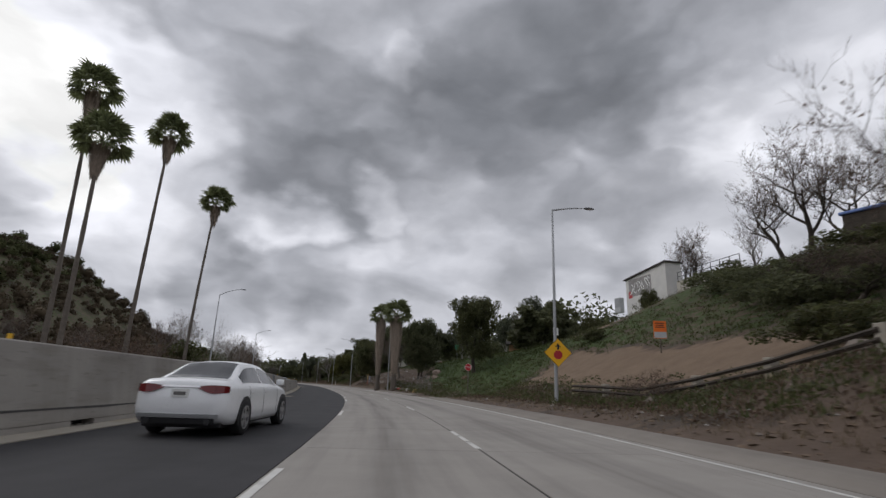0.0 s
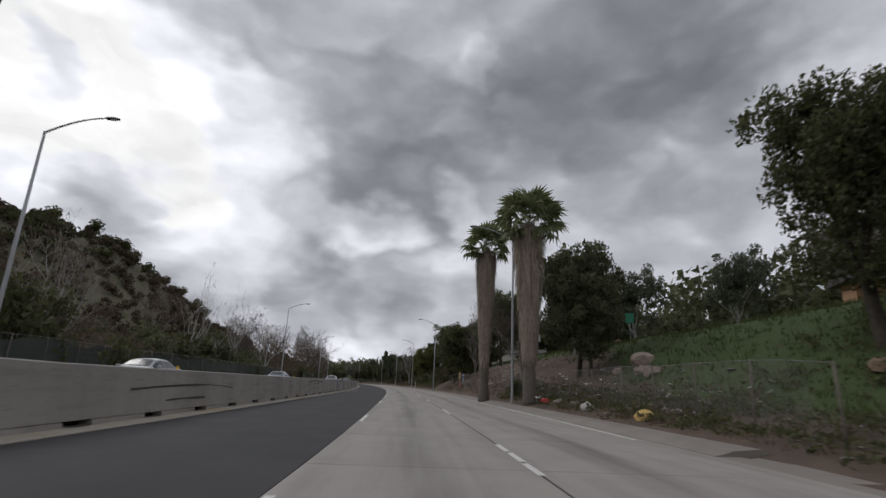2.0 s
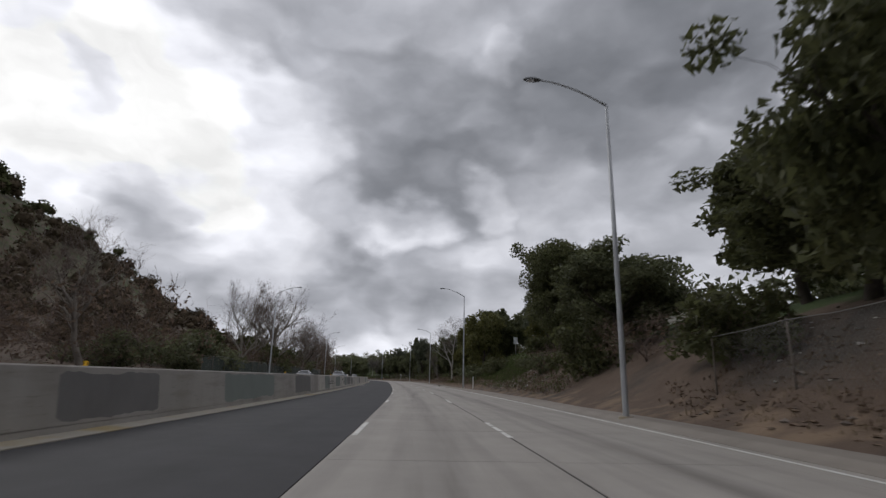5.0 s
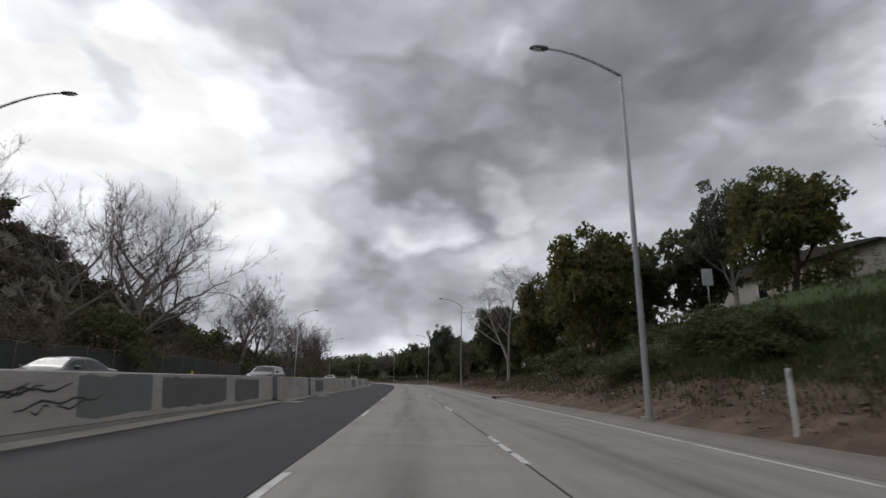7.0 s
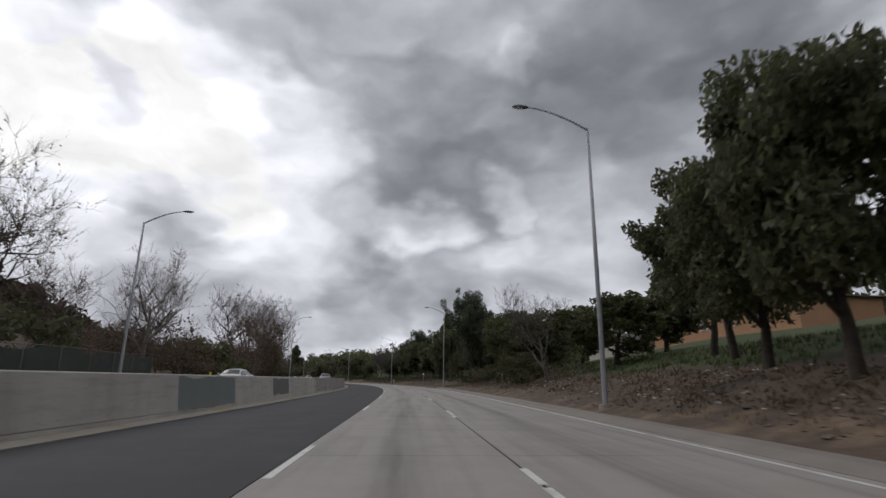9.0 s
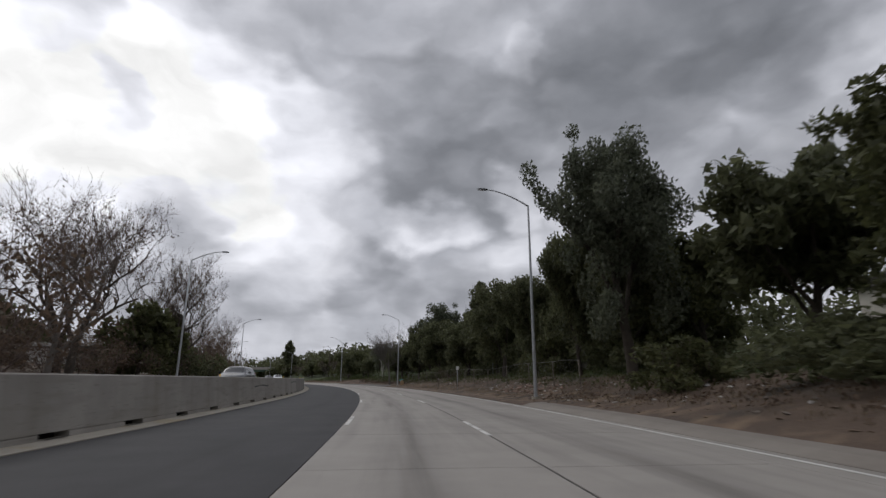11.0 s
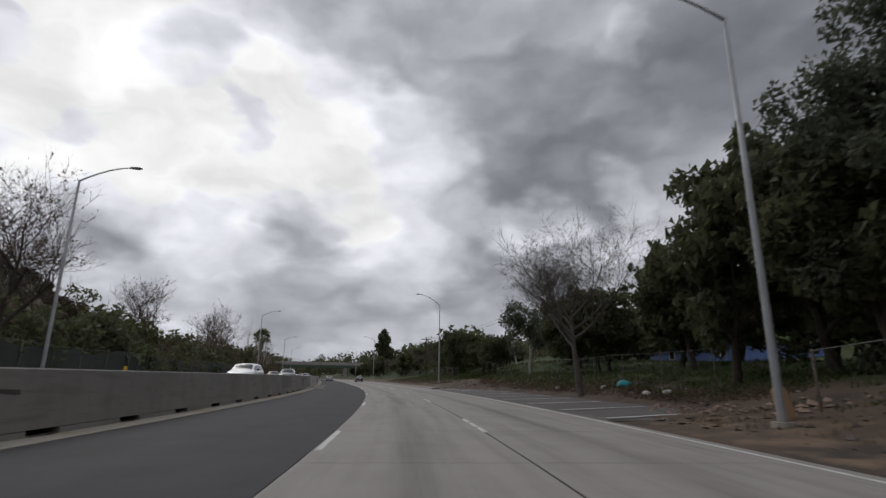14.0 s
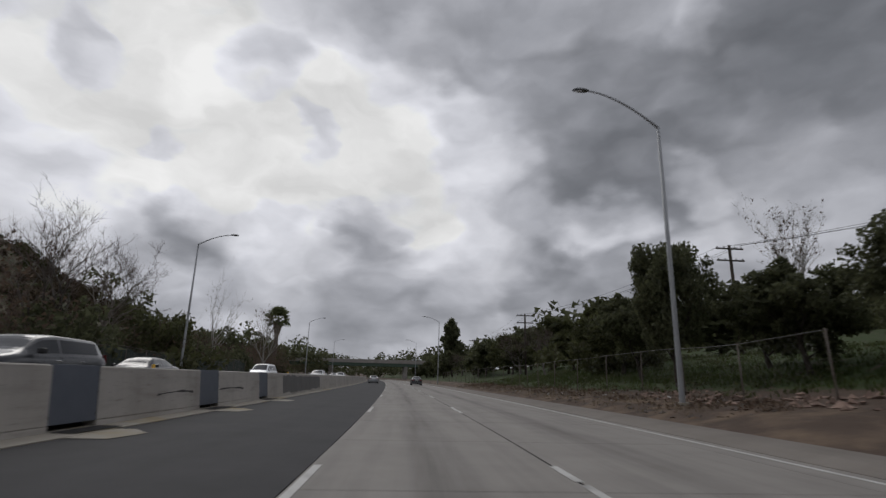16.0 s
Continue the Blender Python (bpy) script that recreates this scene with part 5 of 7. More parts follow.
leafy("pine", 18, 6000, 0.42, M_LEAF_DARK, M_TRUNK, "lone dark umbrella pine with bare trunk", tall=10, radius=3.2, low=0.38, clumps=60, flat=0.8, narrow=0.3, puff=1.3)
M_SYCAMORE = material("sycamore bark", (0.15, 0.138, 0.12), (0.34, 0.315, 0.28), 1.6, 0.9, 0.4, 10, c3=(0.075, 0.066, 0.055), spots=0.35)
barren("bare1", 21, M_BARE, "leafless grey tree with fine twigs", kids=(5, 4, 3, 3), trunk=0.026, twigs=1500, twig_mat=M_TWIG, spread=1.0, lift=0.4)
barren("bare2", 22, material("brown sycamore bark", (0.105, 0.09, 0.076), (0.23, 0.205, 0.175), 1.6, 0.9, 0.4, 10, c3=(0.07, 0.06, 0.05), spots=0.35), "leafless brown-barked sycamore with spreading limbs", twigs=2000, twig_mat=M_TWIG, lift=0.35, spread=1.2, kids=(5, 4, 3, 3), trunk=0.028, wild=0.34, twig_len=0.16, thick=0.0018)
barren("bare6", 26, M_PALE, "pale crooked sycamore with few bare limbs", twigs=260, twig_mat=M_SYCAMORE, levels=3, lift=0.5, spread=0.95, kids=(4, 3, 3), trunk=0.022, wild=0.34, twig_len=0.14)
barren("bare3", 23, M_PALE, "slim pale winter tree with scattered dry leaves", few=400, leaf_mat=M_LEAF_BROWN, leaf_size=0.11, radius=3.2, twigs=700, twig_mat=M_SYCAMORE, trunk=0.026)
barren("bare4", 24, M_BARE, "rounded leafless tree with arching limbs and fine twigs", twigs=6500, twig_mat=M_BARE, trunk=0.024, lift=0.32, spread=1.2, kids=(8, 5, 4, 3), wild=0.15, up=-0.05, twig_len=0.2, clear=0.6, thick=0.0013)
barren("bare5", 25, M_TRUNK, "dark leafless tree with ivy on limbs", few=900, leaf_mat=M_LEAF_BROWN, leaf_size=0.09, twigs=2200, twig_mat=M_TWIG, trunk=0.034, wild=0.36, spread=1.15, lift=0.35)
thicket("brown1", 31, 1200, M_TWIG, M_LEAF_BROWN, 1200, "brown leafless thicket behind the fence")
thicket("brown2", 32, 1200, M_TWIG, M_LEAF_BROWN, 800, "brown leafless thicket behind the fence")
thicket("dark1", 33, 500, M_TRUNK, M_LEAF_DARK, 3200, "dark evergreen shrub mass", tall=4.5, lsize=0.24)
thicket("dark2", 34, 800, M_TWIG, M_LEAF_MID, 3200, "olive green and brown shrub mass", tall=4.5, lsize=0.24)


def plant(key, s, off, top, radius, turn=None, group="", label="", ground=None):
    """One plant of a kind whose top stands at height top above the road."""
    pr = PROTO[key + "_far"] if (s > 446 or off > 20.8 or off < 0) and key + "_far" in PROTO else PROTO[key]
    if 0 < off < (18.9 if 376 < s else 16.6) and s < 430 and top > 7.2 and key + "_near" in PROTO:
        pr = PROTO[key + "_near"]
    z = gz(s, off) if ground is None else ground
    k = (radius / pr[3], radius / pr[3], max(top - z, 1.0) / pr[2])
    m = put(s, off, 0.1, random.uniform(0, 360) if turn is None else turn, k, z)
    ob = thing(pr[6], label or pr[4], pr[5], group, m=m)
    child("trunk", pr[0], ob)
    if pr[1]:
        child("crown", pr[1], ob)
    if len(pr) > 7 and pr[7]:
        child("foliage", pr[7], ob)
    return ob


# right bank
R = "trees on the right bank"
for key, s, off, top, rad in (
        ("gum2", 61.8, 16.8, 13.1, 3.4), ("oak2", 80.5, 13.9, 9.4, 2.8), ("oak1", 82.5, 13.8, 12.8, 3.5), ("oak2", 89.5, 17.0, 8.6, 3.0), ("airy2", 92.5, 17.2, 12.6, 2.8), ("airy", 100, 26.5, 15.5, 3.6), ("airy", 92, 33, 16.0, 3.4), ("airy", 118, 34, 15.5, 3.2), ("oak2", 63, 27, 13.0, 4.5), ("airy", 70, 30, 15.5, 4.0),
        ("oak1", 114.5, 14.8, 14.6, 4.5), ("oak3", 128.5, 11.9, 11.2, 4.0), ("bare3", 118.2, 12.0, 12.2, 1.4), ("bare2", 116.4, 11.7, 12.4, 1.5), ("oak2", 104, 25, 12.5, 4.6), ("oak3", 140, 18, 12.0, 4.6), ("oak2", 150, 14, 9.5, 4.6),
        ("bare1", 95.5, 13.0, 10.0, 4.6), ("oak2", 122, 24, 12.0, 4.5), ("oak3", 134, 15, 9.5, 4.4),
        ("gum2", 172, 17.5, 16.2, 5.0), ("gum2", 165, 15.5, 14.4, 4.2), ("oak2", 178, 22, 14.5, 4.8), ("light", 194, 22.5, 13.4, 3.6), ("bare3", 184, 23, 14.5, 3.0), ("airy", 201, 24, 16.5, 3.8), ("oak2", 213, 21, 14.2, 4.4), ("oak3", 221, 20, 15.0, 4.4), ("oak2", 206, 24, 13.5, 3.6), ("light", 203, 14.6, 12.6, 4.1), ("oak3", 207, 17.5, 12.2, 4.6),
        ("light", 217, 15.0, 11.8, 3.8), ("oak2", 227, 22, 14.5, 5.0), ("oak1", 231.6, 12.7, 11.2, 3.6), ("oak1", 236.2, 13.8, 10.4, 3.4), ("oak3", 222, 14.5, 7.6, 3.2), ("oak2", 241.5, 16.2, 11.6, 3.6), ("oak1", 246, 18.0, 11.5, 3.9),
        ("bare1", 262, 13.5, 9.6, 4.0), ("oak3", 256, 17, 7.5, 4.0), ("oak2", 270, 15, 8.4, 4.4), ("oak3", 281, 16, 9.4, 4.4), ("oak1", 289, 17, 11, 4.5), ("gum", 296.2, 13.6, 15.5, 3.9), ("oak1", 304.2, 14.4, 11.8, 2.8), ("oak2", 300.4, 16.0, 12.6, 3.6), ("oak3", 297.5, 18.5, 9.6, 3.6), ("oak1", 314.2, 15.2, 10.9, 3.2), ("oak3", 308.5, 20.0, 9.6, 3.4), ("oak3", 303.0, 21.0, 9.0, 3.6), ("dark1", 304.5, 18.6, 5.6, 2.8), ("dark1", 300.2, 18.4, 5.2, 2.8), ("dark1", 310.5, 18.2, 5.4, 2.6), ("dark2", 311, 15.6, 5.6, 2.2), 
        ("airy2", 309.8, 17.4, 13.4, 2.9), ("oak2", 323, 15.0, 11.8, 4.6), ("oak1", 331, 17.2, 9.2, 4.2), ("oak2", 343.0, 18.5, 11.2, 3.8), ("oak1", 338.5, 15.6, 9.7, 4.0), ("dark1", 341, 20, 4.6, 3.0), ("dark1", 334, 19, 4.4, 3.0), ("dark1", 347, 19.5, 4.6, 2.8), ("oak3", 337, 20, 8.6, 3.6), ("oak1", 348, 21, 11.5, 4.0), ("oak1", 351, 21, 9.0, 4.2), ("oak2", 355, 31, 18.0, 5.0),
        ("cone", 365.5, 28, 21.5, 4.0), ("gum", 363.2, 18.4, 15.6, 5.2), ("oak1", 356.5, 16.4, 12.0, 4.2), ("oak2", 368.5, 19.5, 13.0, 4.6), ("oak2", 371.5, 17.2, 12.0, 4.0), ("bare4", 382.2, 14.2, 13.6, 5.0), ("oak1", 371, 24, 9.5, 4.2), ("oak2", 377, 28, 9.0, 4.4), ("oak1", 386, 29, 9.0, 4.6), ("oak3", 394, 30, 8.6, 4.4), ("oak2", 403, 31, 8.4, 4.2), ("oak1", 383, 22, 8.6, 3.8), ("oak2", 366, 22, 10.5, 4.4), ("dark1", 366, 25, 5.6, 3.6), ("dark1", 360, 22, 5.2, 3.4), ("dark2", 372, 29, 6.0, 4.0), ("dark1", 354, 20, 4.8, 3.0), ("oak1", 379.5, 20.6, 10.2, 3.6), ("oak1", 364.0, 17.5, 9.6, 4.0), ("oak3", 399.5, 22, 8.0, 3.4), ("oak2", 390.5, 20.5, 8.0, 3.4),
        ("oak1", 393.6, 18.8, 9.4, 4.2), ("oak2", 389.8, 19.2, 9.4, 3.4), ("oak2", 407, 24.5, 7.2, 3.4), ("airy", 404.6, 18.6, 10.8, 3.5), ("brown1", 409, 27, 8.4, 4.5), ("brown2", 414.5, 28, 8.4, 4.4), ("brown1", 404, 28.5, 8.2, 4.2), ("oak2", 412.5, 29.5, 9.0, 4.4), ("oak1", 408.5, 27.5, 8.4, 3.8), ("oak1", 415.8, 18.0, 7.4, 2.8), ("oak1", 426, 14.9, 9.2, 2.5), ("oak2", 421.5, 18.2, 6.7, 2.6), ("oak2", 425.5, 19.5, 6.6, 2.4), ("oak2", 434, 17, 7.2, 2.8), ("oak3", 441, 19, 7.4, 3.4), ("bare3", 431.5, 27, 14.3, 2.4)):
    plant(key, s, off, top, rad, group=R)
# right treeline running on
for i in range(34):
    s = 446 + i * 7.0
    plant(random.choice(("oak1", "oak2", "oak3", "oak3", "bare1", "dark2")), s, 19.0 + random.uniform(-1.0, 6), random.uniform(6.5, 9.5), random.uniform(3.2, 4.6), group=R)
for s, off, top, rad in ((262, 24, 9.5, 4.5), (276, 22, 10, 4.5), (330, 30, 11, 5), (344, 32, 13, 5), (375, 34, 10, 5), (445, 30, 9, 5), (460, 27, 11, 5), (480, 26, 11, 5), (500, 28, 12, 5)):
    plant(random.choice(("oak1", "oak2", "oak3")), s, off, top, rad, group=R)
# hill above the cut on the right
for key, s, off, top, rad in (("bare5", 53.0, 42.0, 21.8, 2.8), ("bare5", 54.5, 42.5, 20.8, 2.4), ("bare5", 36.5, 41, 25.6, 4.4), ("bare5", 40.5, 42.5, 23.5, 4.0), ("bare5", 32.5, 40, 22.5, 4.2), ("bare1", 45, 44, 21, 3.4), ("dark1", 38.5, 34.5, 13.2, 3.0), ("dark1", 34.5, 33.0, 12.2, 3.2), ("dark1", 30.5, 30.5, 10.6, 3.2), ("dark1", 26.5, 28.5, 9.6, 3.2), ("dark1", 23.0, 26.5, 8.6, 3.0), ("dark1", 28.0, 33.5, 11.8, 3.2), ("bare5", 25.5, 27.0, 10.4, 3.0), ("bare5", 20.5, 25.0, 9.0, 2.8),
                              ("dark2", 29, 37, 13.6, 3.5), ("oak2", 14, 27, 11, 4.5), ("dark1", 71, 33, 14.5, 4.0), ("oak1", 80, 35, 16.0, 4.8), ("bare3", 76, 30, 14.5, 3.5), ("oak2", 66.5, 25.5, 9.8, 3.0), ("dark2", 58, 31, 10.6, 1.4), ("dark2", 45, 24, 7.3, 1.4), ("dark2", 16, 19, 5, 2.2), ("dark2", 53, 36.2, 13.6, 1.4), ("bare5", 6.6, 12.9, 9.3, 2.7), ("brown1", 21.5, 14.3, 2.6, 1.5)):
    plant(key, s, off, top, rad, group="trees and shrubs on the hill")
# understorey on the right
for s, off, top, rad in ((169.5, 14.8, 4.4, 2.2), (175.5, 16.5, 6.2, 2.6), (181, 18, 6.4, 2.4), (170, 19.5, 7.0, 3.0), (177, 20.5, 7.4, 3.0), (201, 12.6, 3.6, 2.2), (183, 12.6, 3.6, 1.8), (187, 13.5, 4.2, 2.0), (190.5, 12.0, 3.0, 1.8), (226, 13.4, 3.2, 1.6), (258, 13, 3.4, 2.2), (266, 12.6, 3.8, 2.4), (273, 13, 4, 2.6), (283, 13.5, 3.4, 2.4), (291, 13, 3, 2), (144, 12.5, 5.2, 2.8), (150, 12, 5, 2.6), (156, 12.4, 4.6, 2.4),
                         (136, 12.2, 4.6, 2.4), (20, 13.6, 2.1, 1.5), (86.5, 10.8, 2.0, 1.3), (162, 12.6, 3.8, 2.0), (345, 14.8, 3.2, 2), (352, 15, 3.4, 2)):
    plant(random.choice(("dark1", "dark2", "brown2")), s, off, top, rad, group="roadside shrubs")
# left roadside
Lg = "winter trees on the left roadside"
for key, s, off, top, rad in (("bare3", 81, -21.5, 11.0, 3.0), ("bare1", 74, -23, 9.5, 4), ("bare6", 101.6, -20.5, 12.6, 2.6), ("bare6", 106.0, -22, 13.6, 2.6), ("bare6", 107.5, -19.6, 8.6, 2.6), ("oak3", 103.5, -21.5, 5.6, 2.6), ("oak3", 107, -22.0, 5.4, 2.4), ("bare6", 117.6, -20, 12.6, 3.0), ("bare6", 119.8, -21.5, 13.0, 3.0), ("bare2", 112, -27, 12, 4), ("bare1", 124, -22, 11.2, 4.2), ("bare3", 130.5, -18.6, 10.6, 2.6), ("brown1", 137, -20.5, 9.6, 4.2), ("brown2", 146, -21.5, 10.4, 4.8), ("bare1", 141, -24, 12, 4.8),
                              ("bare2", 157, -21, 11.8, 4.6), ("brown1", 163, -22, 11, 5), ("bare2", 190, -19.6, 13.6, 4.6), ("bare2", 208.6, -19.4, 17.2, 7.6), ("bare2", 204, -22.5, 13.6, 5.4), ("bare2", 214.5, -22.5, 14.5, 5.6), ("bare2", 233, -19.4, 14.2, 5.4), ("bare1", 226, -23, 11.5, 4.6), ("bare1", 239, -23, 11, 4.6), ("bare5", 246.5, -21, 13.6, 4.6), ("bare1", 255, -20.5, 9.4, 4.0), ("bare2", 264, -19.6, 12.0, 3.8), ("bare1", 268, -22, 11, 4.2), ("brown1", 272, -21.5, 9.0, 4.0),
                              ("brown1", 304, -19.8, 12.0, 5.0), ("brown2", 298, -21, 10.5, 4.4), ("bare1", 309, -20, 13.4, 4.4), ("bare5", 313, -20.5, 16.0, 5.0), ("bare5", 321, -25, 17.5, 5.6), ("bare5", 330.5, -19.8, 15.2, 4.6), ("oak3", 327, -20.5, 8.6, 3.6), ("oak3", 333.5, -20.5, 8.2, 3.2), ("bare5", 339.6, -19.6, 14.6, 4.4), ("brown1", 350, -19.6, 8.8, 4.2), ("brown2", 358, -20, 10.0, 4.6), ("bare1", 365, -21, 11.4, 4.6), ("brown1", 371, -20, 8.8, 4.0), ("bare5", 379, -20.5, 12.6, 4.2),
                              ("bare1", 397, -30, 14.5, 4.6), ("brown1", 427, -21, 9.4, 4.2), ("bare6", 461.8, -19.2, 14.6, 2.6), ("bare6", 464.5, -20, 12.4, 2.2), ("bare2", 444, -23, 12.2, 4.6), ("bare1", 438, -22.5, 12.5, 5.0), ("bare5", 424, -30, 14, 5), ("bare3", 483, -19, 12.0, 2.6), ("brown1", 492, -21, 8.6, 4.0), ("dark1", 384, -23, 6.5, 4), ("dark1", 392, -22, 6.8, 4.2), ("dark2", 402, -23, 7.0, 4.4), ("dark1", 411, -22, 6.6, 4)):
    plant(key, s, off, top, rad, group=Lg)
for i in range(76):
    s = 52 + i * 6.2
    if 352 < s < 380:
        continue
    key = random.choice(("brown1", "brown2", "brown1", "dark2", "dark1")) if s < 300 else random.choice(("brown1", "dark1", "dark2", "brown2"))
    plant(key, s, -21.5 + random.uniform(-2.5, 1.2), random.uniform(4.6, 7.2), random.uniform(3.0, 4.2), group=Lg)
    if i % 3 == 0:
        o2 = -29 + random.uniform(-3, 3)
        plant(random.choice(("brown1", "bare1", "brown2", "oak3")), s + 3, o2, gz(s + 3, o2) + random.uniform(4.0, 6.0), random.uniform(3.4, 4.6), group=Lg)
plant("pine", 600, 27, 24.0, 6.2, label="lone dark umbrella pine rising over the treeline", ground=1.0)


# ---- big pale tree with two stems leaning over the verge ----
def forked_tree(m, label):
    tree = thing("bare_tree", label, "tree", R, m=m)
    r = random.Random(77)
    V, F, tips = [], [], []

    def bough(p, d, length, rad, lev):
        pts, rr = [p.copy()], [rad]
        q, n = p.copy(), 4
        for i in range(n):
            d = (d + Vector((r.uniform(-1, 1), r.uniform(-1, 1), r.uniform(-0.5, 0.8))) * (0.2 + 0.06 * lev)).normalized()
            q = q + d * (length / n)
            pts.append(q.copy())
            rr.append(max(rad * (1 - 0.7 * (i + 1) / n), 0.006))
        tube_arrays(pts, rr, 7 if lev < 1 else (5 if lev < 2 else 3), V, F)
        for i in range(2, n + 1):
            tips.append(pts[i].copy())
        if lev < 3:
            for k in range((4, 4, 3)[lev]):
                f = 0.3 + 0.7 * (k + 0.6) / 4
                i = min(int(f * n), n - 1)
                a = 2 * math.pi * (k * 0.38 + r.random() * 0.3)
                nd = (d * 0.6 + Vector((math.cos(a), math.sin(a), 0)) * 0.9 + Vector((0, 0, r.uniform(-0.1, 0.6)))).normalized()
                bough(pts[i].lerp(pts[i + 1], f * n - i), nd, length * r.uniform(0.5, 0.75), max(rr[i] * 0.62, 0.008), lev + 1)

    stems = (([(0, 0, -0.5), (0.02, 0.0, 1.3), (-0.05, 0.0, 2.6), (-0.55, 0.5, 4.2), (-1.2, 1.2, 5.9), (-1.6, 1.6, 7.4)], 0.19, ((3, (-0.9, 0.2, 0.5)), (4, (-0.8, 0.5, 0.8)), (4, (0.3, 0.7, 0.7)), (5, (-0.7, 0.2, 0.9)), (5, (0.1, 0.4, 1.0)))),
             ([(0.0, 0, 2.2), (0.05, -0.1, 3.4), (0.05, -0.4, 5.2), (0.15, -0.7, 7.2), (0.5, -1.0, 9.2)], 0.155, ((2, (-0.7, 0.6, 0.8)), (3, (0.9, -0.3, 0.5)), (3, (-0.7, 0.2, 0.9)), (4, (0.7, -0.2, 0.8)), (4, (-0.5, 0.4, 1.0)), (4, (0.2, -0.9, 0.8)))))
    for pts, rad, arms in stems:
        pts = [Vector(p) for p in pts]
        tube_arrays(pts, [rad * (1.1 - 0.13 * i) for i in range(len(pts))], 10, V, F)
        for i, dd in arms:
            bough(pts[i], Vector(dd).normalized(), 3.0 if i > 2 else 2.6, rad * (0.66 - 0.07 * i), 0)
    A = np.array([tuple(v) for v in V])
    child("trunk", soup("trunk", A, quads(F), M_PALE, True), tree)
    g = np.random.default_rng(78)
    T_ = np.array([tuple(v) for v in tips])
    n = 9000
    p = T_[g.integers(0, len(T_), n)] + g.normal(size=(n, 3)) * 0.22
    dd = g.normal(size=(n, 3)) + np.array([-0.2, 0, -0.25])
    dd /= np.linalg.norm(dd, axis=1)[:, None]
    sd = np.cross(dd, g.normal(size=(n, 3)))
    sd /= np.linalg.norm(sd, axis=1)[:, None]
    ln = (0.25 + 0.55 * g.random(n))[:, None]
    child("crown", soup("crown", np.stack([p - sd * 0.005, p + sd * 0.005, p + dd * ln], 1).reshape(-1, 3), np.arange(3 * n).reshape(-1, 3), M_TWIG), tree, "fine drooping brown twigs")


forked_tree(put(219.6, 11.7, 0.1) @ Matrix.Diagonal((0.9, 0.9, 0.86, 1)), "tall pale-barked leafless tree with two leaning stems")


# ---- palms ----
def fan_leaf(seed, mat, blades=17, r=0.86, petiole=1.08):
    """One fan frond along +x: stalk, then a pleated fan of blades that droop at the tips."""
    g = random.Random(seed)
    V, F = [], []
    n = len(V)
    V += [Vector((0, -0.025, 0)), Vector((0, 0.025, 0)), Vector((petiole, 0.015, 0.06)), Vector((petiole, -0.015, 0.06))]
    F.append((0, 1, 2, 3))
    for k in range(blades):
        a = radians(-118 + 236 * k / (blades - 1))
        ln = r * (0.72 + 0.28 * math.cos(a * 0.7)) * g.uniform(0.9, 1.06)
        da = radians(9.5)
        c = Vector((petiole, 0, 0.06))
        d = Vector((math.cos(a), math.sin(a), 0))
        q = Vector((-math.sin(a), math.cos(a), 0))
        mid_ = c + d * ln * 0.62 + Vector((0, 0, 0.03 - 0.05 * abs(math.sin(a))))
        tip = c + d * ln + Vector((0, 0, -0.32 * g.uniform(0.5, 1.5)))
        w = ln * 0.62 * math.tan(da)
        b0 = len(V)
        V += [c, mid_ + q * w - Vector((0, 0, 0.02)), tip, mid_ - q * w - Vector((0, 0, 0.02))]
        F.append((b0, b0 + 1, b0 + 2, b0 + 3))
    return mesh_of("frond", V, F, mat)


FRONDS = [fan_leaf(3, M_FROND), fan_leaf(4, M_FROND), fan_leaf(5, M_FROND)]


def palm(s, off, crown_z, r0, r1, size, skirt_len, skirt_r, label, lean=(0, 0), group="fan palms"):
    z = gz(s, off)
    pl = thing("palm_tree", label, "palm tree", group, m=put(s, off, 0.1))
    h = crown_z - z
    pts, rad = [], []
    for i in range(25):
        f = i / 24
        pts.append(Vector((lean[0] * f ** 1.4, lean[1] * f ** 1.4, h * f)))
        rad.append((r0 * (1 - f) + r1 * f) * (1.25 - 0.25 * min(1, f * 6)) * (1 + 0.09 * math.sin(f * 37 + s)))
    me = tube("trunk", pts, rad, 12, M_PALM)
    child("trunk", me, pl)
    top = pts[-1]
    count = 34
    for k in range(count):
        f = k / (count - 1)
        el = 84 - 116 * f
        az = k * 137.5 + random.uniform(-14, 14)
        fr = child("frond", FRONDS[k % 3], pl)
        fr.matrix_basis = Matrix.Translation(top) @ pose(0, 0, 0, 0, 0, az) @ pose(0, 0, 0, random.uniform(-40, 40), -el, 0) @ Matrix.Scale(size * random.uniform(0.85, 1.12), 4)
    # skirt of dead fronds hanging against the trunk
    g = np.random.default_rng(int(s * 10))
    n = int(1500 * max(1.0, skirt_len / 2))
    f = g.random(n)
    a = g.random(n) * 6.283
    rr = skirt_r * np.interp(f, (0, 0.25, 1), (1.0, 0.86, 0.42)) * (0.6 + 0.45 * g.random(n))
    base = np.stack([top.x + rr * np.cos(a), top.y + rr * np.sin(a), top.z - 0.4 - (skirt_len - 0.5) * f], 1)
    ln = 0.35 + 0.75 * g.random(n)
    tip = base + np.stack([np.cos(a) * 0.12 * (1 - f) + 0.06 * g.normal(size=n), np.sin(a) * 0.12 * (1 - f) + 0.06 * g.normal(size=n), -ln], 1)
    sd = np.stack([-np.sin(a), np.cos(a), 0.2 * g.normal(size=n)], 1) * (0.02 + 0.04 * g.random(n))[:, None]
    V = np.stack([base - sd, base + sd, tip], 1).reshape(-1, 3)
    child("skirt", soup("skirt", V, np.arange(3 * n).reshape(-1, 3), M_SKIRT), pl, "shaggy skirt of dead brown fronds")
    return pl


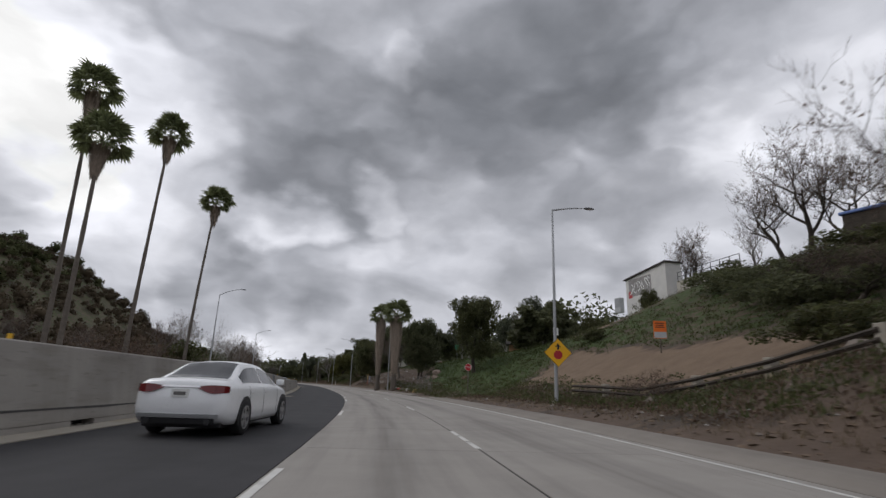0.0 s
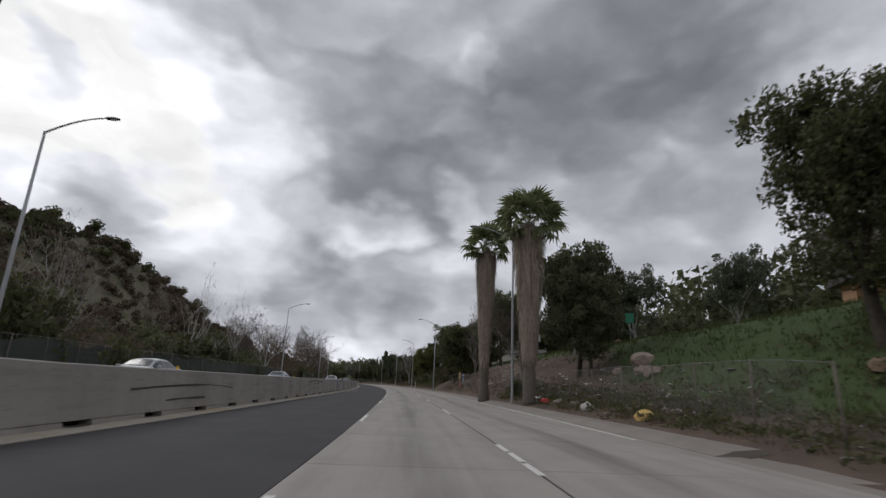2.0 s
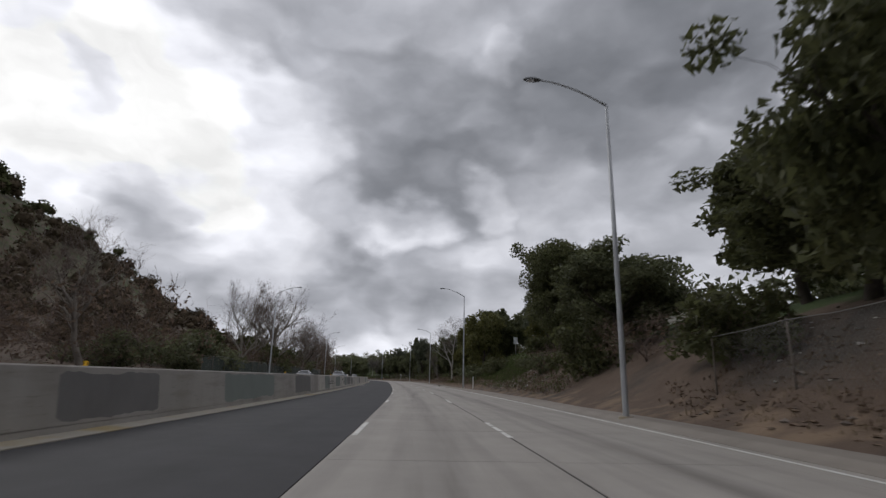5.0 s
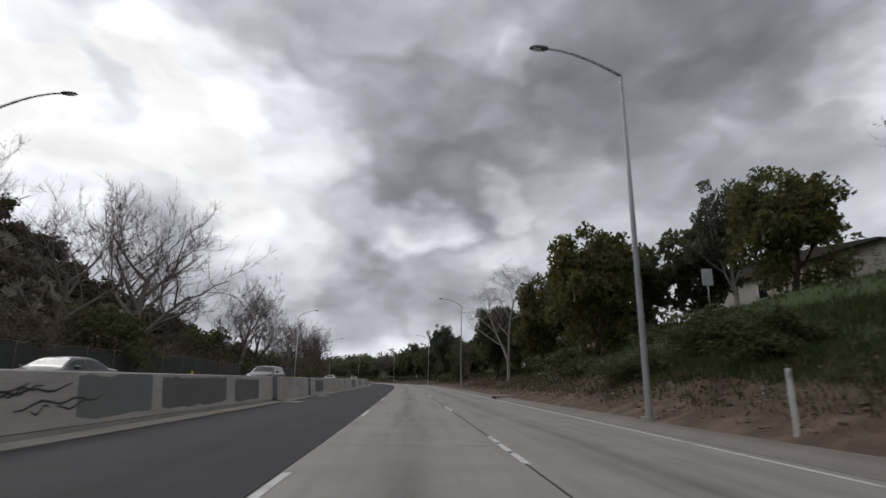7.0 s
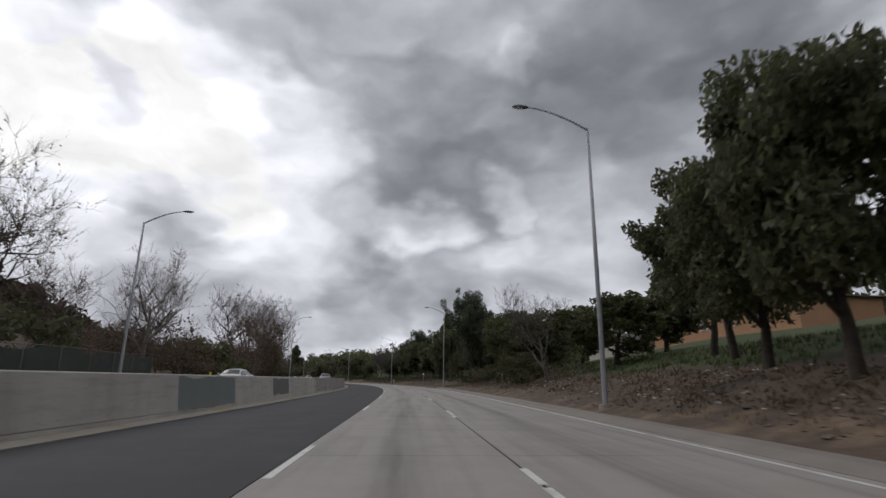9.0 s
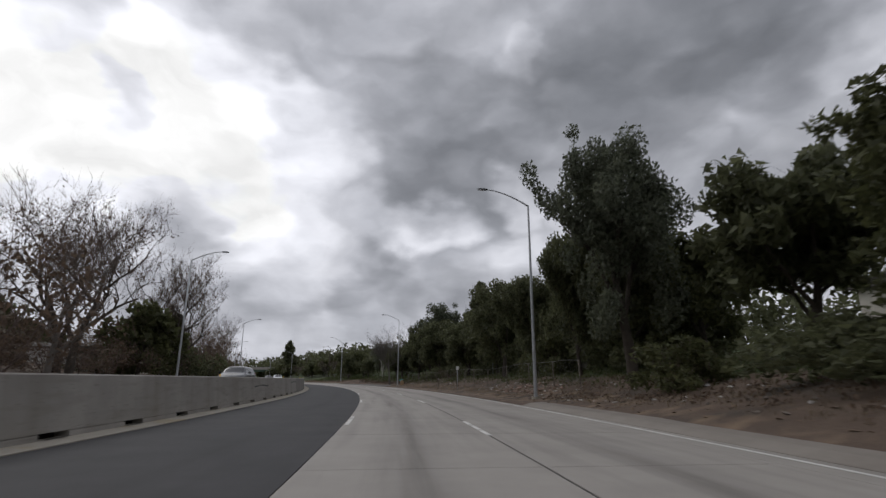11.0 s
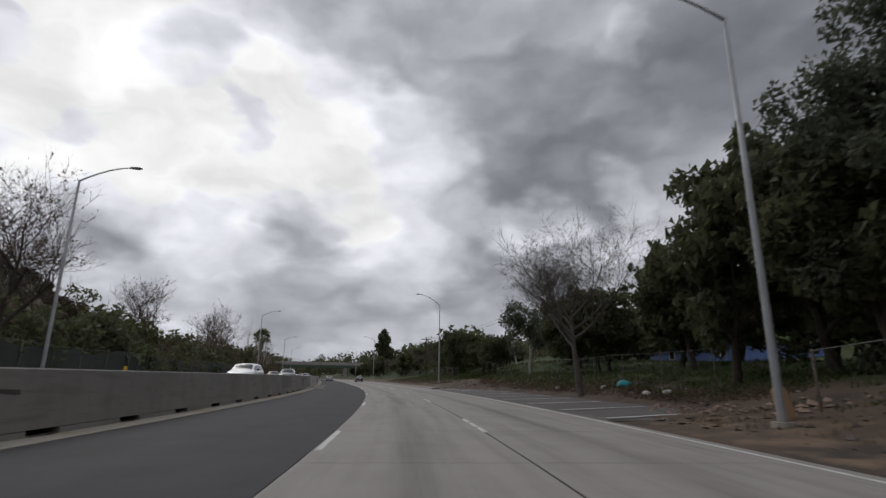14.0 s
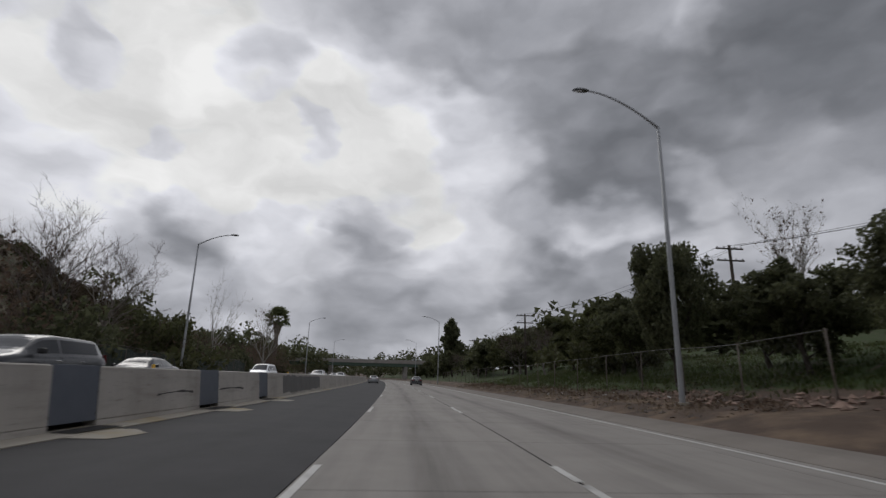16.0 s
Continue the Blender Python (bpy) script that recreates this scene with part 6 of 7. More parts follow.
TALL = "very tall slender fan palm with short skirt"
palm(46.1, -24.1, 27.4, 0.21, 0.12, 1.38, 2.9, 0.72, TALL, (-1.2, 1.2))
palm(43.0, -21.6, 20.7, 0.21, 0.13, 1.38, 3.0, 0.75, TALL, (-0.5, 0.6))
palm(54.2, -20.7, 27.4, 0.22, 0.12, 1.35, 2.9, 0.72, TALL, (-0.1, 1.8))
palm(65.2, -17.8, 23.7, 0.20, 0.11, 1.25, 2.6, 0.62, TALL, (0.3, 2.8))
palm(88.0, 7.95, 12.7, 0.36, 0.36, 1.2, 9.6, 0.88, "stout fan palm with a long shaggy skirt")
palm(78.0, 9.1, 11.8, 0.36, 0.38, 1.35, 8.6, 1.1, "stout fan palm with wide shaggy skirt")
palm(507, -22, 12.0, 0.4, 0.35, 1.5, 3.0, 0.9, "short fan palm with full crown")


# ---- vehicles ----
def wheel_part(parent, x, y, r, w):
    """A wheel whose outer face looks along the sign of x."""
    sgn = 1 if x > 0 else -1
    bm = bmesh.new()
    prof = [(r * 0.66, -w / 2), (r * 0.93, -w / 2), (r, -w / 2 + 0.03), (r, w / 2 - 0.03), (r * 0.93, w / 2), (r * 0.66, w / 2)]
    n = 28
    grid = [[bm.verts.new((px, rr * math.cos(2 * math.pi * k / n), rr * math.sin(2 * math.pi * k / n))) for rr, px in prof] for k in range(n)]
    for k in range(n):
        for j in range(len(prof) - 1):
            bm.faces.new((grid[k][j], grid[(k + 1) % n][j], grid[(k + 1) % n][j + 1], grid[k][j + 1]))
    bmesh.ops.recalc_face_normals(bm, faces=bm.faces)
    wh = thing("wheel", "", "")
    for key in list(wh.keys()):
        del wh[key]
    wh.parent = parent
    wh.location = (x, y, r)
    part("tyre", bm, M_TYRE, wh, smooth=True)
    bm = bmesh.new()
    bmesh.ops.create_cone(bm, cap_ends=True, segments=18, radius1=r * 0.2, radius2=r * 0.17, depth=0.05, matrix=pose(sgn * w * 0.42, 0, 0, 0, 90, 0))
    for k in range(5):
        for da in (-10, 10):
            box(bm, -0.012, -0.03, r * 0.12, 0.012, 0.03, r * 0.66, 0.0, pose(sgn * w * 0.41, 0, 0, k * 72 + da, 0, 0))
    m2 = 28
    for k in range(m2):
        a0 = 2 * math.pi * k / m2
        box(bm, -0.03, -r * 0.08, r * 0.60, 0.03, r * 0.08, r * 0.67, 0.0, pose(sgn * w * 0.38, 0, 0, math.degrees(a0), 0, 0))
    part("rim", bm, M_RIM, wh)
    bm = bmesh.new()
    bmesh.ops.create_cone(bm, cap_ends=True, segments=20, radius1=r * 0.62, radius2=r * 0.62, depth=0.03, matrix=pose(sgn * w * 0.2, 0, 0, 0, 90, 0))
    part("brake_disc", bm, M_TRIM, wh)


def sedan(m, body_mat, label, suv=0.0, van=0.0, length=4.8, group="cars on the parkway", grow=1.0):
    """A car that heads along +y, its middle at the origin: one lofted shell with glass, lamps and trim laid on it. suv and van lift and square the cabin."""
    car = thing("car", label, "car", group, m=m @ Matrix.Scale(grow, 4))
    L = length / 2
    boxy = max(suv, van)
    up = 0.15 * suv + 0.1 * van
    rt = 1.45 + 0.17 * suv + 0.28 * van
    tail = 0.72 * boxy

    def curve(y, ys, zs):
        """Smooth curve through the given heights."""
        i = max(0, min(len(ys) - 2, int(np.searchsorted(ys, y)) - 1))
        t = min(1.0, max(0.0, (y - ys[i]) / (ys[i + 1] - ys[i])))
        h = ys[i + 1] - ys[i]

        def slope(j):
            if j in (0, len(ys) - 1):
                return 0.0
            d0, d1 = (zs[j] - zs[j - 1]) / (ys[j] - ys[j - 1]), (zs[j + 1] - zs[j]) / (ys[j + 1] - ys[j])
            return 0.0 if d0 * d1 <= 0 else 2 * d0 * d1 / (d0 + d1)
        a0, a1 = slope(i) * h, slope(i + 1) * h
        return (2 * t ** 3 - 3 * t ** 2 + 1) * zs[i] + (t ** 3 - 2 * t ** 2 + t) * a0 + (3 * t ** 2 - 2 * t ** 3) * zs[i + 1] + (t ** 3 - t ** 2) * a1

    TY = [-L, -L + 0.10, -L + 0.62 - tail * 0.55, -L + 1.52 - tail * 1.35, -0.35, 0.35 + 0.2 * van, 1.22 + 0.3 * van, L - 0.55, L - 0.12, L]
    TZ = [0.97 + up, 1.045 + up, 1.075 + up + 0.10 * boxy, rt - 0.035, rt, rt - 0.045, 1.02 + up, 0.90 + up, 0.76 + up, 0.66 + up]
    WY = [-L, -L + 0.07, -L + 0.2, -L + 0.6, -0.4, 1.0, L - 0.7, L - 0.3, L - 0.1, L]
    WX = [0.66, 0.80, 0.875, 0.91, 0.915, 0.91, 0.90, 0.82, 0.70, 0.56]
    BY = [-L, -L + 0.3, 0.0, 1.2, L - 0.5, L]
    BZ = [0.93 + up, 0.985 + up, 0.955 + up, 0.925 + up, 0.83 + up, 0.60 + up]

    def ring(y):
        """Half section at y: key points from sill to roof."""
        w, zb, zt = curve(y, WY, WX), curve(y, BY, BZ), curve(y, TY, TZ)
        zu = 0.20 + up * 0.6 + 0.16 * max(0.0, (abs(y) - L + 0.5) / 0.5) ** 2
        zt = max(zt, zb + 0.035)
        h = min(1.0, (zt - zb) / 0.48)
        xr = w * (0.84 - 0.20 * h + 0.07 * boxy * h)
        return [(0.72 * w, zu), (0.93 * w, zu + 0.03), (0.985 * w, zu + 0.13), (w, 0.52 + up), (0.995 * w, 0.68 + up), (0.985 * w, zb - 0.10), (0.955 * w, zb - 0.03), (0.925 * w, zb + 0.008),
                (xr + 0.012, zt - 0.055 * h - 0.012), (xr - 0.05, zt - 0.018 * h - 0.004), (0.5 * xr, zt + 0.012), (0.0, zt + 0.02)]

    def lean(y, z):
        """The tail leans forward above the bumper and tucks in under it."""
        k = max(0.0, 1 - (y + L) / 0.5)
        return y + k * (0.16 * max(0.0, z - 0.72 - up) + 0.30 * max(0.0, 0.46 + up * 0.6 - z))
    st = sorted(set(np.round(np.concatenate([np.linspace(-L, -L + 0.7, 12), np.linspace(-L + 0.7, L - 0.6, 26), np.linspace(L - 0.6, L, 8)]), 4)))
    V, F = [], []
    for y in st:
        half = ring(y)
        V += [Vector((x, lean(y, z), z)) for x, z in half + [(-x, z) for x, z in half[-2::-1]]]
    k = 23
    for i in range(len(st) - 1):
        for j in range(k):
            j2 = (j + 1) % k
            F.append((i * k + j, i * k + j2, (i + 1) * k + j2, (i + 1) * k + j))
    F += [tuple(range(k))[::-1], tuple(range(len(V) - k, len(V)))]
    me = mesh_of("body", V, F, body_mat, smooth=True)
    bm = bmesh.new()
    bm.from_mesh(me)
    bmesh.ops.recalc_face_normals(bm, faces=bm.faces)
    bm.to_mesh(me)
    bm.free()
    child("body", me, car)

    def skin(name, grid, mat, th=0.006, lb="", base=car):
        """A plate laid on the shell: rows of points, lifted by th and closed behind."""
        n0, n1 = len(grid), len(grid[0])
        P = [[Vector(p) for p in row] for row in grid]
        Vv, Ff = [], []
        for i in range(n0):
            for j in range(n1):
                du = P[min(i + 1, n0 - 1)][j] - P[max(i - 1, 0)][j]
                dv = P[i][min(j + 1, n1 - 1)] - P[i][max(j - 1, 0)]
                nn = du.cross(dv).normalized()
                if nn.dot(P[i][j] - Vector((0, P[i][j].y * 0.75, 0.55))) < 0:
                    nn = -nn
                Vv += [P[i][j] + nn * th, P[i][j] - nn * 0.02]
        for i in range(n0 - 1):
            for j in range(n1 - 1):
                a0, b0, c0, d0 = 2 * (i * n1 + j), 2 * ((i + 1) * n1 + j), 2 * ((i + 1) * n1 + j + 1), 2 * (i * n1 + j + 1)
                Ff += [(a0, b0, c0, d0), (d0 + 1, c0 + 1, b0 + 1, a0 + 1)]
        rim = [(i, 0) for i in range(n0)] + [(n0 - 1, j) for j in range(1, n1)] + [(i, n1 - 1) for i in range(n0 - 2, -1, -1)] + [(0, j) for j in range(n1 - 2, 0, -1)]
        for (i, j), (i2, j2) in zip(rim, rim[1:] + rim[:1]):
            Ff.append((2 * (i * n1 + j), 2 * (i * n1 + j) + 1, 2 * (i2 * n1 + j2) + 1, 2 * (i2 * n1 + j2)))
        mm = mesh_of(name, Vv, Ff, mat, smooth=False)
        b2 = bmesh.new()
        b2.from_mesh(mm)
        bmesh.ops.recalc_face_normals(b2, faces=b2.faces)
        b2.to_mesh(mm)
        b2.free()
        return child(name, mm, base, lb)

    def side(sx, y, f):
        """Point on the flank of the cabin, f from belt to roof edge."""
        h = ring(y)
        (x0, z0), (x1, z1) = h[7], h[8]
        z = z0 + (z1 - z0) * f
        return (sx * (x0 + (x1 - x0) * f), lean(y, z), z)

    def crown(y, f):
        """Point on the roof skin, f from -1 to 1 across."""
        h = ring(y)
        pts = [(h[11][0], h[11][1]), (h[10][0], h[10][1]), (h[9][0], h[9][1])]
        x = abs(f) * pts[2][0]
        z = float(np.interp(x, [p[0] for p in pts], [p[1] for p in pts]))
        return (math.copysign(x, f), lean(y, z), z)

    def tail_y(x, z):
        for y in np.arange(-L, -L + 0.6, 0.01):
            if curve(y, WY, WX) >= abs(x) + 0.012:
                return lean(y, z)
        return -L + 0.6

    c0, c1 = -L + 0.92 - 0.5 * tail, 1.02 + 0.3 * van
    for sx in (-1, 1):
        for ya, yb in ((c0, -0.22), (-0.13, c1)):
            skin("side_window", [[side(sx, ya + (yb - ya) * i / 8, f) for f in (0.10, 0.5, 0.90)] for i in range(9)], M_GLASS, 0.006, "dark side window")
        part("mirror", boxed(sx * 0.985 - 0.09, 0.72, 0.97 + up, sx * 0.985 + 0.09, 0.88, 1.11 + up, 0.045), M_TRIM if suv else body_mat, car)
        for yy in (-0.02, -1.02):
            part("door_handle", boxed(sx * 0.902 - 0.02, yy - 0.11, 0.80 + up, sx * 0.902 + 0.02, yy + 0.11, 0.83 + up, 0.01), M_CHROME if suv else body_mat, car)
        for yy in (-1.14, -0.17, 0.95):
            skin("door_gap", [[(sx * (ring(yy + d)[q][0]), yy + d, ring(yy + d)[q][1]) for q in (2, 3, 4, 5, 6)] for d in (-0.005, 0.005)], M_TRIM, 0.003)
        for yy in (L - 0.93, -L + 1.02):
            rw = 0.34 + 0.03 * suv
            wheel_part(car, sx * 0.825, yy, rw, 0.22)
            # Flush black disc painted in for the shaded hollow round the wheel.
            bm = bmesh.new()
            bmesh.ops.create_cone(bm, cap_ends=True, segments=28, radius1=rw + 0.05, radius2=rw + 0.05, depth=0.25, matrix=pose(sx * 0.795, yy, rw + 0.02, 0, 90, 0))
            for v in bm.verts:
                v.co.z = max(v.co.z, 0.2 + up * 0.5)
            part("wheel_well_shade", bm, M_TRIM, car)
        if boxy:
            skin("tail_lamp", [[(sx * x, tail_y(x, z) - 0.004, z) for z in np.linspace(0.80 + up, 1.06 + up, 4)] for x in np.linspace(0.56, 0.84, 5)], M_TAIL, 0.012, "red tail lamp")
        else:
            rows_l = []
            for f in np.linspace(0, 1, 9):
                x = 0.30 + 0.55 * f
                zl, zh = 0.905 - 0.13 * math.sin(min(1, f * 1.25) * 1.9) + 0.035 * f, 0.925 + 0.03 * math.sin(f * 2.6)
                rows_l.append([(sx * x, tail_y(x, z) - 0.004, z) for z in np.linspace(zl + up, zh + up, 4)])
            skin("tail_lamp", rows_l, M_TAIL, 0.014, "red tail lamp")
        hl = part("head_lamp", boxed(-0.2, -0.09, -0.05, 0.2, 0.09, 0.05, 0.03), M_LENS, car, "clear head lamp")
        hl.matrix_basis = pose(sx * 0.58, L - 0.17, 0.66 + up, 0, -sx * 8, -sx * 32)
        bm = bmesh.new()
        bmesh.ops.create_cone(bm, cap_ends=True, segments=14, radius1=0.065, radius2=0.06, depth=0.2, matrix=pose(sx * 0.56, -L + 0.11, 0.295 + up * 0.5, 90, 0, 0))
        part("exhaust", bm, M_TRIM, car)
    w0, w1 = TY[2] + 0.05, TY[3] - 0.03
    skin("rear_window", [[crown(w0 + (w1 - w0) * i / 6, f) for f in np.linspace(-0.9, 0.9, 9)] for i in range(7)], M_GLASS, 0.006, "dark rear window")
    w0, w1 = TY[5] + 0.08, TY[6] - 0.06
    skin("windscreen", [[crown(w0 + (w1 - w0) * i / 6, f) for f in np.linspace(-0.93, 0.93, 9)] for i in range(7)], M_GLASS, 0.006, "dark windscreen")
    zv = 0.40 + up * 0.6
    skin("bumper", [[(x, tail_y(x, z) - 0.012, z) for z in (zv - 0.035, zv + 0.03)] for x in np.linspace(-0.74, 0.74, 11)], M_TRIM if suv else M_ALU, 0.012, "bright bumper strip")
    skin("diffuser", [[(x, tail_y(x, z), z) for z in (zv - 0.15, zv - 0.05)] for x in np.linspace(-0.66, 0.66, 9)], M_TRIM, 0.01, "black lower valance")
    skin("chrome_strip", [[(x, tail_y(x, z) - 0.004, z) for z in (0.905 + up, 0.93 + up)] for x in np.linspace(-0.36, 0.36, 7)], M_CHROME, 0.016)
    zp = 0.80 + up
    part("number_plate", boxed(-0.155, lean(-L, zp) - 0.02, zp - 0.08, 0.155, lean(-L, zp) + 0.02, zp + 0.075, 0.006), M_PLASTER, car, "pale plate")
    part("plate_bar", boxed(-0.11, lean(-L, zp) - 0.025, zp - 0.04, 0.11, lean(-L, zp) - 0.0205, zp + 0.025), M_PATCH_DARK, car, "grey bar of print")
    part("grille", boxed(-0.36, L - 0.1, 0.38 + up * .5, 0.36, L + 0.012, 0.55 + up, 0.03), M_TRIM, car)
    part("under_tray", boxed(-0.74, -L + 0.25, 0.17 + up * .5, 0.74, L - 0.2, 0.28 + up * .5, 0.03), M_TRIM, car)
    return car


P_WHITE = paint("white car paint", (0.86, 0.87, 0.88))
P_SILVER = paint("silver car paint", (0.36, 0.37, 0.38))
P_DARK = paint("charcoal car paint", (0.035, 0.037, 0.042))
P_GREYBLUE = paint("grey blue car paint", (0.10, 0.12, 0.15))
P_BLACK = paint("black car paint", (0.015, 0.015, 0.017))
sedan(put(12.1, -2.35, dz=0.02, turn=-5), P_WHITE, "white four-door sedan in the black asphalt lane", grow=1.07)
for s, off, mt, lb, suv, van in ((54.2, -8.4, P_SILVER, "silver sedan beyond the concrete barrier", 0, 0), (74, -11.6, P_SILVER, "pale silver sedan in the far lane", 0, 0), (103, -11.4, P_GREYBLUE, "grey-blue sedan in the far lane", 0, 0),
                                 (129, -8.4, P_GREYBLUE, "grey-blue sedan beyond the concrete barrier", 0, 0), (188.5, -11.3, P_DARK, "dark sedan in the far lane", 0, 0), (206.8, -8.6, P_BLACK, "black sport utility car beyond barrier", 1, 0),
                                 (310.5, -8.6, P_DARK, "dark sport utility car beyond barrier", 1, 0), (388.3, -8.6, P_WHITE, "white sport utility car beyond barrier", 1, 0), (415.2, -8.5, P_DARK, "charcoal sport utility car beyond barrier", 1, 0),
                                 (428, -11.4, P_BLACK, "black sedan in the far lane", 0, 0), (452, -11.4, P_WHITE, "white minivan in the far lane", 0, 1), (468, -8.4, P_SILVER, "silver sedan far ahead beyond barrier", 0, 0), (500, -8.4, P_SILVER, "silver sedan far ahead beyond barrier", 0, 0), (520, -11.4, P_WHITE, "white sedan far ahead", 0, 0),
                                 (262, -11.4, P_SILVER, "silver sedan in the far lane", 0, 0)):
    sedan(put(s, off, dz=0.44, turn=180), mt, lb, suv, van)
sedan(put(505, -2.3, dz=0.02), P_SILVER, "silver sedan far ahead in the asphalt lane")
sedan(put(492, 5.2, dz=0.0), P_DARK, "dark sedan far ahead in the concrete lane")


# ---- buildings ----
def house(s, off, turn, w, d, h, wall_mat, roof_mat, label, z=None, windows=(), pitch=0.8, over=0.5, lean_to=False):
    """w along x, d along y; windows: (face, along, sill, width, height) with face 'f' for -y, 'l' for -x."""
    hs = thing("house", label, "house", m=put(s, off, 0.0, turn, dz=z))
    t = 0.2
    part("wall", boxed(-w / 2, -d / 2, -2.5, w / 2, -d / 2 + t, h), wall_mat, hs)
    part("wall", boxed(-w / 2, d / 2 - t, -2.5, w / 2, d / 2, h), wall_mat, hs)
    part("wall", boxed(-w / 2, -d / 2 + t, -2.5, -w / 2 + t, d / 2 - t, h), wall_mat, hs)
    part("wall", boxed(w / 2 - t, -d / 2 + t, -2.5, w / 2, d / 2 - t, h), wall_mat, hs)
    bm = bmesh.new()
    x0, x1, y0, y1 = -w / 2 - over, w / 2 + over, -d / 2 - over, d / 2 + over
    if lean_to:
        pts = [(x0, y0, h), (x1, y0, h + pitch), (x1, y1, h + pitch), (x0, y1, h)]
        for ch in hs.children:
            for v in ch.data.vertices:
                if v.co.z > h - 0.01:
                    v.co.z += pitch * (v.co.x + w / 2) / w
        vs = [bm.verts.new(p) for p in pts] + [bm.verts.new((p[0], p[1], p[2] + 0.16)) for p in pts]
        for f in ((0, 3, 2, 1), (4, 5, 6, 7), (0, 1, 5, 4), (1, 2, 6, 5), (2, 3, 7, 6), (3, 0, 4, 7)):
            bm.faces.new([vs[i] for i in f])
    else:
        pts = [(x0, y0, h), (x1, y0, h), (x1, y1, h), (x0, y1, h)]
        vs = [bm.verts.new((p[0], p[1], p[2] - 0.12)) for p in pts] + [bm.verts.new(p) for p in pts] + [bm.verts.new((x0, 0, h + pitch)), bm.verts.new((x1, 0, h + pitch))]
        for f in ((0, 3, 2, 1), (0, 1, 5, 4), (2, 3, 7, 6), (4, 5, 9, 8), (6, 7, 8, 9), (1, 2, 6, 9, 5), (3, 0, 4, 8, 7)):
            bm.faces.new([vs[i] for i in f])
    part("roof", bm, roof_mat, hs, "dark low roof")
    for face, a0, sill, ww, wh in windows:
        wd = thing("window", "", "")
        for key in list(wd.keys()):
            del wd[key]
        wd.parent = hs
        wd.location = (a0, -d / 2, sill) if face == "f" else (-w / 2, a0, sill)
        if face == "l":
            wd.rotation_euler = (0, 0, -math.pi / 2)
        part("pane", boxed(-ww / 2, -0.02, 0, ww / 2, 0.03, wh), M_GLASS, wd)
        for x in (-ww / 2, ww / 2):
            part("jamb", boxed(x - 0.05, -0.06, -0.05, x + 0.05, 0.02, wh + 0.05), M_PLASTER, wd)
        part("sill", boxed(-ww / 2 - 0.1, -0.1, -0.1, ww / 2 + 0.1, 0.02, -0.05), M_PLASTER, wd)
    return hs


# whitewashed shed with spray paint on top of the cut
gr = house(56.2, 39.2, -90, 8.6, 2.2, 2.5, M_WHITEWALL, M_ROOF, "whitewashed block shed with sprayed white tag on hill", z=13.6, pitch=0.8, over=0.25, lean_to=True)
part("spray_field", boxed(-3.6, -1.112, 0.05, 1.3, -1.101, 2.4), material("grey spray paint", (0.20, 0.19, 0.19), (0.42, 0.40, 0.39), 1.6, 0.8, 0.0, 6), gr, "cloudy grey sprayed field")
part("spray_patch", boxed(-3.75, -1.116, -0.1, -2.9, -1.1125, 0.8), M_RED, gr, "faded red spray patch")
for i, (x, w) in enumerate(((-3.3, 0.7), (-2.5, 0.6), (-1.7, 0.75), (-0.8, 0.6), (0.0, 0.7), (0.6, 0.5))):
    pts = []
    for k in range(9):
        f = k / 8
        pts.append(Vector((x + w * (0.5 + 0.5 * math.sin(f * 6.5 + i * 1.7)), -1.12, 0.35 + 0.1 * i + 1.35 * (0.5 + 0.5 * math.cos(f * 4.4 + i * 2.3)))))
    for rad, mt, y in ((0.15, M_BLACK, 0.0), (0.10, M_PLASTER, -0.05)):
        V, F = [], []
        tube_arrays([p + Vector((0, y, 0)) for p in pts], [rad] * 9, 4, V, F)
        for v in V:
            v.y = -1.12 + y * 0.2 + (v.y + 1.12 - y) * 0.05
        child("spray_stroke", mesh_of("spray_stroke", V, F, mt), gr, "looping spray stroke")
# yard wall and railing beside the shed
yard = thing("yard_wall", "low pale block wall with dark metal railing", "wall", m=put(46.6, 38.9, 0, -90, dz=13.3))
part("blockwork", boxed(-5.0, -0.12, -2.0, 5.0, 0.12, 1.0, 0.02), M_STUCCO, yard)
for k in range(8):
    part("upright", boxed(-4.9 + k * 1.4, -0.03, 1.0, -4.84 + k * 1.4, 0.03, 2.1), M_TRIM, yard)
for z in (1.5, 2.05):
    part("rail", boxed(-4.9, -0.025, z, 4.95, 0.025, z + 0.05), M_TRIM, yard)
crate = thing("utility_cabinet", "grey weathered cabinet at edge of cut", "cabinet", m=put(62.2, 38.2, 0, -80, dz=12.6) @ Matrix.Scale(0.7, 4))
part("body", boxed(-0.8, -0.5, -1.0, 0.8, 0.5, 2.0, 0.03), M_ALU, crate)
part("door", boxed(-0.7, -0.53, 0.1, 0.7, -0.502, 1.9, 0.01), M_POLE, crate)
board = thing("leaning_board", "round-topped tan board leaning beside the street lamp", "board", m=put(361.8, 11.5, 0.02, 20, dz=gz(361.8, 11.5)) @ pose(0, 0, 0, -12, 0, 0))
bm = bmesh.new()
vs = [bm.verts.new((x, 0, z)) for x, z in [(-0.36, 0.0), (0.36, 0.0)] + [(0.36 * math.cos(radians(k * 22.5)), 0.62 + 0.3 * math.sin(radians(k * 22.5))) for k in range(9)]]
ff = bm.faces.new(vs)
ex = bmesh.ops.extrude_face_region(bm, geom=[ff])
bmesh.ops.translate(bm, verts=[g for g in ex["geom"] if isinstance(g, bmesh.types.BMVert)], vec=(0, 0.03, 0))
bmesh.ops.recalc_face_normals(bm, faces=bm.faces)
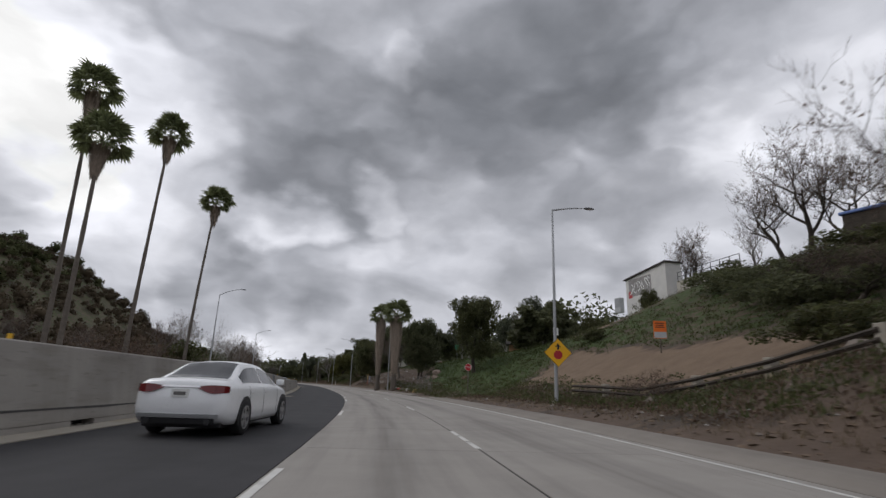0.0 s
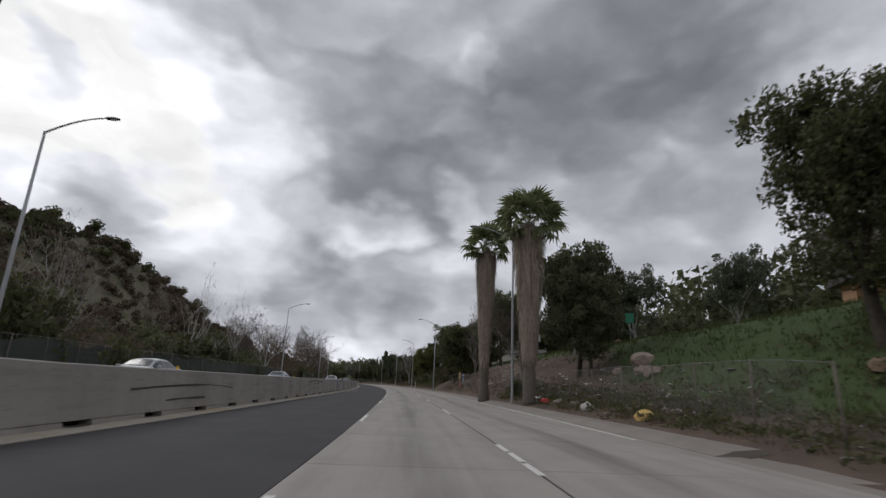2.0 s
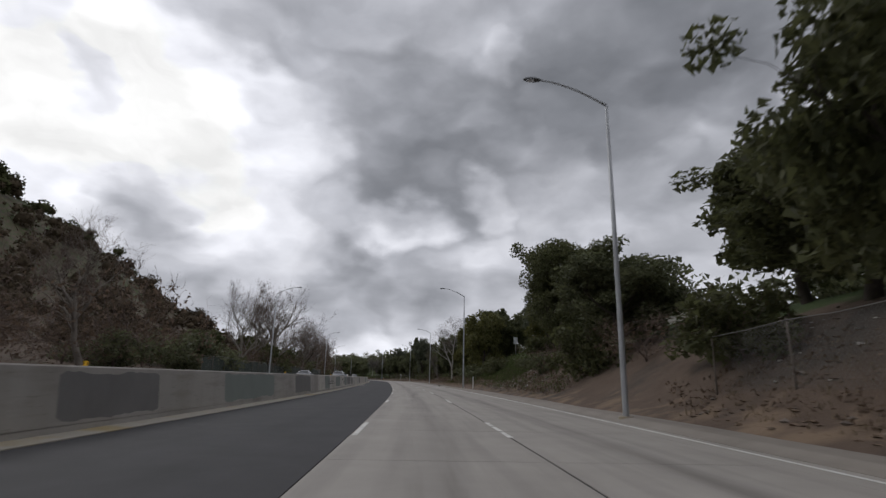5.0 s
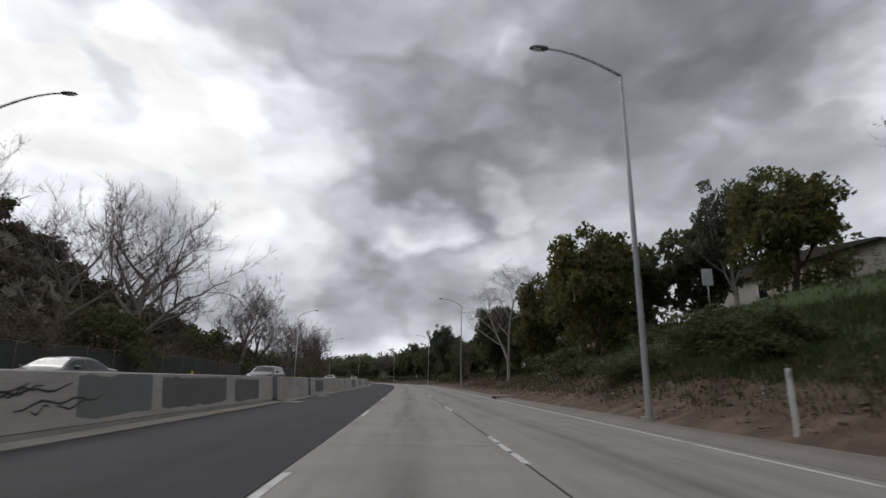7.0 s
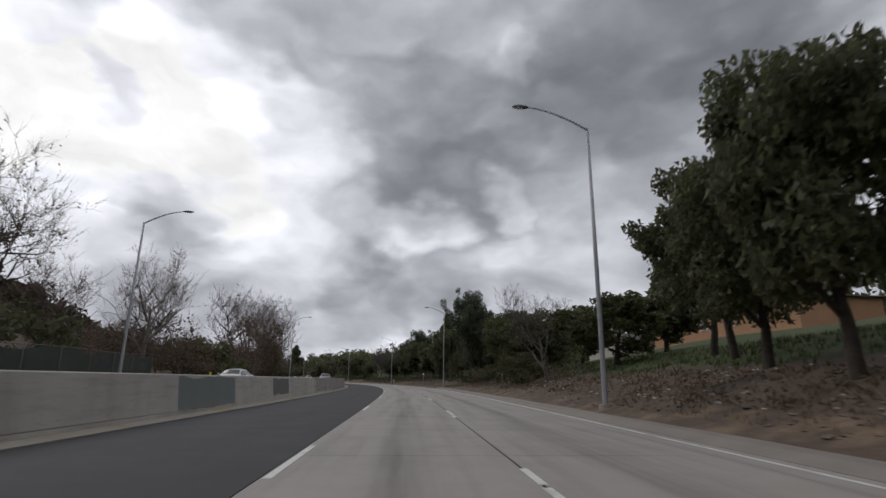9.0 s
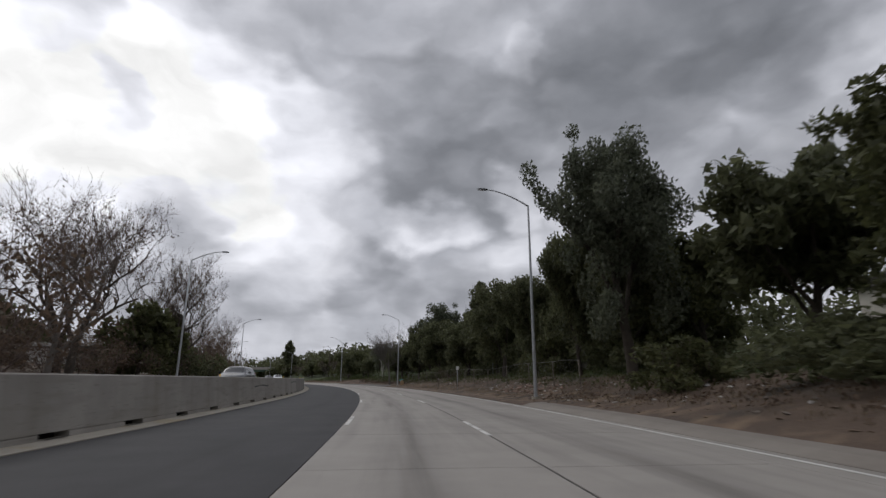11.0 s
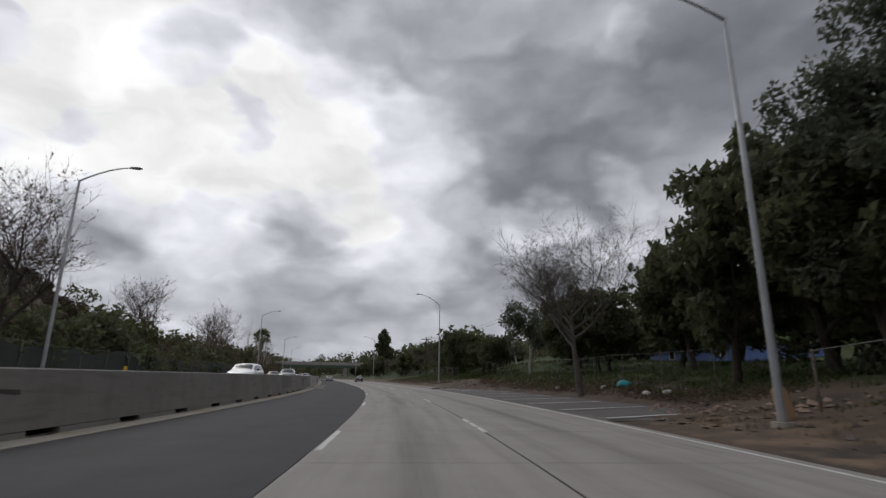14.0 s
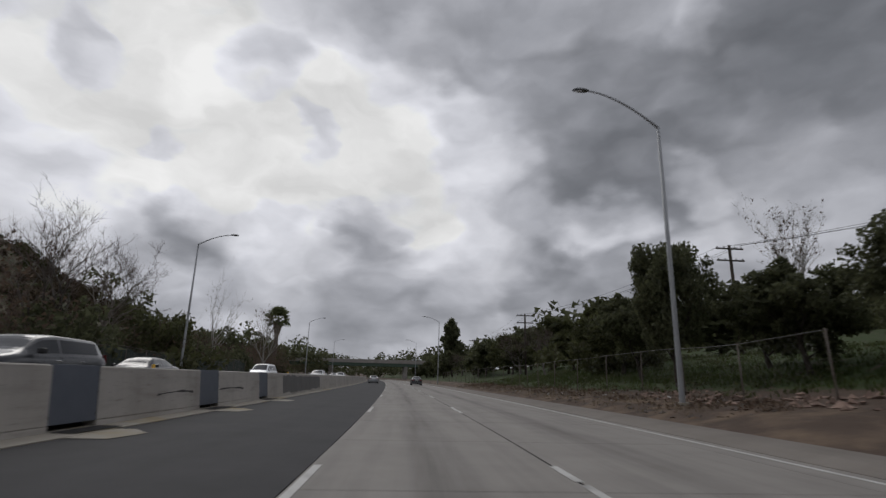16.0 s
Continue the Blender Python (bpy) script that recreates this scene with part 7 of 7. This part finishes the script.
part("panel", bm, material("tan board", (0.36, 0.23, 0.13), (0.45, 0.30, 0.18), 3, 0.8, 0.1, 30), board)
tarp = thing("roof_tarp", "blue tarpaulin over a hilltop roof", "tarpaulin", m=put(30.6, 42.0, 0, 20, dz=15.6))
part("sheet", boxed(-3.2, -2.2, 0, 3.2, 2.2, 0.25, 0.1), M_BLUE, tarp)
part("frame", boxed(-3.0, -2.0, -3.5, 3.0, 2.0, -0.01), M_TRUNK, tarp)
wins = [("l", y, 1.0, 1.2, 1.1) for y in (-8, -3.5, 1.5, 6.5)]
house(277.5, 43.5, 0, 9.0, 27.0, 3.0, M_TERRA, M_ROOF, "long low terracotta stucco house behind trees", z=6.5, pitch=1.3, windows=wins)
house(300, 40, 10, 8, 8, 2.8, M_STUCCO, M_ROOF, "small pale stucco house among trees", z=4.9, pitch=1.3)
house(208, 36, 0, 10, 22, 3.0, M_STUCCO, M_ROOF, "pale stucco house above the grass bank", z=7.2, pitch=1.2, windows=[("l", -8, 1.0, 1.4, 1.2), ("l", 0, 1.0, 1.2, 1.1), ("l", 7, 1.0, 1.2, 1.1)])
house(174, 30, 0, 8, 10, 3.0, M_STUCCO, M_ROOF, "pale house half hidden behind trees", z=6.3, pitch=1.2)
house(132, 28, 0, 9, 12, 2.6, M_TERRA, M_ROOF, "low brown house behind the bank", z=3.9, pitch=1.1)
house(72.0, 26.4, -20, 1.6, 1.6, 2.2, M_TERRA, M_ROOF, "small tan hut behind dark tree", z=5.4, pitch=0.8)
blue = house(405, 41, 0, 10, 24, 2.7, M_BLUE, M_ROOF, "long low bright blue boarded building", z=2.3, pitch=0.8, windows=[("l", -9.5, 1.5, 0.8, 0.7), ("l", -1, 1.4, 1.0, 0.8), ("l", 6, 1.5, 0.8, 0.7)])
for k in range(19):
    part("batten", boxed(-5.02, -11.7 + k * 1.3, -1.0, -5.0, -11.64 + k * 1.3, 2.88), M_BLUE, blue)
house(378, -30, 10, 8, 10, 3.2, M_STUCCO, M_ROOF, "pale low building beyond the fence", z=1.2, pitch=0.8)
house(336, -31, 0, 8, 14, 3.0, M_WHITEWALL, M_ROOF, "white low building behind winter shrubs", z=1.2, pitch=0.8)


# ---- utility poles and wires ----
def utility_pole(s, off, top, label):
    up = thing("utility_pole", label, "utility pole", "wooden utility poles", m=put(s, off))
    h = top - gz(s, off)
    child("mast", tube("mast", [Vector((0, 0, -0.5)), Vector((0, 0, h))], [0.17, 0.12], 9, M_TRUNK), up)
    for z in (0.25, 1.3):
        part("cross_arm", boxed(-1.25, -0.06, h - z - 0.12, 1.25, 0.06, h - z, 0.01), M_TRUNK, up)
        for x in (-1.1, -0.5, 0.5, 1.1):
            part("insulator", boxed(x - 0.04, -0.04, h - z, x + 0.04, 0.04, h - z + 0.13, 0.015), M_HEAD, up)
    return at(s, off, top - 0.1)


tops = [utility_pole(s, off, top, "dark wooden utility pole with cross arms") for s, off, top in ((408, 48, 14.5), (441.5, 29.4, 13.0), (475, 20, 10.8), (530, 22, 11))]
wires = thing("overhead_wires", "thin black overhead wires between utility poles", "wires")
for p1, p2 in zip(tops, tops[1:]):
    for dx in (-1.0, 0.5, 1.0):
        pts = [p1.lerp(p2, f / 10) + Vector((dx, 0, -1.0 * (1 - (2 * f / 10 - 1) ** 2))) for f in range(11)]
        child("wire", tube("wire", pts, [0.014] * 11, 4, M_BLACK), wires)
pts = [tops[0].lerp(at(380, 62, 17.5), f / 8) for f in range(9)]
child("wire", tube("wire", pts, [0.014] * 9, 4, M_BLACK), wires)

# ---- overpass far ahead ----
br = thing("overpass", "green steel and concrete overpass across the parkway", "bridge", m=put(640, 0, 0, 0, dz=0))
M_GIRDER = material("green girder", (0.07, 0.11, 0.085), (0.10, 0.145, 0.11), 1, 0.7, 0.1, 10)
part("deck", boxed(-45, -6, 7.2, 45, 6, 7.8, 0.05), M_WALL, br)
part("girder", boxed(-45, -5.6, 6.0, 45, -5.3, 7.2), M_GIRDER, br, "green steel girder")
part("girder", boxed(-45, 5.3, 6.0, 45, 5.6, 7.2), M_GIRDER, br, "green steel girder")
part("parapet", boxed(-45, -6, 7.8, 45, -5.75, 8.8, 0.03), M_WALL, br)
part("parapet", boxed(-45, 5.75, 7.8, 45, 6, 8.8, 0.03), M_WALL, br)
for x in (-21, 12):
    part("pier", boxed(x - 0.8, -5, -1, x + 0.8, 5, 6.0, 0.1), M_WALL, br)
# far woods and far town
def far_wood(name, boxes, n, seed, label, mat, size=1.1, core=0):
    """Woods too far to count: clumps of leaves, over uneven inner masses where core is set."""
    g = np.random.default_rng(seed)
    C, Rr = [], []
    for s0, s1, o0, o1, h0, h1, k in boxes:
        for _ in range(k):
            s, o = s0 + (s1 - s0) * g.random(), o0 + (o1 - o0) * g.random()
            h = h0 + (h1 - h0) * g.random()
            r = (3.5 + 3.5 * g.random()) if not core else min(3.6, max(1.5, h * (0.4 + 0.7 * g.random() ** 1.5))) if h > 2.2 else 0.7 + h * 0.6 * g.random()
            p = at(s, o)
            z = gz(min(s, 860), max(-259, min(259, o))) if abs(o) < 260 else 12
            for q in range(5 if not core else core):
                C.append((p.x + g.normal() * r * 0.5, p.y + g.normal() * r * 0.5, z + h * ((0.25 + 0.75 * g.random()) if not core else 0.2 + 0.5 * g.random())))
                Rr.append(r * (0.4 + 0.3 * g.random()))
    C, Rr = np.array(C), np.array(Rr)
    V, F = leaves(C, Rr * (1.25 if core else 1.0), n, size, seed + 1, 0.9, 1.4)
    if core:
        bm = bmesh.new()
        bmesh.ops.create_icosphere(bm, subdivisions=1, radius=1.0)
        base = np.array([v.co[:] for v in bm.verts])
        tri = np.array([[v.index for v in f.verts] for f in bm.faces])
        bm.free()
        VV, FF = [V], [F]
        off = len(V)
        for c, r in zip(C, Rr):
            q = base * (r * (0.55 + 0.6 * g.random((len(base), 1)))) * np.array([1, 1, 0.8]) + c
            VV.append(q)
            FF.append(tri + off)
            off += len(q)
        V, F = np.vstack(VV), np.vstack(FF)
    tagged(new(name, soup(name, V, F, mat, bool(core))), label, "woods", kind="stuff")


far_wood("far_woods", [(690, 860, -120, 120, 9, 16, 200), (600, 720, 20, 120, 8, 14, 90), (600, 720, -120, -24, 8, 14, 90), (500, 640, 30, 90, 8, 12, 60)], 55000, 51, "distant wooded slopes closing the valley", M_LEAF_DARK)
far_wood("wooded_slope", [(225, 440, 52, 95, 7, 12, 165), (85, 200, 44, 80, 7, 12, 90)], 50000, 55, "dark woods behind the houses on the slope", M_LEAF_DARK, 0.75)
far_wood("right_hill_scrub", [(412, 600, 45, 150, 2.0, 5.0, 260), (60, 130, 45, 110, 1.4, 3.0, 90)], 90000, 54, "scrub and small trees on the far right hill", M_LEAF_MID, 0.38)
far_wood("hill_scrub", [(70, 350, -150, -80, 2.0, 5.5, 480), (430, 700, -200, -50, 2.0, 5.0, 760)], 130000, 52, "dark evergreen scrub and small trees covering the hillside", M_HILL_GREEN, 0.5, 1)
far_wood("hill_brush", [(70, 350, -120, -42, 1.6, 4.2, 980), (390, 640, -120, -42, 1.6, 4.4, 620), (60, 520, -44, -28, 1.0, 2.4, 760)], 190000, 53, "brown winter brush on the lower hillside", M_HILL_BROWN, 0.42, 1)
az = radians(36.0)
tp = at(360, 0) + Vector((-math.sin(az), math.cos(az), 0)) * 2400
town = thing("far_towers", "pale office towers far off in the haze", "towers", kind="backdrop", m=pose(tp.x, tp.y, 0, 0, 0, 36))
# Distance haze is mixed into this wall colour.
M_HAZE = material("hazy grey wall", (0.36, 0.39, 0.43), (0.42, 0.45, 0.49), 0.1, 0.9, 0.0, 2)
for x, w, h in ((-70, 22, 46), (-38, 16, 62), (-14, 26, 50), (20, 15, 58), (44, 22, 40)):
    part("tower", boxed(x, 0, -30, x + w, 30, h), M_HAZE, town)


# ---- loose ground cover: weeds, grass, stones, litter ----
def scatter_blades(name, regions, mat, label, size, seed):
    g = np.random.default_rng(seed)
    VV = []
    for s0, s1, o0, o1, n, k in regions:
        for _ in range(n):
            s, o = s0 + (s1 - s0) * g.random(), o0 + (o1 - o0) * g.random()
            if k is not None and grass_at(s, o) + 0.5 * g.random() < k:
                continue
            p = at(s, o, gz(s, o) - 0.03)
            for _b in range(5):
                a = g.random() * 6.283
                h = size * (0.4 + 0.9 * g.random())
                d = np.array([math.cos(a), math.sin(a), 0]) * h * 0.45
                w = np.array([-math.sin(a), math.cos(a), 0]) * size * 0.09
                q = np.array(p) + np.array([g.normal() * 0.12, g.normal() * 0.12, 0])
                VV += [q - w, q + w, q + d + np.array([0, 0, h])]
    V = np.array(VV)
    tagged(new(name, soup(name, V, np.arange(len(V)).reshape(-1, 3), mat)), label, "grass", kind="stuff")


scatter_blades("grass", [(170, 192, 11.0, 16.5, 5000, 0.0), (366, 470, 15.4, 20, 4000, 0.0), (-5, 44, 10.5, 15, 1600, 0.0), (150, 215, 9.8, 12.5, 900, 0.0), (44, 135, 12, 26, 7000, 0.55), (150, 232, 11, 24, 5000, 0.55), (5, 48, 15, 30, 2500, 0.6), (232, 360, 12.5, 22, 4500, 0.55), (355, 480, 12, 30, 6000, 0.55)], M_GRASS, "short green winter grass on the bank", 0.28, 61)
scatter_blades("dry_weeds", [(-5, 60, 9.5, 16, 4200, None), (62, 135, 9.3, 12.5, 1800, None), (150, 240, 9.2, 13, 2600, None), (240, 365, 9.6, 14.5, 2600, None), (366, 412, 14.8, 17.5, 1200, None), (416, 470, 9.4, 12, 900, None)], M_DRY, "dry brown weeds and dead leaves on verge", 0.16, 62)


def leaf_cover(name, boxes, size, seed, label, mat, lift=0.12):
    """Low weeds and fallen leaves that follow the ground."""
    g = np.random.default_rng(seed)
    C, total = [], 0
    for s0, s1, o0, o1, n in boxes:
        total += n
        for _ in range(max(1, n // 14)):
            s, o = s0 + (s1 - s0) * g.random(), o0 + (o1 - o0) * g.random()
            C.append(tuple(at(s, o, gz(s, o) + lift * g.random())))
    V, F = leaves(np.array(C), 0.25 + 0.45 * g.random(len(C)), total, size, seed + 1, 0.3)
    tagged(new(name, soup(name, V, F, mat)), label, "ground cover", kind="stuff")


leaf_cover("fallen_leaves", [(-6, 46, 10.2, 15.0, 16000), (62, 138, 9.6, 13.5, 9000), (150, 240, 9.6, 13.5, 12000), (240, 300, 10, 14, 6000), (414, 470, 10, 13, 4000), (366, 412, 14.5, 15.9, 9000)], 0.07, 81, "brown fallen leaves and dead weeds on the bank", M_LEAF_BROWN, 0.1)
# Weeds at s 290 to 362 also stand in for tree shade.
leaf_cover("bank_weeds", [(-6, 46, 11.0, 16.5, 7000), (5, 62, 21.5, 40, 15000), (48, 66, 13, 22, 4000), (50, 92, 9.5, 12.5, 9000), (190, 232, 11.5, 17, 5000), (290, 362, 12.6, 18, 9000), (366, 412, 15.5, 19, 4000), (412, 470, 13.5, 34, 9000)], 0.085, 83, "low dark green weeds and ivy on bank", M_LEAF_MID, 0.25)


def lumps(name, regions, mat, label, size, seed, flat=0.6, cat="debris"):
    """Small angular lumps lying on the ground."""
    g = np.random.default_rng(seed)
    base = np.array([(1, 0, 0), (-1, 0, 0), (0, 1, 0), (0, -1, 0), (0, 0, 1), (0, 0, -1)], float)
    faces = np.array([(0, 2, 4), (2, 1, 4), (1, 3, 4), (3, 0, 4), (2, 0, 5), (1, 2, 5), (3, 1, 5), (0, 3, 5)])
    V, F = [], []
    for s0, s1, o0, o1, n in regions:
        for _ in range(n):
            s, o = s0 + (s1 - s0) * g.random(), o0 + (o1 - o0) * g.random() ** 1.3
            r = size * (0.35 + 1.2 * g.random() ** 2)
            p = np.array(at(s, o, gz(s, o) + r * flat * 0.3))
            q = base * r * (0.6 + 0.8 * g.random((6, 3))) * np.array([1, 1, flat]) + g.normal(size=(6, 3)) * r * 0.15
            a = g.random() * 6.283
            c, sn = math.cos(a), math.sin(a)
            q = q @ np.array([[c, -sn, 0], [sn, c, 0], [0, 0, 1]])
            F.append(faces + len(V) * 6)
            V.append(q + p)
    tagged(new(name, soup(name, np.vstack(V), np.vstack(F), mat)), label, cat, kind="stuff")


M_RUBBLE = material("pinkish rubble", (0.16, 0.10, 0.075), (0.34, 0.25, 0.20), 2, 0.95, 0.5, 15, island=0.35)
lumps("litter", [(157, 173, 9.8, 14.0, 220), (300, 318, 10.5, 13.5, 120), (-4, 60, 9.8, 15, 130), (62, 135, 10.8, 14, 240), (150, 240, 10, 14, 260), (228, 300, 10, 14.5, 260), (300, 365, 11, 15, 110), (366, 412, 14.6, 16.4, 240), (416, 470, 10, 13, 90)], M_LITTER, "scattered pale paper and plastic litter", 0.10, 71, 0.35)
lumps("rubble", [(403, 424, 11.6, 14.2, 420), (302, 312, 10.6, 13.0, 160), (362, 372, 11.5, 14.5, 120)], M_RUBBLE, "pinkish brown rubble and broken tiles in a low heap", 0.13, 75)
lumps("scrap", [(98, 122, 11.2, 16.5, 190), (62, 98, 11, 15, 110)], M_LITTER, "pale broken scrap and paper strewn over the dirt bank", 0.17, 77, 0.3)
lumps("stones", [(157, 173, 9.4, 12.5, 260), (-4, 48, 9.6, 16, 360), (62, 135, 9.4, 15, 500), (150, 240, 9.2, 13.5, 380), (240, 365, 9.2, 14, 380), (366, 412, 14.6, 17, 200), (414, 470, 9.3, 12.5, 420)], M_STONE, "broken stones and clods on the verge", 0.085, 72)
lumps("twigs_and_leaves", [(-4, 48, 8.8, 15, 2300), (62, 135, 9.0, 14, 1700), (150, 240, 9.0, 13.5, 1900), (240, 365, 9.0, 13, 1700), (366, 412, 14.6, 17, 900), (414, 470, 9.2, 12.5, 700)], material("dead leaves", (0.09, 0.06, 0.04), (0.20, 0.145, 0.10), 3, 0.95, 0.2, 20, island=0.3), "dead leaves and bark scraps on dirt", 0.09, 73, 0.25)


def boulder(s, off, r, seed, mat, label, cat="boulder", name="boulder", flat=0.7):
    g = random.Random(seed)
    bm = bmesh.new()
    bmesh.ops.create_icosphere(bm, subdivisions=2, radius=r)
    for v in bm.verts:
        v.co *= 1 + (0.28 if cat == "bag" else 0.45) * noise.noise(v.co * (1.6 / r) + Vector((seed * 3.1, 0, 0)))
        v.co.z *= flat
    for f in bm.faces:
        f.smooth = cat == "bag" and g.random() < 0.3
    me = bpy.data.meshes.new(name)
    bm.to_mesh(me)
    bm.free()
    me.materials.append(mat)
    ob = new(name, me)
    ob.matrix_world = put(s, off, -r * flat * 0.35)
    tagged(ob, label, cat)


for i, (s, off, r) in enumerate(((86.5, 18.5, 0.4), (60.5, 15.2, 0.4), (12, 15.5, 0.45), (18, 12.2, 0.3))):
    boulder(s, off, r, i + 1, M_TAN if i < 2 else M_STONE, "weathered tan boulder lying on the bank")
M_SLAB = material("pale pink stone", (0.22, 0.165, 0.13), (0.36, 0.29, 0.24), 1.2, 0.95, 0.6, 12, dist=0.06)
for s, off, r, sd in ((75.8, 15.3, 0.7, 91), (74.6, 14.6, 0.4, 92), (72.9, 14.4, 0.5, 93), (77.2, 14.4, 0.35, 94)):
    boulder(s, off, r, sd, M_SLAB, "large pale angular rock slab on the grass slope", flat=0.75)
boulder(380.0, 16.0, 0.45, 31, material("turquoise plastic", (0.03, 0.30, 0.33), (0.05, 0.4, 0.42), 3, 0.5, 0.1, 15), "crumpled turquoise plastic bag by the tree", "bag", "plastic_bag", 0.6)
for i, (s, off) in enumerate(((381.5, 15.4), (376, 15.2), (374.6, 15.6), (386, 15.6), (389, 15.2), (102.8, 11.3), (104.2, 11.2))):
    boulder(s, off, 0.26, 40 + i, M_LITTER, "crumpled white rubbish bag on the verge", "bag", "rubbish_bag", 0.6)
for i, (s, off, mt) in enumerate(((77.2, 9.9, M_RED), (79.0, 9.9, M_LITTER), (75.0, 10.0, M_STONE), (72.7, 10.1, M_STONE), (70.6, 10.0, M_LITTER), (64.6, 9.9, M_CLOTH_Y))):
    boulder(s, off, 0.33, 60 + i, mt, "stuffed rubbish bag lying by the fence", "bag", "rubbish_bag", 0.75)

# weathered boards thrown on the bank
M_BOARD = material("weathered grey board", (0.12, 0.105, 0.09), (0.27, 0.25, 0.225), 1.5, 0.9, 0.3, 30, island=0.2)
for s, off, ln, w, turn, tilt in ((116.0, 12.2, 1.5, 0.2, 62, 24), (114.6, 13.4, 1.2, 0.24, 52, 28), (120.4, 11.3, 1.1, 0.14, 70, 38), (117.0, 11.2, 0.7, 0.2, 20, 10), (112.6, 13.2, 1.1, 0.22, 80, 34), (108.6, 12.4, 0.6, 0.18, 130, 26)):
    bm = boxed(-ln / 2, -w / 2, -0.02, ln / 2, w / 2, 0.02, 0.006)
    me = bpy.data.meshes.new("scrap_board")
    bm.to_mesh(me)
    bm.free()
    me.materials.append(M_BOARD)
    board = new("scrap_board", me)
    slope = math.degrees(math.atan(gz(s, off + 0.5) - gz(s, off - 0.5))) + tilt * 0.25
    board.matrix_world = put(s, off, -0.08) @ pose(0, 0, 0, 0, -slope, 0) @ pose(0, 0, 0, 0, 0, turn)
    tagged(board, "weathered grey scrap board lying on the dirt bank", "board", "boards thrown on the bank")

# ---- concrete slabs of the two lanes, one by one ----
n = 0
for s0 in np.arange(-28.0, 470.0, 4.58):
    for o0, o1 in ((0.012, 3.395), (3.44, 6.94)):
        s1 = s0 + 4.568
        V, U = [], []
        for s in (s0 + 0.004, s1 - 0.004):
            for o in (o0, o1):
                for z in (0.0, -0.1):
                    V.append(at(s, o, z))
                    U.append((o, s))
        F = [(0, 2, 6, 4), (1, 5, 7, 3), (0, 1, 3, 2), (4, 6, 7, 5), (0, 4, 5, 1), (2, 3, 7, 6)]
        me = mesh_of("slab", V, F, M_CONCRETE, U)
        child("concrete_slab", me, road)
        n += 1
